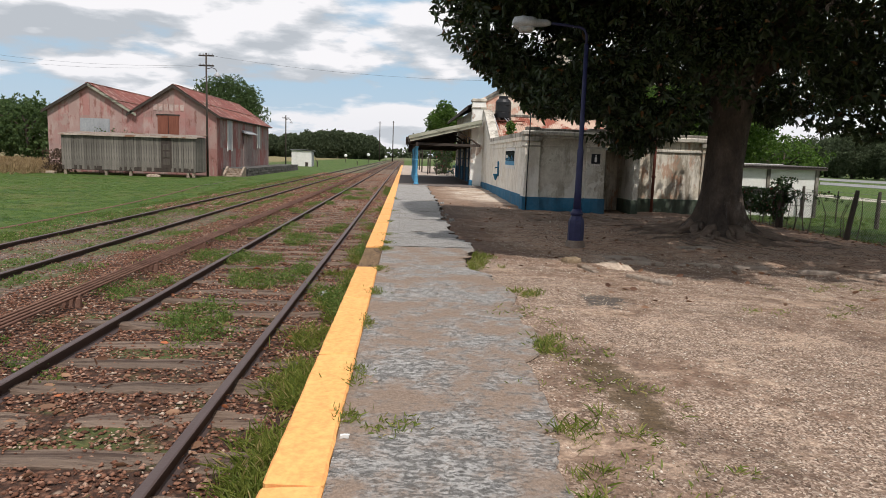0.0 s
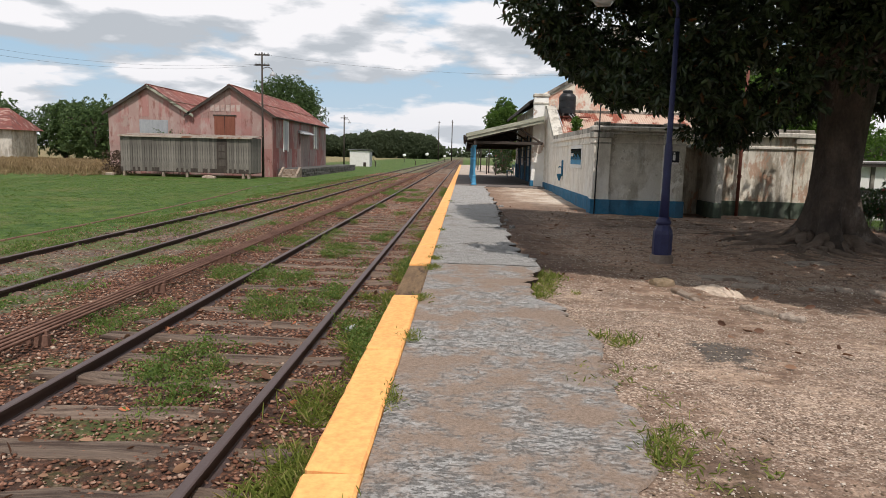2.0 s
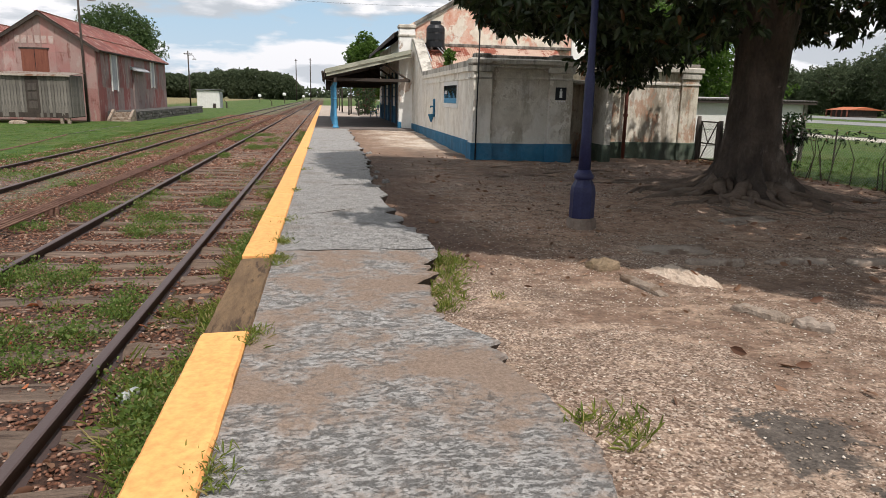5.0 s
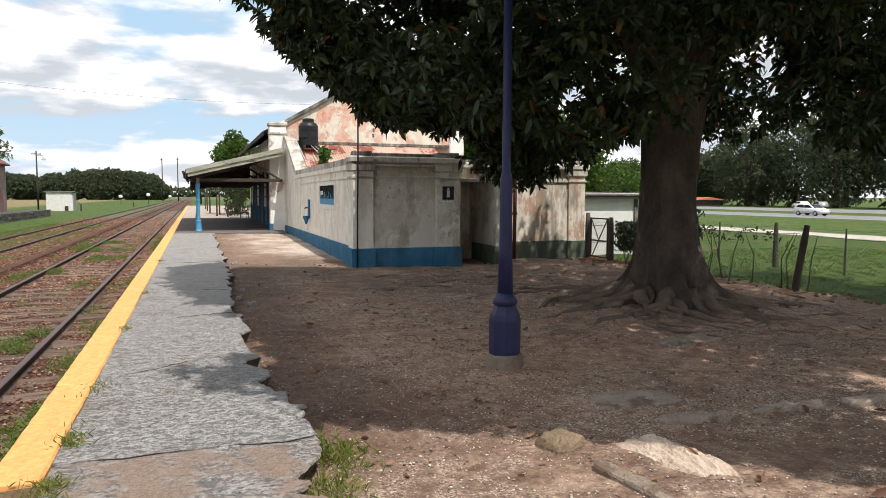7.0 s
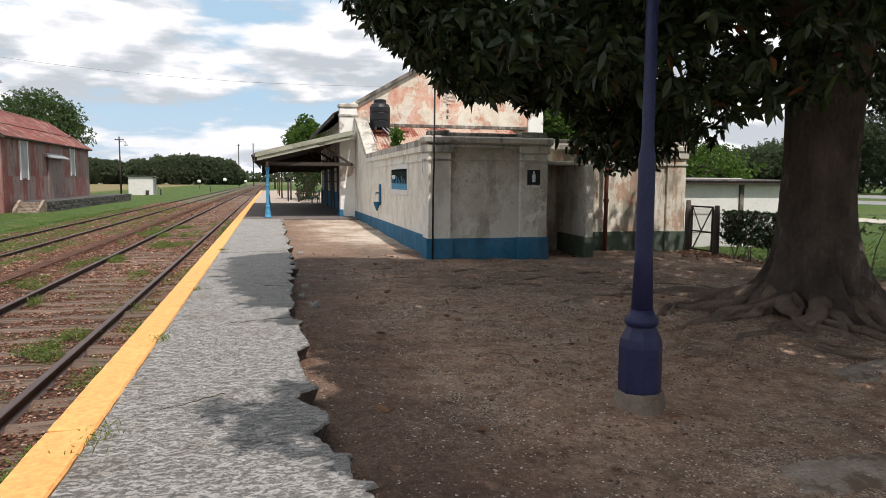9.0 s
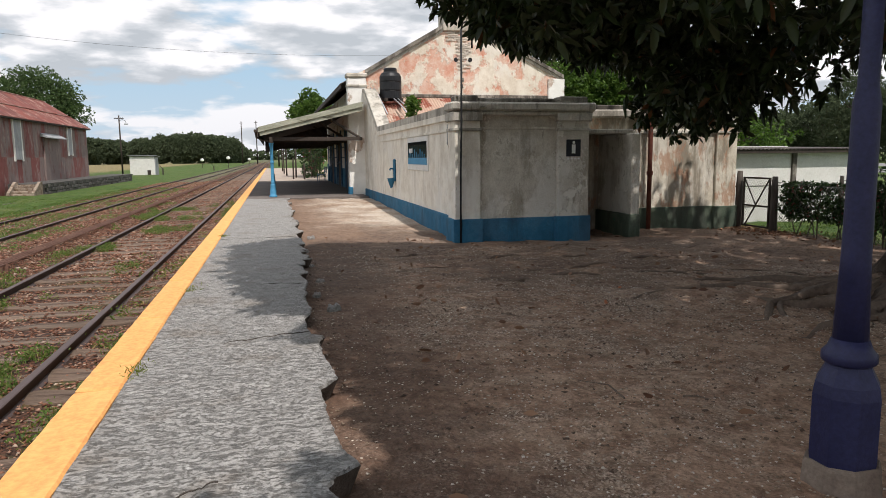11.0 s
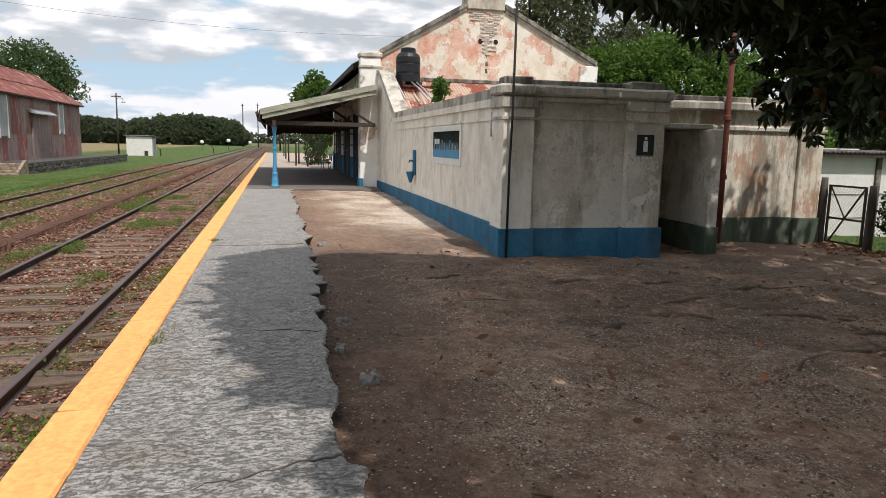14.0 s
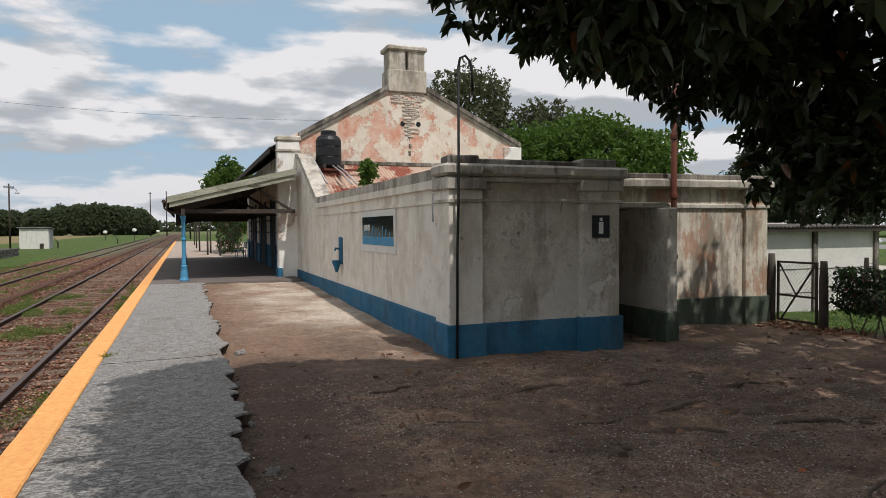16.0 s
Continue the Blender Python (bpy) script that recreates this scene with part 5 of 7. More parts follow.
for i in range(5):
    y = 39.42 + i * 4.35
    part("tie_beam", boxed(1.2, 4.68, y - 0.05, y + 0.05, 2.14, 2.28), M_DARK_WOOD, can)
    bm = tube(bmesh.new(), [(4.66, y, 2.2), (3.3, y, 3.05)], 0.05, 6)
    part("strut", bm, M_DARK_WOOD, can)
    col = part("column", lathe(bmesh.new(), [(0.075, 0.5), (0.07, 0.56), (0.06, 0.62), (0.058, 1.9), (0.075, 1.95), (0.085, 2.02), (0.10, 2.07)], (1.2, y), 14), M_BLUE_WOOD, can, "pale blue iron column", True)
    part("base", lathe(bmesh.new(), [(0.15, -0.02), (0.15, 0.06), (0.115, 0.09), (0.12, 0.16), (0.105, 0.30), (0.085, 0.42), (0.10, 0.45), (0.10, 0.49), (0.075, 0.51)], (1.2, y), 14), M_BLUE_WOOD, col, smooth=True)
    part("ring", lathe(bmesh.new(), [(0.062, 1.28), (0.08, 1.3), (0.08, 1.34), (0.062, 1.36)], (1.2, y), 14), M_BLUE_WOOD, col)

# bench against the wall
ben = thing("platform_bench", (4.3, 56.5, 0), "dark blue slatted bench against the wall", "bench")
for k in range(4):
    part("seat_slat", boxed(3.95 + k * 0.11, 4.04 + k * 0.11, 55.6, 57.4, 0.42, 0.45), M_DARK_BLUE, ben)
for k in range(3):
    part("back_slat", boxed(4.42, 4.45, 55.6, 57.4, 0.55 + k * 0.13, 0.65 + k * 0.13), M_DARK_BLUE, ben)
for y in (55.7, 57.25):
    bm = tube(bmesh.new(), [(3.97, y, 0), (3.97, y, 0.42), (4.4, y, 0.42), (4.46, y, 0.92)], 0.025, 6)
    tube(bm, [(4.38, y, 0), (4.4, y, 0.42)], 0.025, 6)
    part("leg", bm, M_DARK_BLUE, ben)

# black water tank on timbers above the low roof
tank = thing("water_tank", (5.85, 39.45, 3.6), "black plastic water tank on a timber stand", "water tank")
bm = lathe(bmesh.new(), [(0.40, 3.72), (0.43, 3.76), (0.43, 4.02), (0.415, 4.05), (0.43, 4.08), (0.43, 4.36), (0.415, 4.39), (0.43, 4.42), (0.43, 4.60), (0.36, 4.72), (0.26, 4.78), (0.26, 4.90), (0.22, 4.93)], (5.85, 39.45), 28)
part("body", bm, M_BLACK_TANK, tank, smooth=False)
for z in (4.05, 4.39):
    part("strap", lathe(bmesh.new(), [(0.434, z - 0.008), (0.438, z), (0.434, z + 0.008)], (5.85, 39.45), 28), M_BLACK, tank)
for x in (5.55, 6.15):
    part("timber", boxed(x - 0.05, x + 0.05, 38.6, 40.1, 3.60, 3.72, 0.01), M_DARK_WOOD, tank)
part("timber", boxed(5.3, 7.0, 38.95, 39.06, 3.55, 3.62, 0.01), M_PIPE, tank, "rusty cross bar")
for k, x in enumerate((5.12, 5.26)):
    part("pipe", tube(bmesh.new(), [(x, 39.9, 4.2), (x + 0.02, 39.2, 3.95), (x + 0.1, 37.3, 3.05 - 0.02 * k)], 0.03, 8), M_STEEL, tank, smooth=True)
    part("pipe", tube(bmesh.new(), [(5.9 + k * 0.16, 39.0, 3.72), (6.0 + k * 0.16, 38.2, 3.45), (6.1 + k * 0.16, 37.1, 3.0)], 0.028, 8), M_STEEL, tank, smooth=True)

# ---- street lamp by the path ----
M_FOOT = plain("earthy_concrete", (0.14, 0.10, 0.078), (0.22, 0.175, 0.14), 4, 0.95, 0.01)
LX, LY = 3.99, 14.9
gz = ground_z(LX, LY)
lamp = thing("street_lamp", (LX, LY, gz), "navy blue iron street lamp with a swan neck", "street lamp")
part("footing", worn(lathe(bmesh.new(), [(0.20, gz - 0.1), (0.19, gz + 0.02), (0.175, gz + 0.13), (0.165, gz + 0.15)], (LX, LY), 8, 0.39), 4, 0.012), M_FOOT, lamp, "rough concrete footing")
base = part("base", lathe(bmesh.new(), [(0.155, gz + 0.13), (0.16, gz + 0.18), (0.16, 0.30), (0.15, 0.36), (0.11, 0.44), (0.105, 0.46)], (LX, LY), 8, 0.39), M_LAMP_BLUE, lamp)
part("ring", lathe(bmesh.new(), [(0.10, 0.45), (0.125, 0.47), (0.125, 0.51), (0.10, 0.54), (0.085, 0.58)], (LX, LY), 16), M_LAMP_BLUE, base, smooth=True)
part("pole", lathe(bmesh.new(), [(0.082, 0.55), (0.066, 1.0), (0.062, 1.72), (0.046, 1.80), (0.043, 3.75)], (LX, LY), 16), M_LAMP_BLUE, lamp, smooth=True)
arm = [(LX, LY, 3.7), (LX - 0.01, LY, 3.92), (LX - 0.06, LY, 4.02), (LX - 0.16, LY, 4.06), (LX - 0.55, LY - 0.02, 4.09), (LX - 0.8, LY - 0.03, 4.10)]
part("arm", tube(bmesh.new(), arm, 0.026, 10), M_LAMP_BLUE, lamp, smooth=True)
bm = bmesh.new()
tube(bm, [(LX - 0.72, LY - 0.02, 4.10), (LX - 0.80, LY - 0.03, 4.105), (LX - 1.0, LY - 0.03, 4.10), (LX - 1.02, LY - 0.03, 4.10), (LX - 1.25, LY - 0.04, 4.095), (LX - 1.42, LY - 0.04, 4.09), (LX - 1.46, LY - 0.04, 4.09)], [0.035, 0.065, 0.075, 0.10, 0.125, 0.10, 0.03], 14)
hd = part("head", bm, M_STEEL, lamp, "grey cast lamp head", True)
bm = bmesh.new()
tube(bm, [(LX - 1.03, LY - 0.035, 4.03), (LX - 1.10, LY - 0.035, 4.0), (LX - 1.28, LY - 0.035, 3.99), (LX - 1.40, LY - 0.04, 4.03)], [0.04, 0.10, 0.10, 0.03], 14)
part("bowl", bm, glassy("lamp_glass", (0.7, 0.72, 0.72)), hd, "dusty glass bowl", True)


# ---- the big tree ----
TX, TY = 8.3, 17.95
tz = ground_z(TX, TY)
big = thing("shade_tree", (TX, TY, tz), "huge old broadleaf tree with a dense dark crown and spreading roots", "tree")
bm = bmesh.new()
n_side, rings = 72, []
GIRTH_Z, GIRTH_R = (-0.4, -0.2, -0.05, 0.1, 0.25, 0.5, 0.9, 1.4, 2.0, 2.6, 3.4, 4.4, 5.6), (1.45, 1.12, 0.86, 0.69, 0.59, 0.52, 0.468, 0.44, 0.445, 0.47, 0.52, 0.46, 0.3)
for z in [-0.4 + 0.09 * i for i in range(45)] + [3.9, 4.4, 5.0, 5.6]:
    ring, r = [], float(np.interp(z, GIRTH_Z, GIRTH_R))
    flare = max(0.0, (1.3 - z) / 1.5) ** 1.6
    for k in range(n_side):
        a = 2 * math.pi * k / n_side
        ca, sa = math.cos(a), math.sin(a)
        lobes = 1 + flare * (0.26 * math.sin(6 * a + 0.6 + 0.3 * z) + 0.16 * math.sin(13 * a) + 0.30 * noise.noise((ca * 2.6, sa * 2.6, z * 0.8 + 7)))
        lobes += 0.045 * math.sin(5 * a + z) + 0.06 * noise.noise((ca * 2.2, sa * 2.2, z * 1.1)) + 0.03 * noise.noise((ca * 6, sa * 6, z * 2.4)) + 0.016 * noise.noise((ca * 15, sa * 15, z * 9))
        ring.append(bm.verts.new((TX + r * lobes * ca + 0.03 * z, TY + r * lobes * sa, z)))
    rings.append(ring)
for a, b in zip(rings, rings[1:]):
    for k in range(n_side):
        bm.faces.new((a[k], a[(k + 1) % n_side], b[(k + 1) % n_side], b[k]))
bm.faces.new(rings[-1])
part("trunk", bm, M_BARK, big, "grey-brown flared trunk", True)
KX, KY = 8.95, 16.5      # middle of the crown
rng = random.Random(21)
for i in range(52):
    a = i * 2 * math.pi / 52 + rng.uniform(-0.12, 0.12)
    reach = rng.uniform(0.6, 2.3) if i % 4 else rng.uniform(1.7, 3.4)
    pts, rad, bend, thick = [], [], rng.uniform(-0.7, 0.7), rng.uniform(0.6, 1.15)
    for s in range(13):
        t = s / 12
        d = 0.62 + t * reach
        aa = a + bend * t * t + 0.13 * math.sin(7 * t + i) + 0.05 * math.sin(19 * t + 2 * i)
        x, y = TX + d * math.cos(aa), TY + d * math.sin(aa)
        r0 = thick * (0.095 * (1 - t) ** 1.1 + 0.012) * (1 + 0.3 * math.sin(11 * t + i * 1.7))
        pts.append((x, y, ground_z(x, y) + 0.19 * (1 - t) ** 4 - 0.1 * r0 + 0.02 * math.sin(9 * t + i) - 0.02 * t))
        rad.append(r0)
    part("root", tube(bmesh.new(), pts, rad, 8, 0.45), M_ROOT, big, smooth=True)
for k, (x, y, a, l) in enumerate(((4.5, 21.7, 0.1, 0.7), (5.0, 21.35, -0.35, 0.9), (4.3, 20.75, 0.5, 0.45), (5.6, 21.9, 0.05, 0.8), (6.2, 21.1, -0.15, 1.0), (3.1, 23.6, 0.25, 0.6), (4.6, 23.2, -0.1, 0.8), (5.9, 23.0, 0.15, 0.7), (6.6, 20.2, -0.4, 0.8), (6.9, 22.4, 0.2, 0.9))):
    xs = np.array([x + l * math.cos(a) * q / 6 + 0.05 * noise.noise((q * 0.8, k * 2.3, 1)) for q in range(7)])
    ys = np.array([y + l * math.sin(a) * q / 6 + 0.12 * noise.noise((q * 0.7, k * 1.7, 5)) for q in range(7)])
    zs = lie(xs, ys) + np.array([-0.03, 0.004, 0.014, 0.004, 0.012, 0.0, -0.03])
    part("root", tube(bmesh.new(), [Vector(p) for p in zip(xs, ys, zs)], [0.014, 0.026, 0.034, 0.030, 0.026, 0.02, 0.01], 7, 0.4), M_ROOT, big, smooth=True)
for i in range(9):
    a = i * 0.73 + 0.4
    e = Vector((KX + 5.6 * math.cos(a), KY + 5.6 * math.sin(a), 5.4 + 1.5 * (i % 3)))
    s = Vector((TX + 0.35 * math.cos(a), TY + 0.35 * math.sin(a), 3.5 + 0.25 * (i % 4)))
    m1 = s.lerp(e, 0.45) + Vector((0, 0, 0.7))
    part("limb", tube(bmesh.new(), [s, s.lerp(m1, 0.5) + Vector((0, 0, 0.15)), m1, m1.lerp(e, 0.55), e], [0.34, 0.27, 0.19, 0.12, 0.05], 10, 0.2), M_BARK, big, smooth=True)

rng = np.random.default_rng(33)
HEM_X, HEM_Y = (1, 2, 3, 4, 5, 7, 9, 13), (12, 16, 18, 20, 22, 25)
HEM = np.array((
    (3.35, 2.50, 2.20, 2.00, 2.00, 2.10, 1.60, 1.60),
    (4.15, 3.25, 2.40, 2.40, 2.00, 2.25, 2.30, 1.60),
    (4.55, 3.65, 2.95, 2.35, 2.70, 2.15, 2.50, 2.65),
    (4.95, 4.05, 3.35, 2.60, 2.65, 2.10, 2.45, 2.75),
    (5.40, 4.50, 3.85, 3.20, 2.95, 2.10, 2.40, 2.95),
    (6.65, 5.95, 4.75, 4.25, 4.30, 3.60, 2.20, 2.95)))


def hem(x, y):
    """Lowest leaves of the crown over a place on the ground."""
    i = np.clip(np.searchsorted(HEM_X, x) - 1, 0, len(HEM_X) - 2)
    j = np.clip(np.searchsorted(HEM_Y, y) - 1, 0, len(HEM_Y) - 2)
    hx, hy = np.array(HEM_X), np.array(HEM_Y)
    u = np.clip((x - hx[i]) / (hx[i + 1] - hx[i]), -0.8, 1)
    w = np.clip((y - hy[j]) / (hy[j + 1] - hy[j]), 0, 1)
    return (HEM[j, i] * (1 - u) + HEM[j, i + 1] * u) * (1 - w) + (HEM[j + 1, i] * (1 - u) + HEM[j + 1, i + 1] * u) * w


def shade_edge(y):
    """How near to the track the crown's noon shade comes."""
    return np.interp(y, (11.4, 12.0, 12.9, 13.3, 13.9, 14.4, 14.9, 15.2, 15.6, 17.6, 18.0, 18.6, 19.1, 19.4, 20.3, 20.8, 21.8, 24.4),
                     (4.8, 4.3, 3.4, 2.3, 1.6, 1.15, 0.75, 0.85, 1.75, 1.65, 1.25, 1.6, 0.85, 1.05, 0.8, 0.65, 0.42, 0.42)) + 0.06


def trimmed(points, *rest):
    ok = points[:, 2] > hem(points[:, 0], points[:, 1]) + 0.10
    gaps = np.array([noise.noise((x * 0.95, y * 0.95, z * 0.95)) for x, y, z in points])
    x, y, z = points.T
    ok &= gaps > np.where((y < 16.4) | (z > 4.9), -0.7, np.where((x > 5.2) & (y > 17.0), 0.10, -0.36))
    # the shade's edge on the platform: the track side stays in the sun
    gx, gy = x - 0.14 * z, y + 0.55 * z
    ok &= (z < 4.6) | (gx > shade_edge(gy))
    ok &= (gx > 4.6) | (gy < np.interp(gx, (0.5, 1.6, 3.0, 4.3), (24.4, 25.2, 25.6, 24.8)))
    return [a[ok] for a in (points, *rest)]


def crown_floor(r, x, y):
    low = np.interp(r, [0, 3.0, 5.0, 6.0, 6.4, 6.8, 7.3, 7.6, 8.1, 8.5], [2.9, 2.7, 2.4, 2.5, 2.8, 3.3, 3.9, 4.3, 5.0, 5.7])
    low = np.maximum(low, 3.4 - 0.9 * smooth(2.2, 3.8, np.hypot(x - TX, y - TY)))
    low = np.maximum(low, hem(x, y) - 0.1)
    return np.maximum(low, 4.5 * (1 - smooth(14.4, 16.4, y)))


def crown_roof(r):
    return 5.2 + 5.6 * np.sqrt(np.clip(1 - (r / 8.0) ** 2, 0, 1))


# clumps at branch ends, each a spray of leaf whorls
n = 640
ang = rng.uniform(0, 2 * np.pi, n)
rad = 7.35 * np.sqrt(rng.random(n)) * rng.uniform(0.97, 1.05, n)
px = KX + rad * np.cos(ang)
py = KY + rad * np.sin(ang)
lump = np.array([0.5 * noise.noise((x * 0.7, y * 0.7, 0)) for x, y in zip(px, py)]) * np.interp(rad, [5.5, 7.0], [1.0, 0.3])
pick = rng.random(n)
t = np.where(pick < 0.5, rng.random(n) ** 1.5 * 0.18, np.where(pick < 0.72, 1 - rng.random(n) * 0.15, rng.random(n)))
lo, hi = crown_floor(rad, px, py) + lump + 0.45, crown_roof(rad) + lump - 0.4
pz = lo + np.clip(hi - lo, 0.3, None) * t
size = rng.uniform(0.45, 0.95, n)
keep = ~(((px < 3.9) & (py < 17.0)) | ((px < 4.6) & (py < 15.6))) | (pz > 5.6)
px = np.maximum(px, 2.0)
px, py, pz, t, size = px[keep], py[keep], pz[keep], t[keep], size[keep]
n = len(px)
per_clump = 25
ck = np.repeat(np.arange(n), per_clump)
d = unit(n * per_clump, rng)
cen = np.stack([px, py, pz], -1)[ck] + d * (size[ck] * rng.random(n * per_clump) ** 0.45)[:, None] * np.array([1.15, 1.15, 0.75])
# a few long sprays hang below the rest
m = 46
sa = rng.uniform(0, 2 * np.pi, m)
sr = rng.uniform(2.6, 6.6, m)
sx, sy = KX + sr * np.cos(sa), KY + sr * np.sin(sa)
ok = (sy > 15.8) & (sx > 4.9) & (np.hypot(sx - TX, sy - TY) > 3.2) & (np.hypot(sx - 4.0, sy - 14.9) > 1.5)
sx, sy, sr = sx[ok], sy[ok], sr[ok]
sz = crown_floor(sr, sx, sy) - rng.uniform(0.05, 0.5, len(sx))
hang = np.repeat(np.stack([sx, sy, np.clip(sz, 1.95, None)], -1), 9, 0)
hang = hang + rng.normal(0, 1, hang.shape) * np.array([0.28, 0.28, 0.16])
cen = np.concatenate([cen, hang])
d = np.concatenate([d, unit(len(hang), rng)])
t = np.concatenate([t[ck], np.zeros(len(hang))])
cen, d, t = trimmed(cen, d, t)
out = d * 0.6 + np.array([0, 0, -0.15])
v, f = whorls(cen, out, 10, 0.155, 0.062, 0.9, rng, droop=0.25)
# denser boughs: inside the crown, then along its sunny and its track-side rim
ua, ur = rng.uniform(0, 2 * np.pi, 170), 7.0 * np.sqrt(rng.random(170))
ux, uy = KX + ur * np.cos(ua), KY + ur * np.sin(ua)
uz = np.maximum(crown_floor(ur, ux, uy) + 1.5, 4.8) + rng.random(170) * np.clip(crown_roof(ur) - 5.8, 0.2, None)
# more boughs, mostly out of view, added to cast the wanted shade
bx, by, bz = rng.uniform(0.4, 5.6, 900), rng.uniform(11.6, 25.4, 900), rng.uniform(5.6, 7.2, 900)
ok = bx > shade_edge(by) + 0.1
bx, by, bz = bx[ok], by[ok], bz[ok]
ux = np.concatenate([ux, rng.uniform(5.0, 13.0, 110), rng.uniform(5.3, 9.2, 85), rng.uniform(9.0, 14.5, 50), bx + 0.14 * bz])
uy = np.concatenate([uy, rng.uniform(10.2, 13.0, 110), rng.uniform(20.6, 23.3, 85), rng.uniform(15.0, 22.5, 50), by - 0.55 * bz])
uz = np.concatenate([uz, rng.uniform(5.6, 7.4, 110), rng.uniform(4.9, 7.6, 85), rng.uniform(3.2, 5.0, 50), bz])
m = len(ux)
up_c = np.repeat(np.stack([ux, uy, uz], -1), 12, 0) + rng.normal(0, 0.42, (m * 12, 3))
up_c, = trimmed(up_c)
v2, f2 = whorls(up_c, unit(len(up_c), rng), 7, 0.21, 0.09, 0.9, rng, droop=0.2)
# a skirt of hanging sprays behind
m = 25
qu = rng.random(m)
qx, qy = 6.9 + 2.6 * qu, 21.4 + 0.9 * qu + rng.normal(0, 0.25, m)
qz = 2.1 + 1.3 * rng.random(m) ** 1.3
sk_c = np.repeat(np.stack([qx, qy, qz], -1), 20, 0) + np.clip(rng.normal(0, 1, (m * 20, 3)), -1.6, 1.6) * np.array([0.32, 0.32, 0.19])
sk_c, = trimmed(sk_c)
v3, f3 = whorls(sk_c, unit(len(sk_c), rng), 8, 0.18, 0.075, 0.9, rng, droop=0.3)
m = 46
qx, qy = rng.uniform(3.3, 5.9, m), rng.uniform(19.3, 22.3, m)
qz = hem(qx, qy) + rng.uniform(0.15, 1.0, m)
rim_c = np.repeat(np.stack([qx, qy, qz], -1), 20, 0) + np.clip(rng.normal(0, 1, (m * 20, 3)), -1.5, 1.5) * np.array([0.32, 0.32, 0.18])
rim_c, = trimmed(rim_c)
v4, f4 = whorls(rim_c, unit(len(rim_c), rng), 8, 0.17, 0.072, 0.9, rng, droop=0.3)
v3, f3 = np.concatenate([v3, v4]), np.concatenate([f3, f4 + len(v3)])
# low fringe all along the crown's hem
m = 330
qa, qr = rng.uniform(0, 2 * np.pi, m), 6.9 * np.sqrt(rng.uniform(0.15, 1.0, m))
qx, qy = 8.3 + qr * np.cos(qa) * 0.95, 17.9 + qr * np.sin(qa) * 0.8
ok = (qy > 15.6) & (qx > 2.6) & (np.hypot(qx - TX, qy - TY) > 2.0)
qx, qy = qx[ok], qy[ok]
qz = np.maximum(hem(qx, qy), 2.0) + 0.2 + 1.1 * rng.random(len(qx)) ** 1.5
fr_c = np.repeat(np.stack([qx, qy, qz], -1), 26, 0) + np.clip(rng.normal(0, 1, (len(qx) * 26, 3)), -1.7, 1.7) * np.array([0.36, 0.36, 0.22])
fr_c, = trimmed(fr_c)
# boughs that hang lowest, before the block's entrance
qy = rng.uniform(18.7, 21.7, 24)
qx = rng.uniform(-0.7, 0.7, 24)
qz = 2.0 + 0.9 * rng.random(24) ** 1.4 + 0.4 * np.abs(qx)
qx += 6.35 + 0.3 * (qy - 19)
low_c = np.repeat(np.stack([qx, qy, qz], -1), 20, 0) + np.clip(rng.normal(0, 1, (24 * 20, 3)), -1.5, 1.5) * np.array([0.26, 0.26, 0.20])
fr_c = np.concatenate([fr_c, low_c])
v5, f5 = whorls(fr_c, unit(len(fr_c), rng), 8, 0.15, 0.062, 0.9, rng, droop=0.3)
v3, f3 = np.concatenate([v3, v5]), np.concatenate([f3, f5 + len(v3)])
f = np.concatenate([f, f2 + len(v), f3 + len(v) + len(v2)])
v = np.concatenate([v, v2, v3])
part_np("crown", v, f, M_LEAF, big, "glossy dark leaves")
# twigs that carry the lower sprays
bm_v, bm_f = [], []
low = np.where(t < 0.12)[0][::8][:700]
for q, k in enumerate(low):
    p = Vector(cen[k])
    hub = Vector((TX, TY, 4.0))
    s = p.lerp(hub, 0.16) + Vector((0, 0, 0.25))
    sd = Vector((0.006, 0.0, 0.0))
    up = Vector((0, 0, 0.008))
    o = len(bm_v)
    bm_v += [s - sd - up, s + sd - up, s + up, p - sd * 0.4, p + sd * 0.4, p + up * 0.4]
    bm_f += [(o, o + 1, o + 4, o + 3), (o + 1, o + 2, o + 5, o + 4), (o + 2, o, o + 3, o + 5)]
tagged(part_np("twig_growth", [tuple(p) for p in bm_v], bm_f, M_BARK, big), kind="stuff")

# ---- fence, gate, hedge ----
FX = 12.45
fence = thing("wire_fence", (FX, 18.0, -0.4), "chain-link fence on rough wooden posts", "fence")


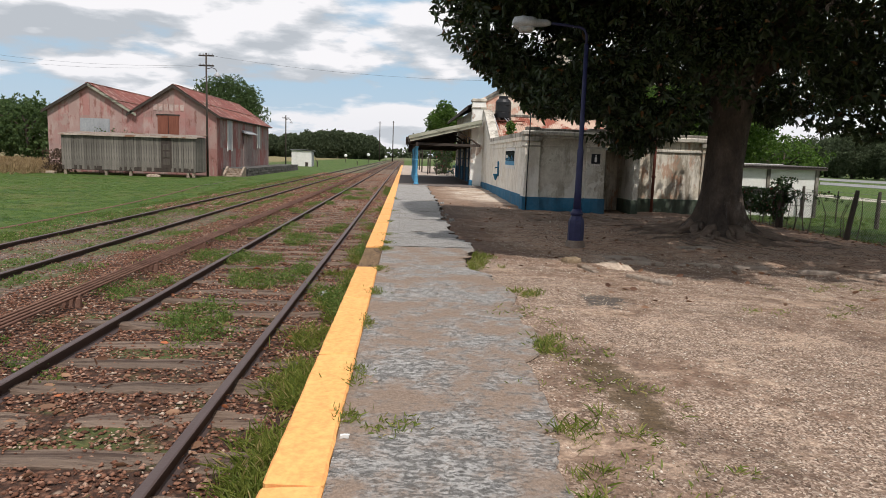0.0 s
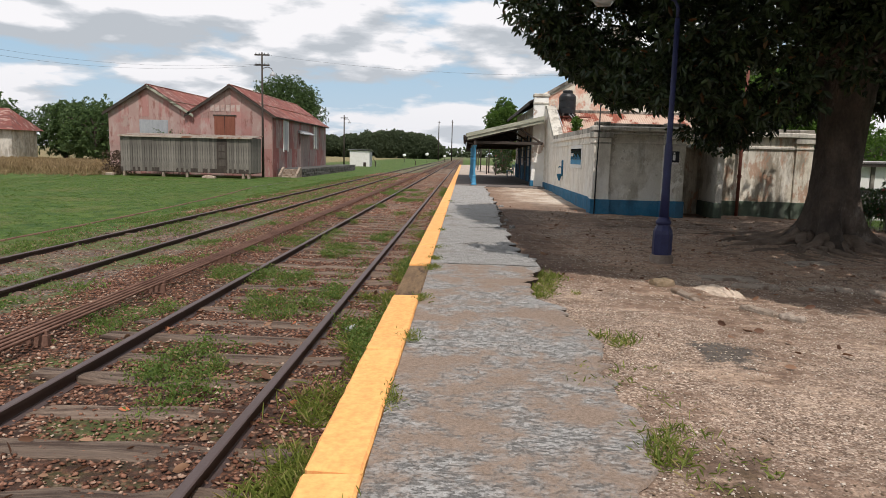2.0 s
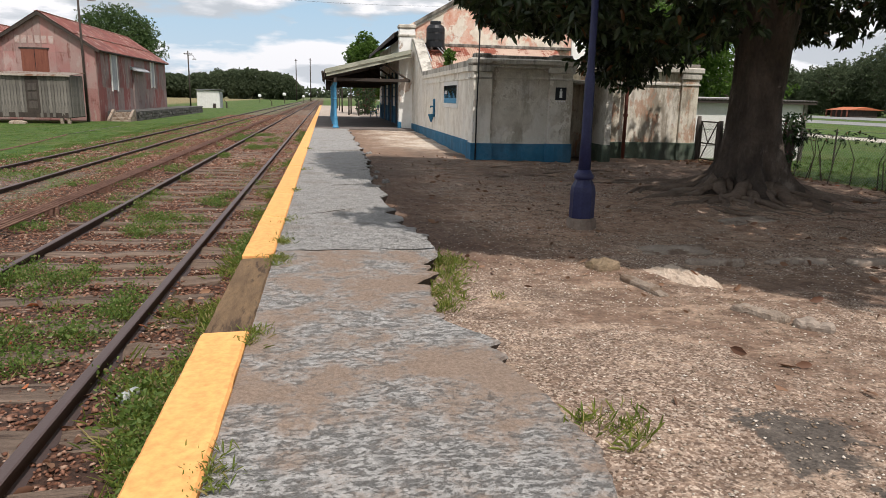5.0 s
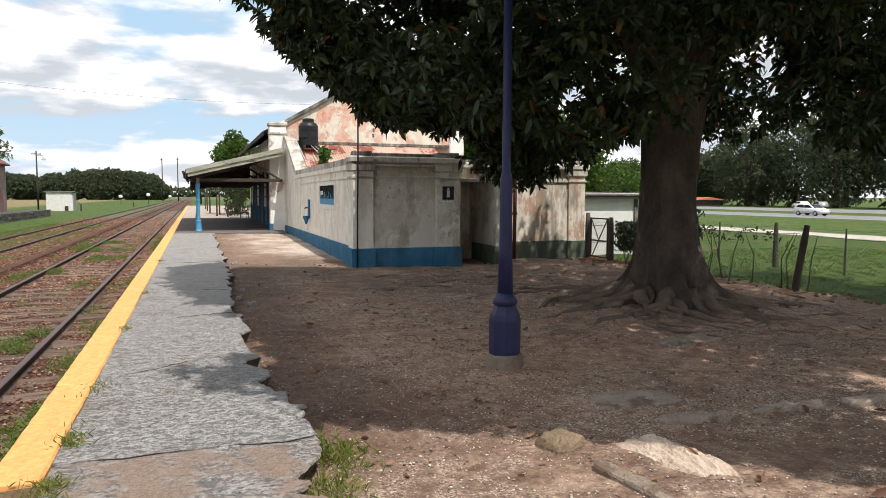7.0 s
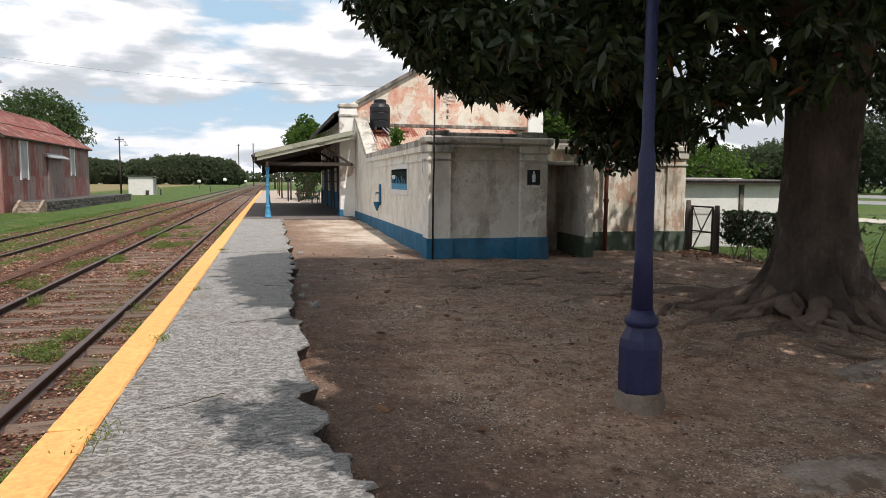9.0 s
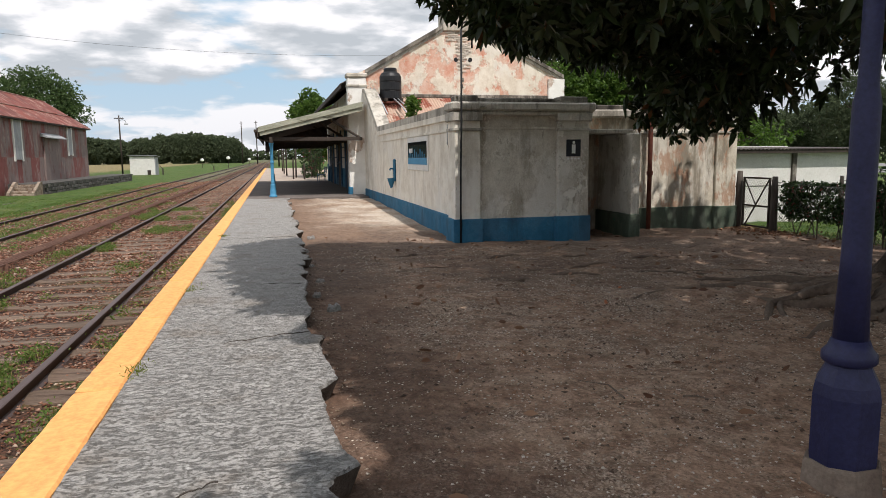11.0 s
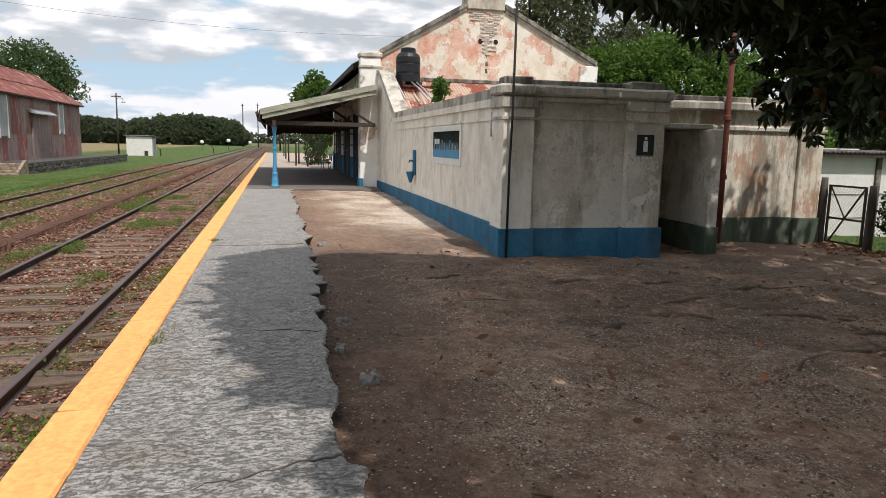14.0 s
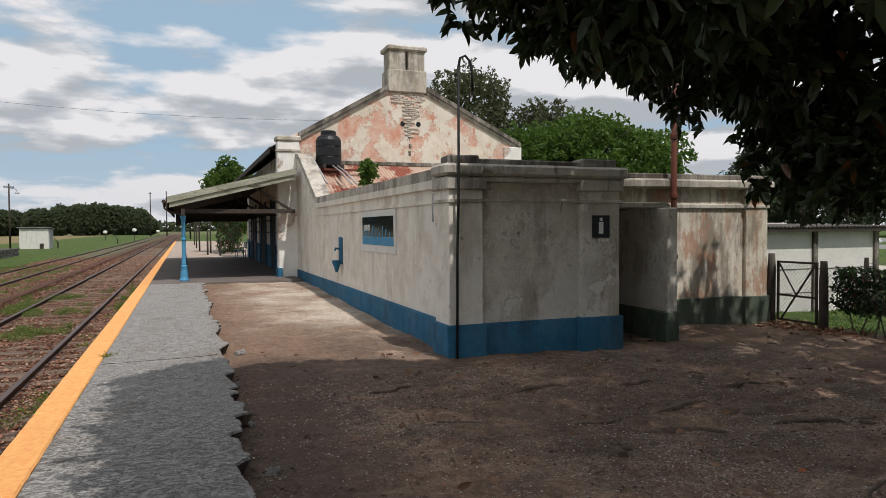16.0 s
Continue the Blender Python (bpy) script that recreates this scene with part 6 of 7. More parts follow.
def diamonds(y0, y1, z0, z1, x, pitch=0.085, w=0.0036):
    """Crossing slanted wires in the plane of x, as thin strips with depth."""
    vs, fs = [], []
    h = z1 - z0
    k = y0 - h
    while k < y1:
        for s in (1, -1):
            a, b = (k, k + h) if s > 0 else (k + h, k)
            pa, pb = [a, z0], [b, z1]
            t0, t1 = 0.0, 1.0
            for end, sign in ((y0, 1), (y1, -1)):
                da = (pa[0] - end) * sign
                db = (pb[0] - end) * sign
                if da < 0 and db < 0:
                    t0, t1 = 1, 0
                elif da < 0:
                    t0 = max(t0, da / (da - db))
                elif db < 0:
                    t1 = min(t1, da / (da - db))
            if t1 > t0:
                q0 = (a + (b - a) * t0, z0 + h * t0)
                q1 = (a + (b - a) * t1, z0 + h * t1)
                o = len(vs)
                dx = 0.004 * s
                vs += [(x + dx, q0[0] - w, q0[1]), (x + dx, q0[0] + w, q0[1]), (x + dx + 0.005, q0[0], q0[1]), (x + dx, q1[0] - w, q1[1]), (x + dx, q1[0] + w, q1[1]), (x + dx + 0.005, q1[0], q1[1])]
                fs += [(o, o + 1, o + 4, o + 3), (o + 1, o + 2, o + 5, o + 4), (o + 2, o, o + 3, o + 5)]
        k += pitch
    return vs, fs


def rough_post(x, y, z0, z1, r, seed, lean=(0, 0)):
    b = tube(bmesh.new(), [(x, y, z0), (x + lean[0] * 0.3, y + lean[1] * 0.3, z0 + (z1 - z0) * 0.35), (x + lean[0] * 0.8, y + lean[1] * 0.8, z0 + (z1 - z0) * 0.8), (x + lean[0], y + lean[1], z1)], [r * 1.08, r, r * 0.95, r * 0.7], 9, 0.25)
    return b


for k, (y, h, r, lean) in enumerate(((25.75, 0.95, 0.085, (0, 0)), (22.55, 1.02, 0.11, (0.03, 0)), (19.2, 1.0, 0.075, (0.04, -0.22)), (15.2, 0.98, 0.075, (0, 0.06)), (11.6, 0.95, 0.08, (0, 0)), (8.0, 0.95, 0.08, (0, 0)))):
    part("post", rough_post(FX, y, ground_z(FX, y) - 0.2, h, r, k, lean), M_POST, fence, smooth=True)
    if k:
        part_np("chain_link", *diamonds(y, prev, ground_z(FX, y) + 0.06, 0.80, FX + 0.06), M_WIRE, fence)
        part("top_wire", tube(bmesh.new(), sag((FX + 0.06, y, 0.82), (FX + 0.06, prev, 0.82), 0.05), 0.006, 5), M_WIRE, fence)
    prev = y
fence2 = thing("field_fence", (20.0, 21.0, -0.5), "far thin fence posts across the lawn", "fence")
for k in range(9):
    part("post", rough_post(16.35, 27.9 - 2.2 * k, -0.6, 0.78 if k % 2 else 0.85, 0.028 if k % 2 else 0.07, k), M_POST, fence2)
part("top_wire", tube(bmesh.new(), [(16.35, 28.0, 0.72), (16.35, 9.5, 0.72)], 0.006, 5), M_WIRE, fence2)

gate = thing("wire_gate", (12.4, 26.4, -0.4), "rusty iron gate with crossed bars and wire mesh", "gate")
part("gate_post", rough_post(12.40, 26.93, -0.6, 1.06, 0.085, 3), M_POST, gate, smooth=True)
for y in (26.78, 25.88):
    part("stile", boxed(12.40, 12.44, y - 0.02, y + 0.02, -0.27, 0.92), M_DARK_WOOD, gate)
for z in (-0.25, 0.24, 0.90):
    part("rail", boxed(12.40, 12.44, 25.88, 26.78, z - 0.02, z + 0.02), M_DARK_WOOD, gate)
part("brace", tube(bmesh.new(), [(12.42, 26.76, 0.88), (12.42, 26.33, 0.24)], 0.016, 6), M_DARK_WOOD, gate)
part("brace", tube(bmesh.new(), [(12.42, 25.90, 0.88), (12.42, 26.70, -0.24)], 0.02, 6), M_DARK_WOOD, gate)
part_np("wire_mesh", *diamonds(25.9, 26.76, -0.23, 0.88, 12.43, 0.085), M_WIRE, gate)

rng = np.random.default_rng(5)


def thicket(name, n, lo, hi, leaf, mat, label, cat="hedge", stems=8, seed=1):
    ob = thing(name, ((lo[0] + hi[0]) / 2, (lo[1] + hi[1]) / 2, lo[2]), label, cat)
    g = np.random.default_rng(seed)
    p = np.array(lo) + g.random((n, 3)) * (np.array(hi) - np.array(lo))
    wig = np.array([noise.noise(Vector(q) * 1.7) for q in p])
    p = p[wig > -0.22]
    v, f = whorls(p, unit(len(p), g), 5, leaf, leaf * 0.5, 1.1, g)
    part_np("leaves", v, f, mat, ob)
    for k in range(stems):
        x, y = g.uniform(lo[0], hi[0]), g.uniform(lo[1], hi[1])
        z = ground_z(x, y)
        part("stem", tube(bmesh.new(), [(x, y, z - 0.05), (x + g.uniform(-0.15, 0.15), y + g.uniform(-0.3, 0.3), (z + hi[2]) / 2), (x + g.uniform(-0.2, 0.2), y + g.uniform(-0.4, 0.4), hi[2] - 0.05)], [0.016, 0.012, 0.005], 6), M_BARK, ob)
    return ob


thicket("hedge", 1700, (12.40, 22.7, 0.02), (12.80, 25.6, 0.84), 0.07, M_HEDGE, "dark climbing hedge grown through the wire fence", stems=12, seed=2)
thicket("hedge_bush", 210, (12.25, 22.2, -0.1), (12.75, 22.95, 1.25), 0.10, M_HEDGE, "upright leafy shrub beside the fence post", "shrub", 5, 3)
thicket("fence_vine", 75, (12.45, 18.9, 0.55), (12.65, 21.9, 0.88), 0.06, M_HEDGE, "thin dry vine on the fence wire", "vine", 9, 4)

# low white building past the fence
wsh = thing("white_shed", (15.0, 29.0, -0.4), "low white panel shed with a dark roof edge", "shed")
part("wall", boxed(12.7, 17.1, 28.2, 28.35, -0.6, 1.52), M_WHITE, wsh)
part("wall", boxed(16.95, 17.1, 28.35, 31.0, -0.6, 1.52), M_WHITE, wsh)
for x in (12.72, 14.95, 16.95):
    part("pier", boxed(x, x + 0.14, 28.14, 28.24, -0.6, 1.56, 0.01), M_CORNICE, wsh)
for z in (0.05, 0.6):
    part("joint", boxed(12.75, 17.0, 28.19, 28.205, z, z + 0.02), M_CORNICE, wsh)
corrugated("roof", (12.5, 27.95, 1.60), (4.8, 0, 0), (0, 3.4, 0.06), 40, 0.02, M_ROOF_DARK, wsh)
part("fascia", boxed(12.5, 17.3, 27.98, 28.03, 1.48, 1.60), M_DARK_WOOD, wsh)
part("far_wall", boxed(12.7, 17.1, 30.9, 31.05, -0.6, 1.7), M_WHITE, wsh)

# ---- goods shed across the tracks ----
shed = thing("goods_shed", (-17.0, 65.0, -0.5), "twin-gabled goods shed of faded red sheet iron", "shed")
SY, SZ = 56.0, 4.25
M_FADED = plain("faded_lettering", (0.42, 0.31, 0.275), (0.48, 0.39, 0.35), 3, 0.85, 0.002, spots=(0.44, 0.28, 0.24), spot_at=0.5)


def gabled(x0, x1, peak):
    xm = (x0 + x1) / 2
    w = part("gable_wall", prism(bmesh.new(), [(x0, -0.6), (x1, -0.6), (x1, SZ), (xm, peak - 0.1), (x0, SZ)], "y", SY, SY + 0.15), M_SHED, shed, "faded pink-red sheet gable")

    def top(x):
        return SZ + (peak - 0.12 - SZ) * (1 - abs(x - xm) / ((x1 - x0) / 2))
    cols = 8
    for i in range(cols):
        a, b = x0 + (x1 - x0) * i / cols + 0.004, x0 + (x1 - x0) * (i + 1) / cols - 0.004
        for k, (z0, z1) in enumerate(((-0.58, 1.60), (1.58, 3.85), (3.83, None))):
            d = 0.012 + 0.006 * ((i + k) % 2)
            pts = [(a, z0), (b, z0), (b, z1 or top(b)), (a, z1 or top(a))]
            part("sheet", prism(bmesh.new(), pts, "y", SY - d - 0.004 * k, SY - 0.002), M_SHED, w)
    for s, xe in ((-1, x0), (1, x1)):
        a, b = (xe + s * 0.35, SZ - 0.2), (xm, peak)
        prism_pts = [a, b, (b[0], b[1] - 0.22), (a[0], a[1] - 0.2)]
        part("bargeboard", prism(bmesh.new(), prism_pts, "y", SY - 0.30, SY - 0.25), M_FASCIA if s > 0 and xe < -19 else M_DARK_WOOD, shed)
        corrugated("roof_slope", (a[0], SY - 0.3, a[1] + 0.02), (0, 20.9, 0), (b[0] - a[0], 0, b[1] - a[1] + 0.04), 70, 0.022, M_ROOF_RED, shed, "rust-red sheet roof")
        for u in (0.42, 0.97):
            sx, sz = a[0] + (b[0] - a[0]) * u, a[1] + 0.02 + (b[1] - a[1] + 0.04) * u
            part("lap_strip", boxed(sx - 0.07, sx + 0.07, SY - 0.28, SY + 20.5, sz + 0.012, sz + 0.045), M_ROOF_PINK, shed)
    return w


gabled(-20.3, -14.0, 6.32)
gabled(-26.6, -20.3, 6.2)
side = part("side_wall", boxed(-14.15, -14.0, SY + 0.15, 76.2, -0.6, SZ), M_SHED_SIDE, shed, "streaked zinc and red sheets")
for i in range(24):
    for k, (z0, z1) in enumerate(((-0.58, 1.7), (1.68, SZ - 0.05))):
        a = SY + 0.17 + i * 0.83
        part("sheet", boxed(-14.002, -13.985 + 0.006 * ((i + k) % 2), a, a + 0.824, z0, z1), M_SHED_SIDE, side)
part("back_wall", boxed(-26.6, -14.0, 76.2, 76.35, -0.6, SZ), M_SHED_SIDE, shed)
part("far_side_wall", boxed(-26.6, -26.45, SY + 0.15, 76.2, -0.6, SZ), M_SHED_SIDE, shed)
d = part("loft_door", boxed(-18.42, -16.82, SY - 0.06, SY + 0.02, 2.5, 4.0), M_BROWN_DOOR, shed, "closed red-brown double door")
part("leaf_gap", boxed(-17.63, -17.60, SY - 0.07, SY - 0.05, 2.5, 4.0), M_BLACK, d)
part("lintel", boxed(-18.52, -16.72, SY - 0.08, SY, 4.0, 4.1), M_DARK_WOOD, d)
part("sheet_patch", boxed(-24.2, -22.0, SY - 0.05, SY, 2.3, 3.6), M_ZINC, shed, "bare zinc patch")
for k in range(6):
    part("lettering", boxed(-18.72 + k * 0.40, -18.43 + k * 0.40, SY - 0.040, SY - 0.022, 4.36, 4.84), M_FADED, shed, "faded pale lettering")
for y0, y1, z0, z1 in ((59.2, 60.4, 1.55, 4.0), (70.6, 71.5, 1.9, 3.9)):
    w = part("window_panel", boxed(-13.99, -13.93, y0, y1, z0, z1), M_ZINC, shed, "zinc sheeted window")
    part("frame", boxed(-13.99, -13.91, y0 - 0.16, y0, z0 - 0.1, z1 + 0.1), M_WHITE, w)
    part("frame", boxed(-13.99, -13.91, y1, y1 + 0.16, z0 - 0.1, z1 + 0.1), M_WHITE, w)
sd = part("sliding_door", boxed(-13.99, -13.87, 64.6, 67.6, 0.1, 3.0), M_SHED_SIDE, shed)
part("hood", prism(bmesh.new(), [(-13.99, 3.35), (-13.45, 3.05), (-13.45, 2.98), (-13.99, 3.1)], "y", 64.2, 68.4), M_ZINC, sd, "small zinc hood")
part("eave", boxed(-13.95, -13.67, SY - 0.2, 76.4, SZ - 0.28, SZ - 0.2), M_DARK_WOOD, shed)

dock = thing("loading_dock", (-12.9, 66.0, -0.55), "dark rubble loading dock along the goods shed", "dock")
part("top", boxed(-13.98, -12.0, 57.6, 84.0, 0.0, 0.12), M_WALL_STONE, dock)
part("core", boxed(-13.98, -12.1, 57.6, 84.0, -0.7, 0.0), M_WALL_STONE, dock)
rng = random.Random(2)
stone_b = worn(boxed(-0.06, 0.06, -0.26, 0.26, -0.1, 0.1, 0.02), 3, 0.03, 1)
stone_me = bpy.data.meshes.new("stone")
stone_b.to_mesh(stone_me)
stone_b.free()
stone_me.materials.append(M_WALL_STONE)
for row in range(3):
    for i in range(48):
        ob = new("stone", stone_me)
        ob.parent = dock
        ob.location = Vector((-12.06 + rng.uniform(-0.02, 0.03), 57.9 + i * 0.54 + (0.27 if row % 2 else 0), -0.47 + row * 0.215)) - Vector(dock.location)
stp = thing("dock_steps", (-12.9, 56.9, -0.55), "short stone steps up to the dock", "steps")
for k in range(4):
    part("step", boxed(-13.45, -12.3, 56.3 + k * 0.33, 57.6, -0.6 + k * 0.17, -0.43 + k * 0.17, 0.02), M_ROCK, stp)
for x in (-13.6, -12.3):
    part("cheek", prism(bmesh.new(), [(56.1, -0.6), (57.6, -0.6), (57.6, 0.25), (57.3, 0.25), (56.1, -0.35)], "x", x, x + 0.16), M_ROCK, stp)

# old wagon body standing on stubs in front of the shed
hut = thing("plank_hut", (-18.6, 52.8, -0.5), "long grey weathered plank hut on short stubs", "hut")
M_HUT_ROOF = plain("rusty_hut_roof", (0.36, 0.29, 0.24), (0.46, 0.40, 0.35), 1.2, 0.85, 0.004, spots=(0.24, 0.13, 0.085), spot_at=0.56)
HX0, HX1, HY0, HY1, HZ = -23.6, -14.3, 51.6, 54.1, 0.24
part("frame", boxed(HX0, HX1, HY0 + 0.06, HY1, HZ - 0.42, HZ - 0.12), M_DARK_WOOD, hut)
part("inner", boxed(HX0 + 0.05, HX1 - 0.05, HY0 + 0.09, HY1 - 0.03, HZ - 0.12, HZ + 2.10), M_DARK_WOOD, hut)
plank_me = []
for s in range(4):
    b = worn(boxed(-0.082, 0.082, -0.014, 0.014, -1.30, 1.10 + 0.02 * s), 2.0, 0.012, 1, s * 5.0)
    me = bpy.data.meshes.new("plank")
    b.to_mesh(me)
    b.free()
    me.materials.append(M_PLANK)
    plank_me.append(me)
k = 0
x = HX0 + 0.09
while x < HX1:
    if not -16.75 < x < -15.95:
        ob = new("plank", plank_me[k % 4])
        ob.parent = hut
        ob.location = Vector((x, HY0 + 0.07 + rng.uniform(-0.012, 0.012), HZ + 0.93 + rng.uniform(-0.04, 0.02))) - Vector(hut.location)
        ob.rotation_euler = (0, rng.uniform(-0.006, 0.006), 0)
    x += 0.172
    k += 1
y = HY0 + 0.12
while y < HY1:
    ob = new("plank", plank_me[k % 4])
    ob.parent = hut
    ob.location = Vector((HX1 + 0.01, y, HZ + 0.93)) - Vector(hut.location)
    ob.rotation_euler = (0, 0, math.pi / 2)
    y += 0.172
    k += 1
d = part("door", boxed(-16.72, -15.98, HY0 + 0.04, HY0 + 0.09, HZ - 0.15, HZ + 1.82), M_DARK_WOOD, hut, "dark panelled door")
for z in (0.1, 0.62, 1.15):
    part("panel", boxed(-16.6, -16.1, HY0 + 0.02, HY0 + 0.045, HZ + z, HZ + z + 0.42, 0.01), M_POST, d)
corrugated("roof", (HX0 - 0.1, HY0 - 0.06, HZ + 2.08), (HX1 - HX0 + 0.22, 0, 0), (0, 2.8, 0.22), 60, 0.02, M_HUT_ROOF, hut, "thin pale rusty sheet roof")
part("roof_edge", worn(boxed(HX0 - 0.1, HX1 + 0.12, HY0 - 0.08, HY0 - 0.03, HZ + 1.99, HZ + 2.10), 0.8, 0.04, 4), M_HUT_ROOF, hut)
for x in (HX0 + 0.2, -20.6, -18.9, -14.9, HX1 - 0.2):
    part("stub", boxed(x - 0.09, x + 0.09, HY0 + 0.08, HY0 + 0.30, -0.62, HZ - 0.40, 0.02), M_ROCK, hut)
thicket("rooftop_brush", 330, (-23.0, 55.0, 0.0), (-20.2, 55.9, 2.9), 0.12, M_LEAF_MID, "dark brush behind the plank hut", "shrub", 8, 8)
thicket("hut_brush", 420, (-25.4, 52.2, -0.5), (-24.0, 55.0, 1.2), 0.13, M_BRUSH, "dry brown brush at the hut's end", "shrub", 8, 9)
for k, (x, y) in enumerate(((-26.4, 53.5), (-25.2, 52.6), (-24.6, 52.0), (-17.0, 51.0))):
    ob = part("broken_slab", worn(boxed(x - 0.5, x + 0.4, y - 0.2, y + 0.2, -0.62, -0.36, 0.04), 1.5, 0.1, 2, k), M_ROCK)
    tagged(ob, "broken concrete slab lying in the grass", "slab", "slabs by the hut")

# poles and wires
def pole(x, y, top, arms, label, lamp_arm=False, r=0.11):
    ob = thing("utility_pole", (x, y, -0.5), label, "pole", "utility poles")
    part("shaft", tube(bmesh.new(), [(x, y, -0.8), (x, y, top)], [r, r * 0.7], 10), M_DARK_WOOD, ob, smooth=True)
    for z in arms:
        a = part("crossarm", boxed(x - 0.55, x + 0.55, y - 0.05, y + 0.05, z - 0.05, z + 0.05), M_DARK_WOOD, ob)
        for dx in (-0.45, -0.2, 0.2, 0.45):
            part("insulator", lathe(bmesh.new(), [(0.02, z + 0.05), (0.04, z + 0.08), (0.04, z + 0.14), (0.02, z + 0.17)], (x + dx, y), 8), M_STEEL, a)
    if lamp_arm:
        q = arms[-1] - 0.25
        b = part("lamp_bracket", tube(bmesh.new(), [(x, y, q), (x + 0.4, y, q + 0.12), (x + 0.7, y, q + 0.02), (x + 0.78, y, q - 0.2)], 0.03, 6), M_DARK_WOOD, ob)
        part("lamp_shade", lathe(bmesh.new(), [(0.26, q - 0.5), (0.24, q - 0.4), (0.1, q - 0.25), (0.05, q - 0.18)], (x + 0.8, y), 12), M_STEEL, b)
    return ob


PX, PY = -14.42, 54.95
pole(PX, PY, 8.63, (8.45, 7.72), "tall dark wooden utility pole behind the hut", True, 0.085)
pole(-17.4, 107.0, 7.0, (6.6,), "dark wooden pole in the meadow", True)
for x, y, h in ((-9.0, 260.0, 14.0), (-4.0, 255.0, 14.0), (2.5, 180.0, 7.5)):
    pole(x, y, h, (h - 0.6,), "thin far pole on the horizon", r=0.2)
wires = thing("overhead_wires", (PX, PY, 7.9), "thin black overhead wires", "wires")
for a, b, dr in (((PX, PY, 7.8), (-46, 49.0, 11.2), 1.7), ((PX, PY, 7.72), (-46, 49.0, 10.7), 1.8), ((PX, PY, 8.5), (8.8, 49.5, 6.9), 0.45)):
    part("wire", tube(bmesh.new(), sag(a, b, dr, 20), 0.006, 5), M_BLACK, wires)

# zinc cabin in the meadow, track-side bits
cabin = thing("zinc_cabin", (-15.2, 108.5, -0.5), "small white-grey sheet cabin in the meadow", "cabin")
for i in range(12):
    part("panel", boxed(-16.7 + i * 0.25, -16.46 + i * 0.25, 108.0 + (0.02 if i % 2 else 0), 108.1, -0.6, 1.85), M_WHITE, cabin)
part("side", boxed(-13.72, -13.62, 108.1, 110.5, -0.6, 1.75), M_ZINC, cabin)
part("body", boxed(-16.7, -13.72, 108.1, 110.5, -0.6, 1.75), M_ZINC, cabin)
part("roof", prism(bmesh.new(), [(107.8, 1.95), (110.8, 1.75), (110.8, 1.8), (107.8, 2.0)], "x", -16.9, -13.4), M_ZINC, cabin)
part("dark_box", boxed(-14.6, -14.2, 107.8, 108.0, -0.6, 0.1), M_DARK_WOOD, cabin)
for x, y, lab in ((-12.9, 109.0, "short dark lever stand in the grass"), (-8.6, 135.0, "short dark lever stand in the grass")):
    ob = thing("lever_stand", (x, y, -0.5), lab, "lever stand", "lever stands")
    part("post", boxed(x - 0.08, x + 0.08, y - 0.08, y + 0.08, -0.6, 0.3, 0.01), M_DARK_WOOD, ob)
    part("lever", tube(bmesh.new(), [(x, y, 0.1), (x - 0.4, y, 0.75)], 0.04, 6), M_DARK_WOOD, ob)
for x, y, z in ((-8.2, 168.0, 1.6), (-5.2, 210.0, 1.2), (-14.2, 175.0, 1.2)):
    ob = thing("track_marker", (x, y, -0.5), "white trackside marker board on a post", "marker", "trackside markers")
    part("post", tube(bmesh.new(), [(x, y, -0.7), (x, y, z)], 0.06, 6), M_DARK_WOOD, ob)
    part("board", lathe(bmesh.new(), [(0.1, z - 0.35), (0.4, z - 0.2), (0.4, z + 0.2), (0.1, z + 0.35)], (x, y), 10), M_SIGN_WHITE, ob)
for x, y, h in ((2.6, 62.5, 1.5), (2.9, 66.0, 2.2), (2.3, 72.0, 2.9), (2.2, 80.0, 2.8), (3.3, 61.0, 1.1), (2.2, 92.0, 3.0)):
    ob = part("dark_post", rough_post(x, y, -0.2, h, 0.06, y), M_DARK_WOOD, smooth=True)
    tagged(ob, "dark weathered timber post on the platform", "post", "posts along the platform")

thicket("platform_shrub", 620, (3.3, 63.0, 0.1), (4.9, 67.0, 2.7), 0.15, M_HEDGE, "dark green shrub beyond the canopy", "shrub", 6, 12)

# ---- trees near and far ----
tree("palm_bush", (4.4, 68.0, 0), 6.5, 3.9, (1.9, 2.0, 2.7), 3400, 7, 0.20, M_LEAF_BRIGHT, "bright green leafy tree beyond the canopy", 0.2, 2.0)
tree("garden_tree", (18.0, 42.5, -0.4), 6.4, 4.1, (4.9, 3.4, 2.4), 7000, 7, 0.19, M_LEAF_BRIGHT, "bright green tree behind the toilet block", 0.16, 3.0)
tree("garden_tree", (22.5, 40.5, -0.4), 4.0, 1.9, (2.2, 2.2, 1.5), 800, 6, 0.17, M_LEAF_BRIGHT, "small bright green tree behind the white shed", 0.12, 4.0)
tree("gum_tree", (24.6, 72.0, -0.4), 16, 11.0, (4.2, 4.0, 4.8), 3600, 6, 0.28, M_GUM, "tall olive gum tree behind the station house", 0.3, 5.0)
tree("gum_tree", (31.0, 70.0, -0.4), 13, 8.5, (4.0, 4.0, 4.5), 2600, 6, 0.28, M_GUM, "tall olive gum tree behind the station house", 0.3, 6.0)
tree("shed_tree", (-22.3, 92.0, -0.5), 11, 6.9, (5.0, 4.2, 3.8), 5200, 6, 0.24, M_LEAF_MID, "dark green rounded tree behind the goods shed", 0.3, 7.0)
for i in range(14):
    x, y = -35.0 - 4.4 * i, 94.0 + 4 * (i % 3)
    tree("field_tree", (x, y, -0.5), 6, 3.3 + 0.5 * ((i * 5) % 3), (4.6, 3.8, 3.5 + 0.6 * ((i * 3) % 2)), 1000, 6, 0.42, M_LEAF_MID, "dark green tree in the row beyond the field", 0.25, 10.0 + i, "field trees")
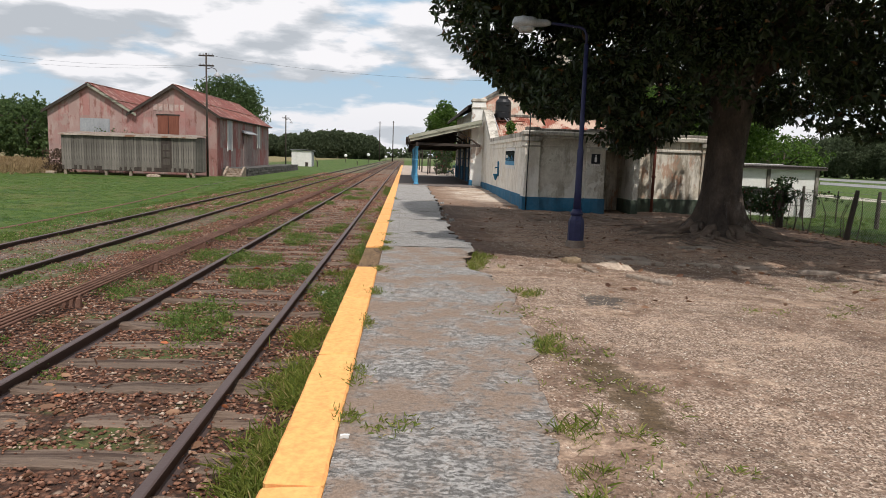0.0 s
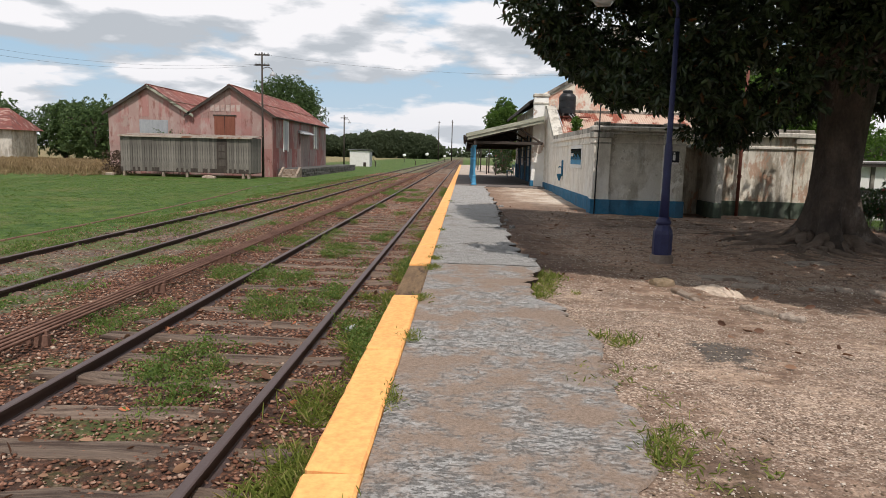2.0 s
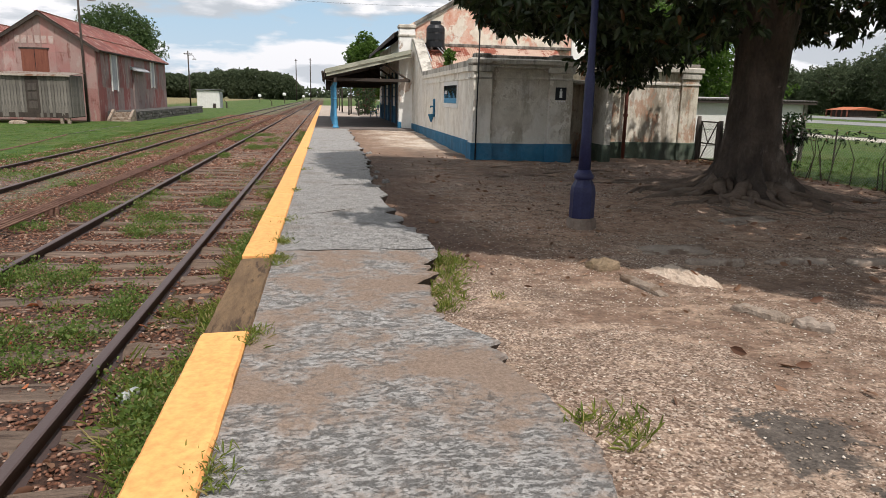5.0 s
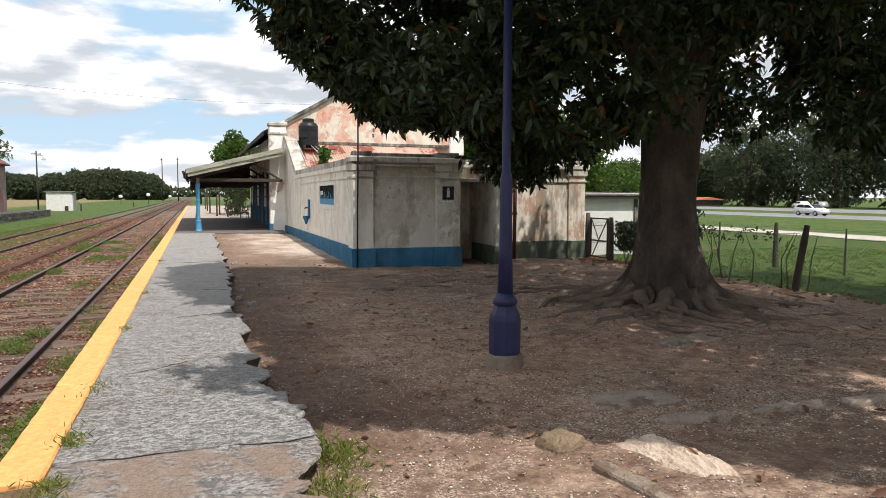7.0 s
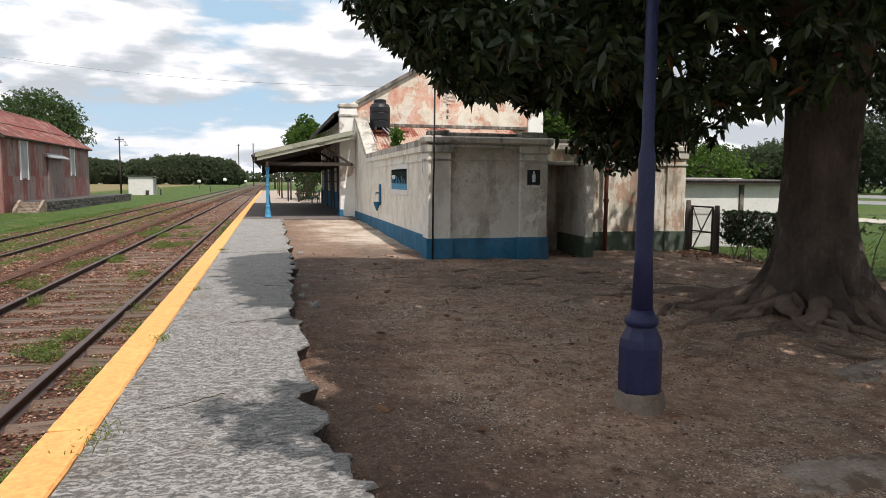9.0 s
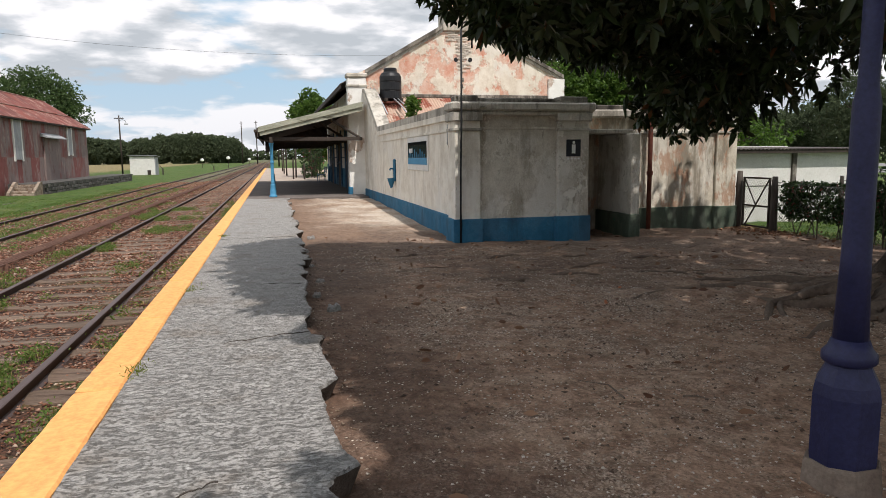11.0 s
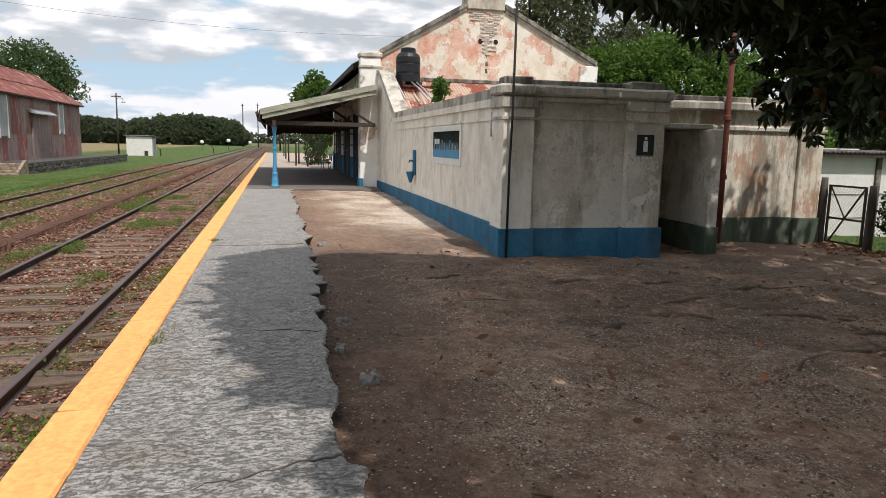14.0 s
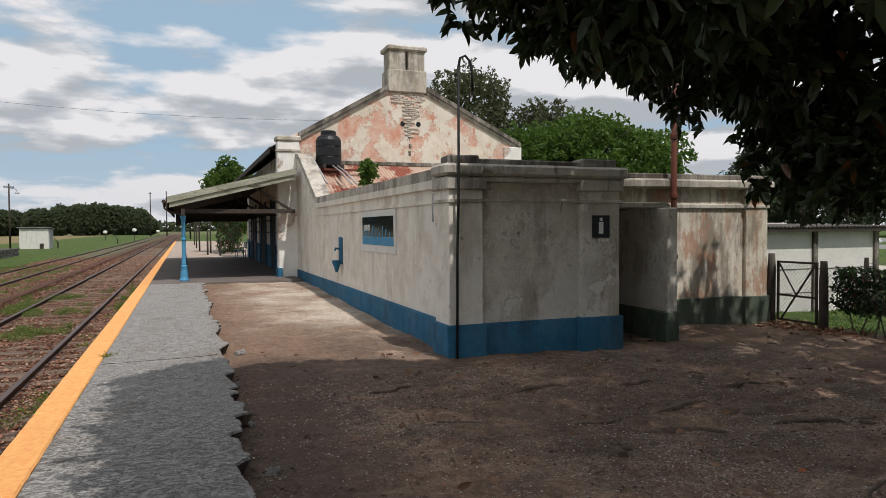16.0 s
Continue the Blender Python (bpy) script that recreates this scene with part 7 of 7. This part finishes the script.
tree("red_roof_tree", (-52.0, 104.0, -0.5), 7, 4.0, (4.0, 3.6, 3.3), 700, 6, 0.42, M_LEAF_MID, "dark green tree by the far house", 0.25, 31.0)
fh = thing("far_house", (-60.0, 88.0, -0.5), "far small house with a red tiled roof among trees", "house")
part("wall", boxed(-66.0, -54.2, 86.0, 91.0, -0.6, 3.3), M_STACK, fh)
part("door", boxed(-57.0, -56.0, 85.93, 86.02, -0.5, 1.7), M_DARK_WOOD, fh)
part("window", boxed(-60.0, -58.6, 85.93, 86.02, 0.6, 1.8), M_DARK_GLASS, fh)
bm = bmesh.new()
lo = [bm.verts.new(p) for p in ((-66.6, 85.4, 3.2), (-53.6, 85.4, 3.2), (-53.6, 91.6, 3.2), (-66.6, 91.6, 3.2))]
hi = [bm.verts.new(p) for p in ((-63.6, 88.5, 5.9), (-56.0, 88.5, 5.9))]
for q in ((lo[0], lo[1], hi[1], hi[0]), (lo[2], lo[3], hi[0], hi[1]), (lo[1], lo[2], hi[1]), (lo[3], lo[0], hi[0]), lo[::-1]):
    bm.faces.new(q)
part("roof", bm, M_ROOF_RED, fh)

# woods down the line
rng = np.random.default_rng(17)
wood = thing("far_wood", (-42.0, 330.0, -0.5), "dense dark green wood beyond the meadow", "wood", kind="stuff")
cs, ds = [], []
for i in range(66):
    x, y = -102 + 91 * i / 65 + rng.uniform(-1, 1), 318 + 14 * rng.random()
    h = 12.6 * (0.84 + 0.12 * math.sin(i * 0.16 - 6.4) + 0.03 * rng.random()) * (1 - 0.4 * max(0, (i - 61) / 4.5) ** 2)
    c, d = blob_points(520, (x + rng.uniform(-2, 2), y, h * (0.42 + 0.10 * rng.random())), (3.6, 4.0, h * 0.5), 0.85, 0.2, i * 1.3, rng)
    cs.append(c), ds.append(d)
v, f = whorls(np.concatenate(cs), np.concatenate(ds), 5, 0.72, 0.52, 1.1, rng)
part_np("leaves", v, f, M_LEAF_FAR, wood)
wood2 = thing("horizon_wood", (60.0, 700.0, -0.5), "low dark tree line on the horizon", "wood", kind="stuff")
cs, ds = [], []
for i in range(60):
    x, y = -420 + 16 * i, 760 + 20 * rng.random()
    c, d = blob_points(60, (x, y, 4.5), (11, 8, 5.5), 0.7, 0.35, i * 2.3, rng)
    cs.append(c), ds.append(d)
v, f = whorls(np.concatenate(cs), np.concatenate(ds), 4, 3.4, 2.2, 1.1, rng)
part_np("leaves", v, f, M_LEAF_FAR, wood2)

# trees over the road
for i in range(26):
    x, y = 118 + 6 * (i % 3), 245 - 7.6 * i
    h = float(np.interp(y, [50, 112, 135, 152, 240], [23, 22, 17, 11.5, 10])) + 1.5 * (i % 2)
    tree("roadside_tree", (x, y, -0.5), h, h * 0.48, (6.6, 6.8, h * 0.50), 2300, 6, 0.55, M_LEAF_FAR, "tall dark tree across the road", 0.42, 40.0 + i, "trees across the road")
for i in range(10):
    x, y = 70 + 4 * i, 150 + 9 * i
    tree("distant_tree", (x, y, -0.5), 9, 5.0, (6.5, 6, 4.6), 420, 6, 0.75, M_LEAF_MID, "rounded green tree in the distance", 0.3, 60.0 + i, "distant trees")

# ---- roads and cars ----
for name, x0, x1 in (("road_1", 58.0, 70.0), ("road_2", 82.0, 104.0)):
    ob = part(name, boxed(x0, x1, -400, 900, -0.60, -0.47), M_ASPHALT)
    tagged(ob, "pale worn asphalt road beyond the lawn", "road", kind="structure")


def car(x, y, paint, label, heading=90.0):
    ob = thing("car", (x, y, -0.47), label, "car", "cars on the road")
    m = Matrix.Translation((x, y, -0.47)) @ Matrix.Rotation(radians(heading), 4, "Z") @ Matrix.Scale(0.88, 4)

    def put(name, bm, mat, parent=ob, lab="", sm=False):
        bmesh.ops.transform(bm, matrix=m, verts=bm.verts)
        return part(name, bm, mat, parent, lab, sm)
    low = [(-2.05, 0.32), (2.05, 0.30), (2.08, 0.62), (1.95, 0.82), (1.05, 0.95), (0.35, 1.42), (-1.35, 1.46), (-1.95, 1.05), (-2.08, 0.72)]
    b = prism(bmesh.new(), low, "y", -0.84, 0.84)
    bmesh.ops.bevel(b, geom=b.edges[:], offset=0.06, segments=2, affect="EDGES")
    body = put("body", b, paint, ob, "", True)
    for s in (-1, 1):
        for pts in ([(0.88, 0.99), (0.30, 1.36), (-0.35, 1.38), (-0.35, 0.99)], [(-0.42, 0.99), (-0.42, 1.38), (-1.25, 1.38), (-1.62, 1.04)]):
            put("window", prism(bmesh.new(), pts, "y", s * 0.845, s * 0.852), M_DARK_GLASS, body)
        for wx in (-1.28, 1.28):
            w = put("wheel", tube(bmesh.new(), [(wx, s * 0.66, 0.31), (wx, s * 0.86, 0.31)], 0.31, 18), M_TYRE)
            put("rim", tube(bmesh.new(), [(wx, s * 0.84, 0.31), (wx, s * 0.875, 0.31)], 0.2, 14), M_STEEL, w)
        put("headlight", box(bmesh.new(), 1.96, 2.05, s * 0.5, s * 0.75, 0.62, 0.74, 0.01), M_STEEL, body)
        put("tail_light", box(bmesh.new(), -2.06, -1.98, s * 0.55, s * 0.78, 0.75, 0.9, 0.01), M_RED, body)
    put("windscreen", prism(bmesh.new(), [(0.98, 0.985), (0.38, 1.41), (0.43, 1.43), (1.05, 1.0)], "y", -0.68, 0.68), M_DARK_GLASS, body)
    return ob


car(65.5, 66.5, M_CAR_WHITE, "white hatchback car on the near road", -90)
car(104.5, 100.0, M_CAR_SILVER, "silver parked car across the road", 70)
car(105.5, 104.8, M_CAR_WHITE, "white parked car across the road", 70)
kio = thing("orange_kiosk", (104.0, 128.0, -0.5), "low orange-roofed roadside stall across the road", "stall")
part("wall", boxed(101.0, 107.0, 127.0, 132.0, -0.6, 0.9), M_DARK_WOOD, kio)
part("roof", prism(bmesh.new(), [(100.0, 0.9), (108.0, 0.9), (104.0, 1.5)], "y", 126.4, 132.6), M_ORANGE, kio)
for k in range(5):
    part("post", boxed(100.0, 100.2, 126.6 + k * 1.4, 126.8 + k * 1.4, -0.6, 0.9), M_BROWN_DOOR, kio)
sg = thing("road_sign", (108.0, 88.0, -0.5), "red road sign with a white bar across the road", "sign")
part("post", tube(bmesh.new(), [(108, 88, -0.6), (108, 88, 1.3)], 0.08, 6), M_STEEL, sg)
part("board", boxed(107.9, 108.0, 87.2, 88.8, 1.2, 2.4), M_RED, sg)
part("bar", boxed(107.86, 107.9, 87.4, 88.6, 1.7, 1.9), M_SIGN_WHITE, sg)
tyre_b = bmesh.new()
tyre_me = bpy.data.meshes.new("tyre")
tube(tyre_b, [(0, 0.5 * math.cos(2 * math.pi * k / 20), 0.42 * math.sin(2 * math.pi * k / 20)) for k in range(21)], 0.14, 6)
tyre_b.to_mesh(tyre_me)
tyre_b.free()
tyre_me.materials.append(M_SIGN_WHITE)
for k in range(22):
    ob = new("painted_tyre", tyre_me)
    ob.location = (106.5, 60.0 + k * 1.35, -0.2)
    tagged(ob, "white painted half-sunk tyre along the road", "tyre", "tyres along the road")

# ---- small growth, stones and litter ----
def tufts(name, spots, blade, per, material, label, seed, lean=0.5, wide=0.09, rise=0.0, spread=1.0):
    g = np.random.default_rng(seed)
    spots = np.array(spots)
    n = len(spots)
    c = np.repeat(spots, per, 0)
    s = g.normal(0, 0.5, (n * per, 2)) * np.repeat(g.uniform(0.05, 0.15, n) * spread, per)[:, None]
    c = c + np.concatenate([s, rise * g.random((n * per, 1)) ** 1.5], 1)
    w = np.stack([g.normal(0, lean, n * per), g.normal(0, lean, n * per), np.ones(n * per)], -1)
    ln = blade * g.uniform(0.45, 1.25, n * per)
    v, f = leaf_mesh(c, w, ln, ln * wide, 0.2, 0.2, g)
    return tagged(part_np(name, v, f, material), label, "grass", kind="stuff")


g = np.random.default_rng(8)


def put_down(xs, ys, lift=0.0):
    return np.stack([xs, ys, lie(xs, ys) + lift], -1)


# beside the kerb on the track side
ys = np.concatenate([g.uniform(2.6, 7.5, 900), g.uniform(3.0, 14.5, 1500), g.uniform(13.5, 45.0, 800)])
xs = -0.09 - np.abs(g.normal(0, 0.24, len(ys)))
clump = np.array([noise.noise((x * 2.2, y * 0.9, 1)) + 0.35 * noise.noise((x * 5, y * 4, 6)) for x, y in zip(xs, ys)])
sel = (clump > 0.09) & ((ys < 14) | (clump > 0.18)) & (xs > -0.72)
tufts("kerb_grass", put_down(xs[sel], ys[sel]), 0.15, 11, M_GRASS, "green grass along the platform edge", 3, 0.8, 0.055, 0.0, 1.5)
sel = (clump > 0.30) & (xs > -0.74) & (ys > 9)
tufts("kerb_weeds", put_down(xs[sel], ys[sel]), 0.04, 40, M_WEED, "leafy weeds along the platform edge", 23, 0.9, 0.42, 0.15, 1.3)
# weeds between the rails
xs, ys = g.uniform(-3.1, -0.95, 3800), g.uniform(4.0, 42.0, 3800)
clump = np.array([noise.noise((x * 0.9, y * 0.55, 7)) + 0.5 * noise.noise((x * 2.4, y * 2.4, 3)) for x, y in zip(xs, ys)])
sel = clump > 0.27
sel |= (np.hypot((xs + 1.5) / 0.65, (ys - 12.6) / 1.9) < 0.9) & (clump > -0.35)
sel |= (np.hypot((xs + 1.7) / 0.35, (ys - 16.6) / 0.8) < 1)
tufts("track_weeds", put_down(xs[sel], ys[sel]), 0.038, 52, M_WEED, "low leafy weeds between the rails", 4, 0.9, 0.42, 0.12, 1.4)
tufts("track_grass", put_down(xs[sel][::3], ys[sel][::3]), 0.13, 14, M_GRASS, "thin grass among the weeds between the rails", 24, 0.45, 0.05)
xs, ys = g.uniform(-8.6, -2.9, 6200), 7.0 + 55.0 * g.random(6200) ** 1.2
clump = np.array([noise.noise((x * 0.7, y * 0.5, 17)) + 0.5 * noise.noise((x * 2.0, y * 2.0, 13)) for x, y in zip(xs, ys)])
clump += np.where(np.abs(xs + 7.9) < 0.9, 0.35, 0) + np.where(np.abs(xs + 6.1) < 0.7, 0.12, 0)
clump += np.where((xs < -4.4) & (xs > -7.6), 0.14, 0) - np.where((xs > -4.2), 0.12, 0)
sel = (clump > 0.22) & (np.abs(xs + 5.27) > 0.2) & (np.abs(xs + 6.945) > 0.2)
tufts("siding_weeds", put_down(xs[sel], ys[sel]), 0.06, 22, M_WEED, "weeds and grass along the second track", 5, 0.8, 0.28, 0.06, 1.2)
# lawn tufts
xs, ys = g.uniform(-26, -8.2, 15000), 12 + 42 * g.random(15000) ** 1.2
tufts("lawn_grass", put_down(xs, ys), 0.06, 9, M_LAWN, "mown grass tufts on the lawn", 6, 0.6, 0.1)
xs, ys = g.uniform(12.7, 26, 3600), g.uniform(10, 30, 3600)
tufts("lawn_grass", put_down(xs, ys), 0.10, 9, M_LAWN, "green grass tufts past the fence", 7, 0.6, 0.1)
# tall dry grass on the far field
xs, ys = g.uniform(-66, -25.5, 9000), 51.5 + 33 * g.random(9000) ** 1.15
sel = np.array([noise.noise((x * 0.25, y * 0.25, 5)) for x, y in zip(xs, ys)]) > -0.25
tufts("field_grass", put_down(xs[sel], ys[sel]), 0.72, 9, M_DRY, "tall dry tan grass on the far field", 16, 0.3, 0.10)
xs, ys = g.uniform(-48, -24.5, 900), 52.5 - 5.5 * g.random(900) ** 2
tufts("field_grass", put_down(xs, ys), 0.4, 7, M_DRY, "thin dry grass at the field's edge", 17, 0.4, 0.08)
# in the joint between kerb and paving, and at the broken side
joint = np.concatenate([g.normal(c, 0.10, k) for c, k in ((6.15, 9), (7.6, 7), (9.0, 9), (10.6, 10), (12.6, 14), (13.4, 16), (5.3, 8), (14.6, 6), (17.3, 5), (20.4, 4), (26.0, 6))])
spots = np.stack([np.full(len(joint), 0.262) + g.normal(0, 0.014, len(joint)), joint, np.full(len(joint), -0.01)], -1)
tufts("joint_grass", spots, 0.07, 17, M_GRASS, "grass growing in the paving joint", 8, 0.8, 0.1)
brk = np.concatenate([g.normal(c, 0.13, k) for c, k in ((5.2, 8), (7.0, 16), (9.2, 10), (11.5, 9), (11.9, 12), (12.4, 16), (13.05, 26), (4.5, 6))])
spots = put_down(np.array([edge_x(y) for y in brk]) + np.abs(g.normal(0.07, 0.14, len(brk))), brk)
tufts("edge_grass", spots, 0.10, 20, M_GRASS, "green tufts at the broken paving edge", 9, 0.7)
spots = np.array([(0.55 + 0.12 * a, 5.2 + 0.1 * b, -0.005) for a, b in g.normal(0, 0.6, (10, 2))])
tufts("crack_grass", spots, 0.05, 10, M_GRASS, "small grass in a paving crack", 10, 1.0, 0.2)
xs = np.concatenate([g.normal(1.85, 0.22, 46), g.normal(2.0, 0.25, 10), g.normal(4.6, 0.3, 8), g.normal(5.9, 0.4, 9), g.normal(6.5, 0.5, 12), g.normal(2.2, 0.2, 8)])
ys = np.concatenate([g.uniform(3.6, 8.6, 46), g.normal(6.2, 0.4, 10), g.normal(8.6, 0.2, 8), g.normal(9.0, 0.3, 9), g.normal(10.6, 0.2, 12), g.normal(4.9, 0.3, 8)])
tufts("dirt_grass", put_down(xs, ys), 0.06, 12, M_GRASS, "sparse low grass on the earth", 11, 1.0, 0.15)

# flat stones and broken kerb in the earth
M_SUNK = plain("dusty_slab", (0.23, 0.18, 0.14), (0.34, 0.285, 0.235), 5, 0.95, 0.012, spots=(0.16, 0.11, 0.08), spot_at=0.58)
M_LUMP = plain("broken_concrete", (0.40, 0.31, 0.235), (0.60, 0.49, 0.39), 6, 0.95, 0.012, stretch=(1.5, 0.6, 1), spots=(0.27, 0.18, 0.12), spot_at=0.6)
M_MOSSY = plain("mossy_stone", (0.17, 0.125, 0.075), (0.26, 0.19, 0.125), 6, 0.95, 0.015)


def rock(x, y, sx, sy, sz, turn, seed, label, group="stones in the earth", mat=None, lift=0.1):
    b, k, rings = bmesh.new(), 30, []
    for ring, (rr, zz) in enumerate(((1.0, -1.0), (1.02, 0.1), (0.94, 0.75), (0.66, 1.0), (0.30, 1.05))):
        row = []
        for q in range(k):
            a = 2 * math.pi * q / k
            ca, sa = math.cos(a), math.sin(a)
            edge = (abs(ca) ** 7 + abs(sa) ** 7) ** (-1 / 7) * (1 + 0.24 * noise.noise((ca * 1.6 + seed, sa * 1.6, seed)) + 0.14 * noise.noise((ca * 5, sa * 5 + seed, 2)))
            px_, py_ = sx * rr * edge * ca, sy * rr * edge * sa
            up = zz + (0.7 * noise.noise((px_ * 16, py_ * 6 + seed, 1)) + 0.4 * noise.noise((px_ * 30, py_ * 30, seed)) if ring > 1 else 0)
            row.append(b.verts.new((px_, py_, sz * up)))
        rings.append(row)
    for lo_, hi_ in zip(rings, rings[1:]):
        for q in range(k):
            b.faces.new((lo_[q], lo_[(q + 1) % k], hi_[(q + 1) % k], hi_[q]))
    b.faces.new(rings[0][::-1]), b.faces.new(rings[-1])
    bmesh.ops.transform(b, matrix=Matrix.Translation((x, y, ground_z(x, y) + sz * lift)) @ Matrix.Rotation(turn, 4, "Z") @ Matrix.Rotation(0.06, 4, "X"), verts=b.verts)
    return tagged(part("stone_slab", b, mat or M_ROCK), label, "stone", group)


bm, rows = bmesh.new(), []
for i in range(41):
    v = -1 + i / 20
    row = []
    for k in range(25):
        u = -1 + k / 12
        wide = 0.17 * (1 + 0.22 * noise.noise((v * 2.1, 4.0, 1)) + 0.10 * noise.noise((v * 7, 2.0, 3 if u > 0 else 6)))
        lift = (1 - abs(u) ** 5) * (1 - abs(v) ** 7)
        groove = 0.030 * abs(noise.noise((u * 3.4 + 0.5 * v, v * 0.7, 8))) + 0.018 * abs(noise.noise((u * 9, v * 2.2, 3))) + 0.010 * noise.noise((u * 14, v * 16, 5))
        row.append(bm.verts.new((3.97 + u * wide - 0.08 * v, 12.24 + v * 0.40 + 0.03 * noise.noise((u * 4, v * 4, 2)), ground_z(3.97, 12.24) - 0.03 + lift * (0.085 + 0.035 * u + 0.02 * noise.noise((v * 3, u, 1)) - 1.5 * groove + 0.03))))
    rows.append(row)
for a, b in zip(rows, rows[1:]):
    for k in range(24):
        bm.faces.new((a[k], a[k + 1], b[k + 1], b[k]))
bm.faces.new([r_[0] for r_ in rows] + rows[-1][1:] + [r_[-1] for r_ in rows[-2::-1]] + rows[0][-2:0:-1])
tagged(part("stone_slab", bm, M_LUMP), "broken ridged pale concrete lump lying on the earth", "stone", "stones in the earth")
rock(3.48, 12.0, 0.06, 0.29, 0.028, 0.25, 2.0, "thin pale slab sunk in the earth", lift=0.3)
rock(4.6, 13.56, 0.42, 0.19, 0.022, 0.08, 3.0, "flat grey slab sunk in the earth", mat=M_SUNK, lift=0.3)
rock(3.37, 12.68, 0.13, 0.12, 0.06, 0.4, 4.0, "mossy brown stone in the earth", mat=M_MOSSY, lift=0.5)
for k, (x, y, half, turn) in enumerate(((4.72, 12.92, 0.30, -0.15), (5.70, 12.92, 0.34, -0.05), (6.6, 12.9, 0.3, 0.05), (3.98, 11.05, 0.20, -0.95), (4.2, 10.72, 0.13, -0.8), (7.6, 12.6, 0.33, -0.1), (8.5, 12.4, 0.3, 0.0))):
    rock(x, y, half, 0.06, 0.035, turn, 5.0 + k, "old kerb stone sunk in the earth", mat=M_SUNK if k != 3 else None, lift=0.4)
rock(6.7, 15.4, 0.45, 0.16, 0.02, 0.3, 21.0, "flat grey slab sunk in the earth", mat=M_SUNK, lift=0.3)
for k, (x, y, s) in enumerate(((1.84, 19.57, 0.058), (1.80, 21.3, 0.05), (1.72, 24.3, 0.05), (1.95, 26.4, 0.06), (1.70, 20.4, 0.04), (1.74, 22.6, 0.045))):
    rock(x, y, s * 1.2, s, s * 0.85, k * 1.1, 30.0 + k, "grey chunk broken from the paving", "broken paving chunks", M_NEW)
# twigs, dead leaves
g = np.random.default_rng(19)
n = 420
xs = np.concatenate([g.uniform(2.0, 12.0, n), g.normal(12.5, 0.35, 260), g.uniform(-3.0, -0.1, 330), g.normal(12.2, 0.35, 420)])
ys = np.concatenate([g.uniform(8.5, 26.5, n), g.uniform(15.5, 26.8, 260), g.uniform(4.5, 14.0, 330), g.uniform(24.9, 27.0, 420)])
c = put_down(xs, ys, 0.02)
w = np.stack([g.normal(size=len(xs)), g.normal(size=len(xs)), g.normal(0.1, 0.15, len(xs))], -1)
ln = g.uniform(0.05, 0.13, len(xs))
v, f = leaf_mesh(c, w, ln, ln * 0.42, 0.2, 0.0, g)
tagged(part_np("leaf_litter", v, f, M_LITTER), "fallen brown leaves on the earth", "leaf litter", kind="stuff")
tw = []
for k in range(34):
    x, y, a, l = g.uniform(3.0, 11.5), g.uniform(13.5, 25.0), g.uniform(0, 6.3), g.uniform(0.12, 0.5)
    z = ground_z(x, y) + 0.02
    tw.append(((x, y, z), (x + l * 0.5 * math.cos(a), y + l * 0.5 * math.sin(a), z + 0.02), (x + l * math.cos(a + 0.3), y + l * math.sin(a + 0.3), z)))
bm = bmesh.new()
for p in tw:
    tube(bm, p, [0.008, 0.006, 0.003], 5)
tagged(part("fallen_twigs", bm, M_ROOT), "dead twigs and thin roots on the earth", "twigs", kind="stuff")

bottle = thing("plastic_bottle", (-0.49, 10.63, -0.40), "crushed clear plastic bottle in the grass", "bottle")
part("body", worn(tube(bmesh.new(), [(-0.53, 10.56, -0.375), (-0.51, 10.6, -0.37), (-0.47, 10.68, -0.37), (-0.45, 10.72, -0.37), (-0.44, 10.745, -0.37)], [0.028, 0.034, 0.032, 0.026, 0.011], 10), 14, 0.016), glassy("clear_plastic", (0.82, 0.86, 0.84)), bottle, smooth=True)
cap = thing("cigarette_pack", (0.30, 5.2, 0.0), "small crumpled white paper scrap", "paper")
part("paper", worn(boxed(0.25, 0.30, 5.0, 5.035, -0.004, 0.012), 20, 0.012, 1), M_SIGN_WHITE, cap)
sh = thing("parapet_shrub", (5.05, 31.0, 2.5), "small green shrub growing from the parapet", "shrub")
p, d = blob_points(70, (5.05, 31.0, 2.85), (0.22, 0.3, 0.42), 0.3, 0.5, 2.0)
v, f = whorls(p, d, 6, 0.11, 0.05, 1.0)
part_np("leaves", v, f, M_LEAF_BRIGHT, sh)
part("stem", tube(bmesh.new(), [(5.05, 31.0, 2.45), (5.04, 31.02, 2.8), (5.08, 30.97, 3.2)], [0.02, 0.014, 0.006], 6), M_BARK, sh)
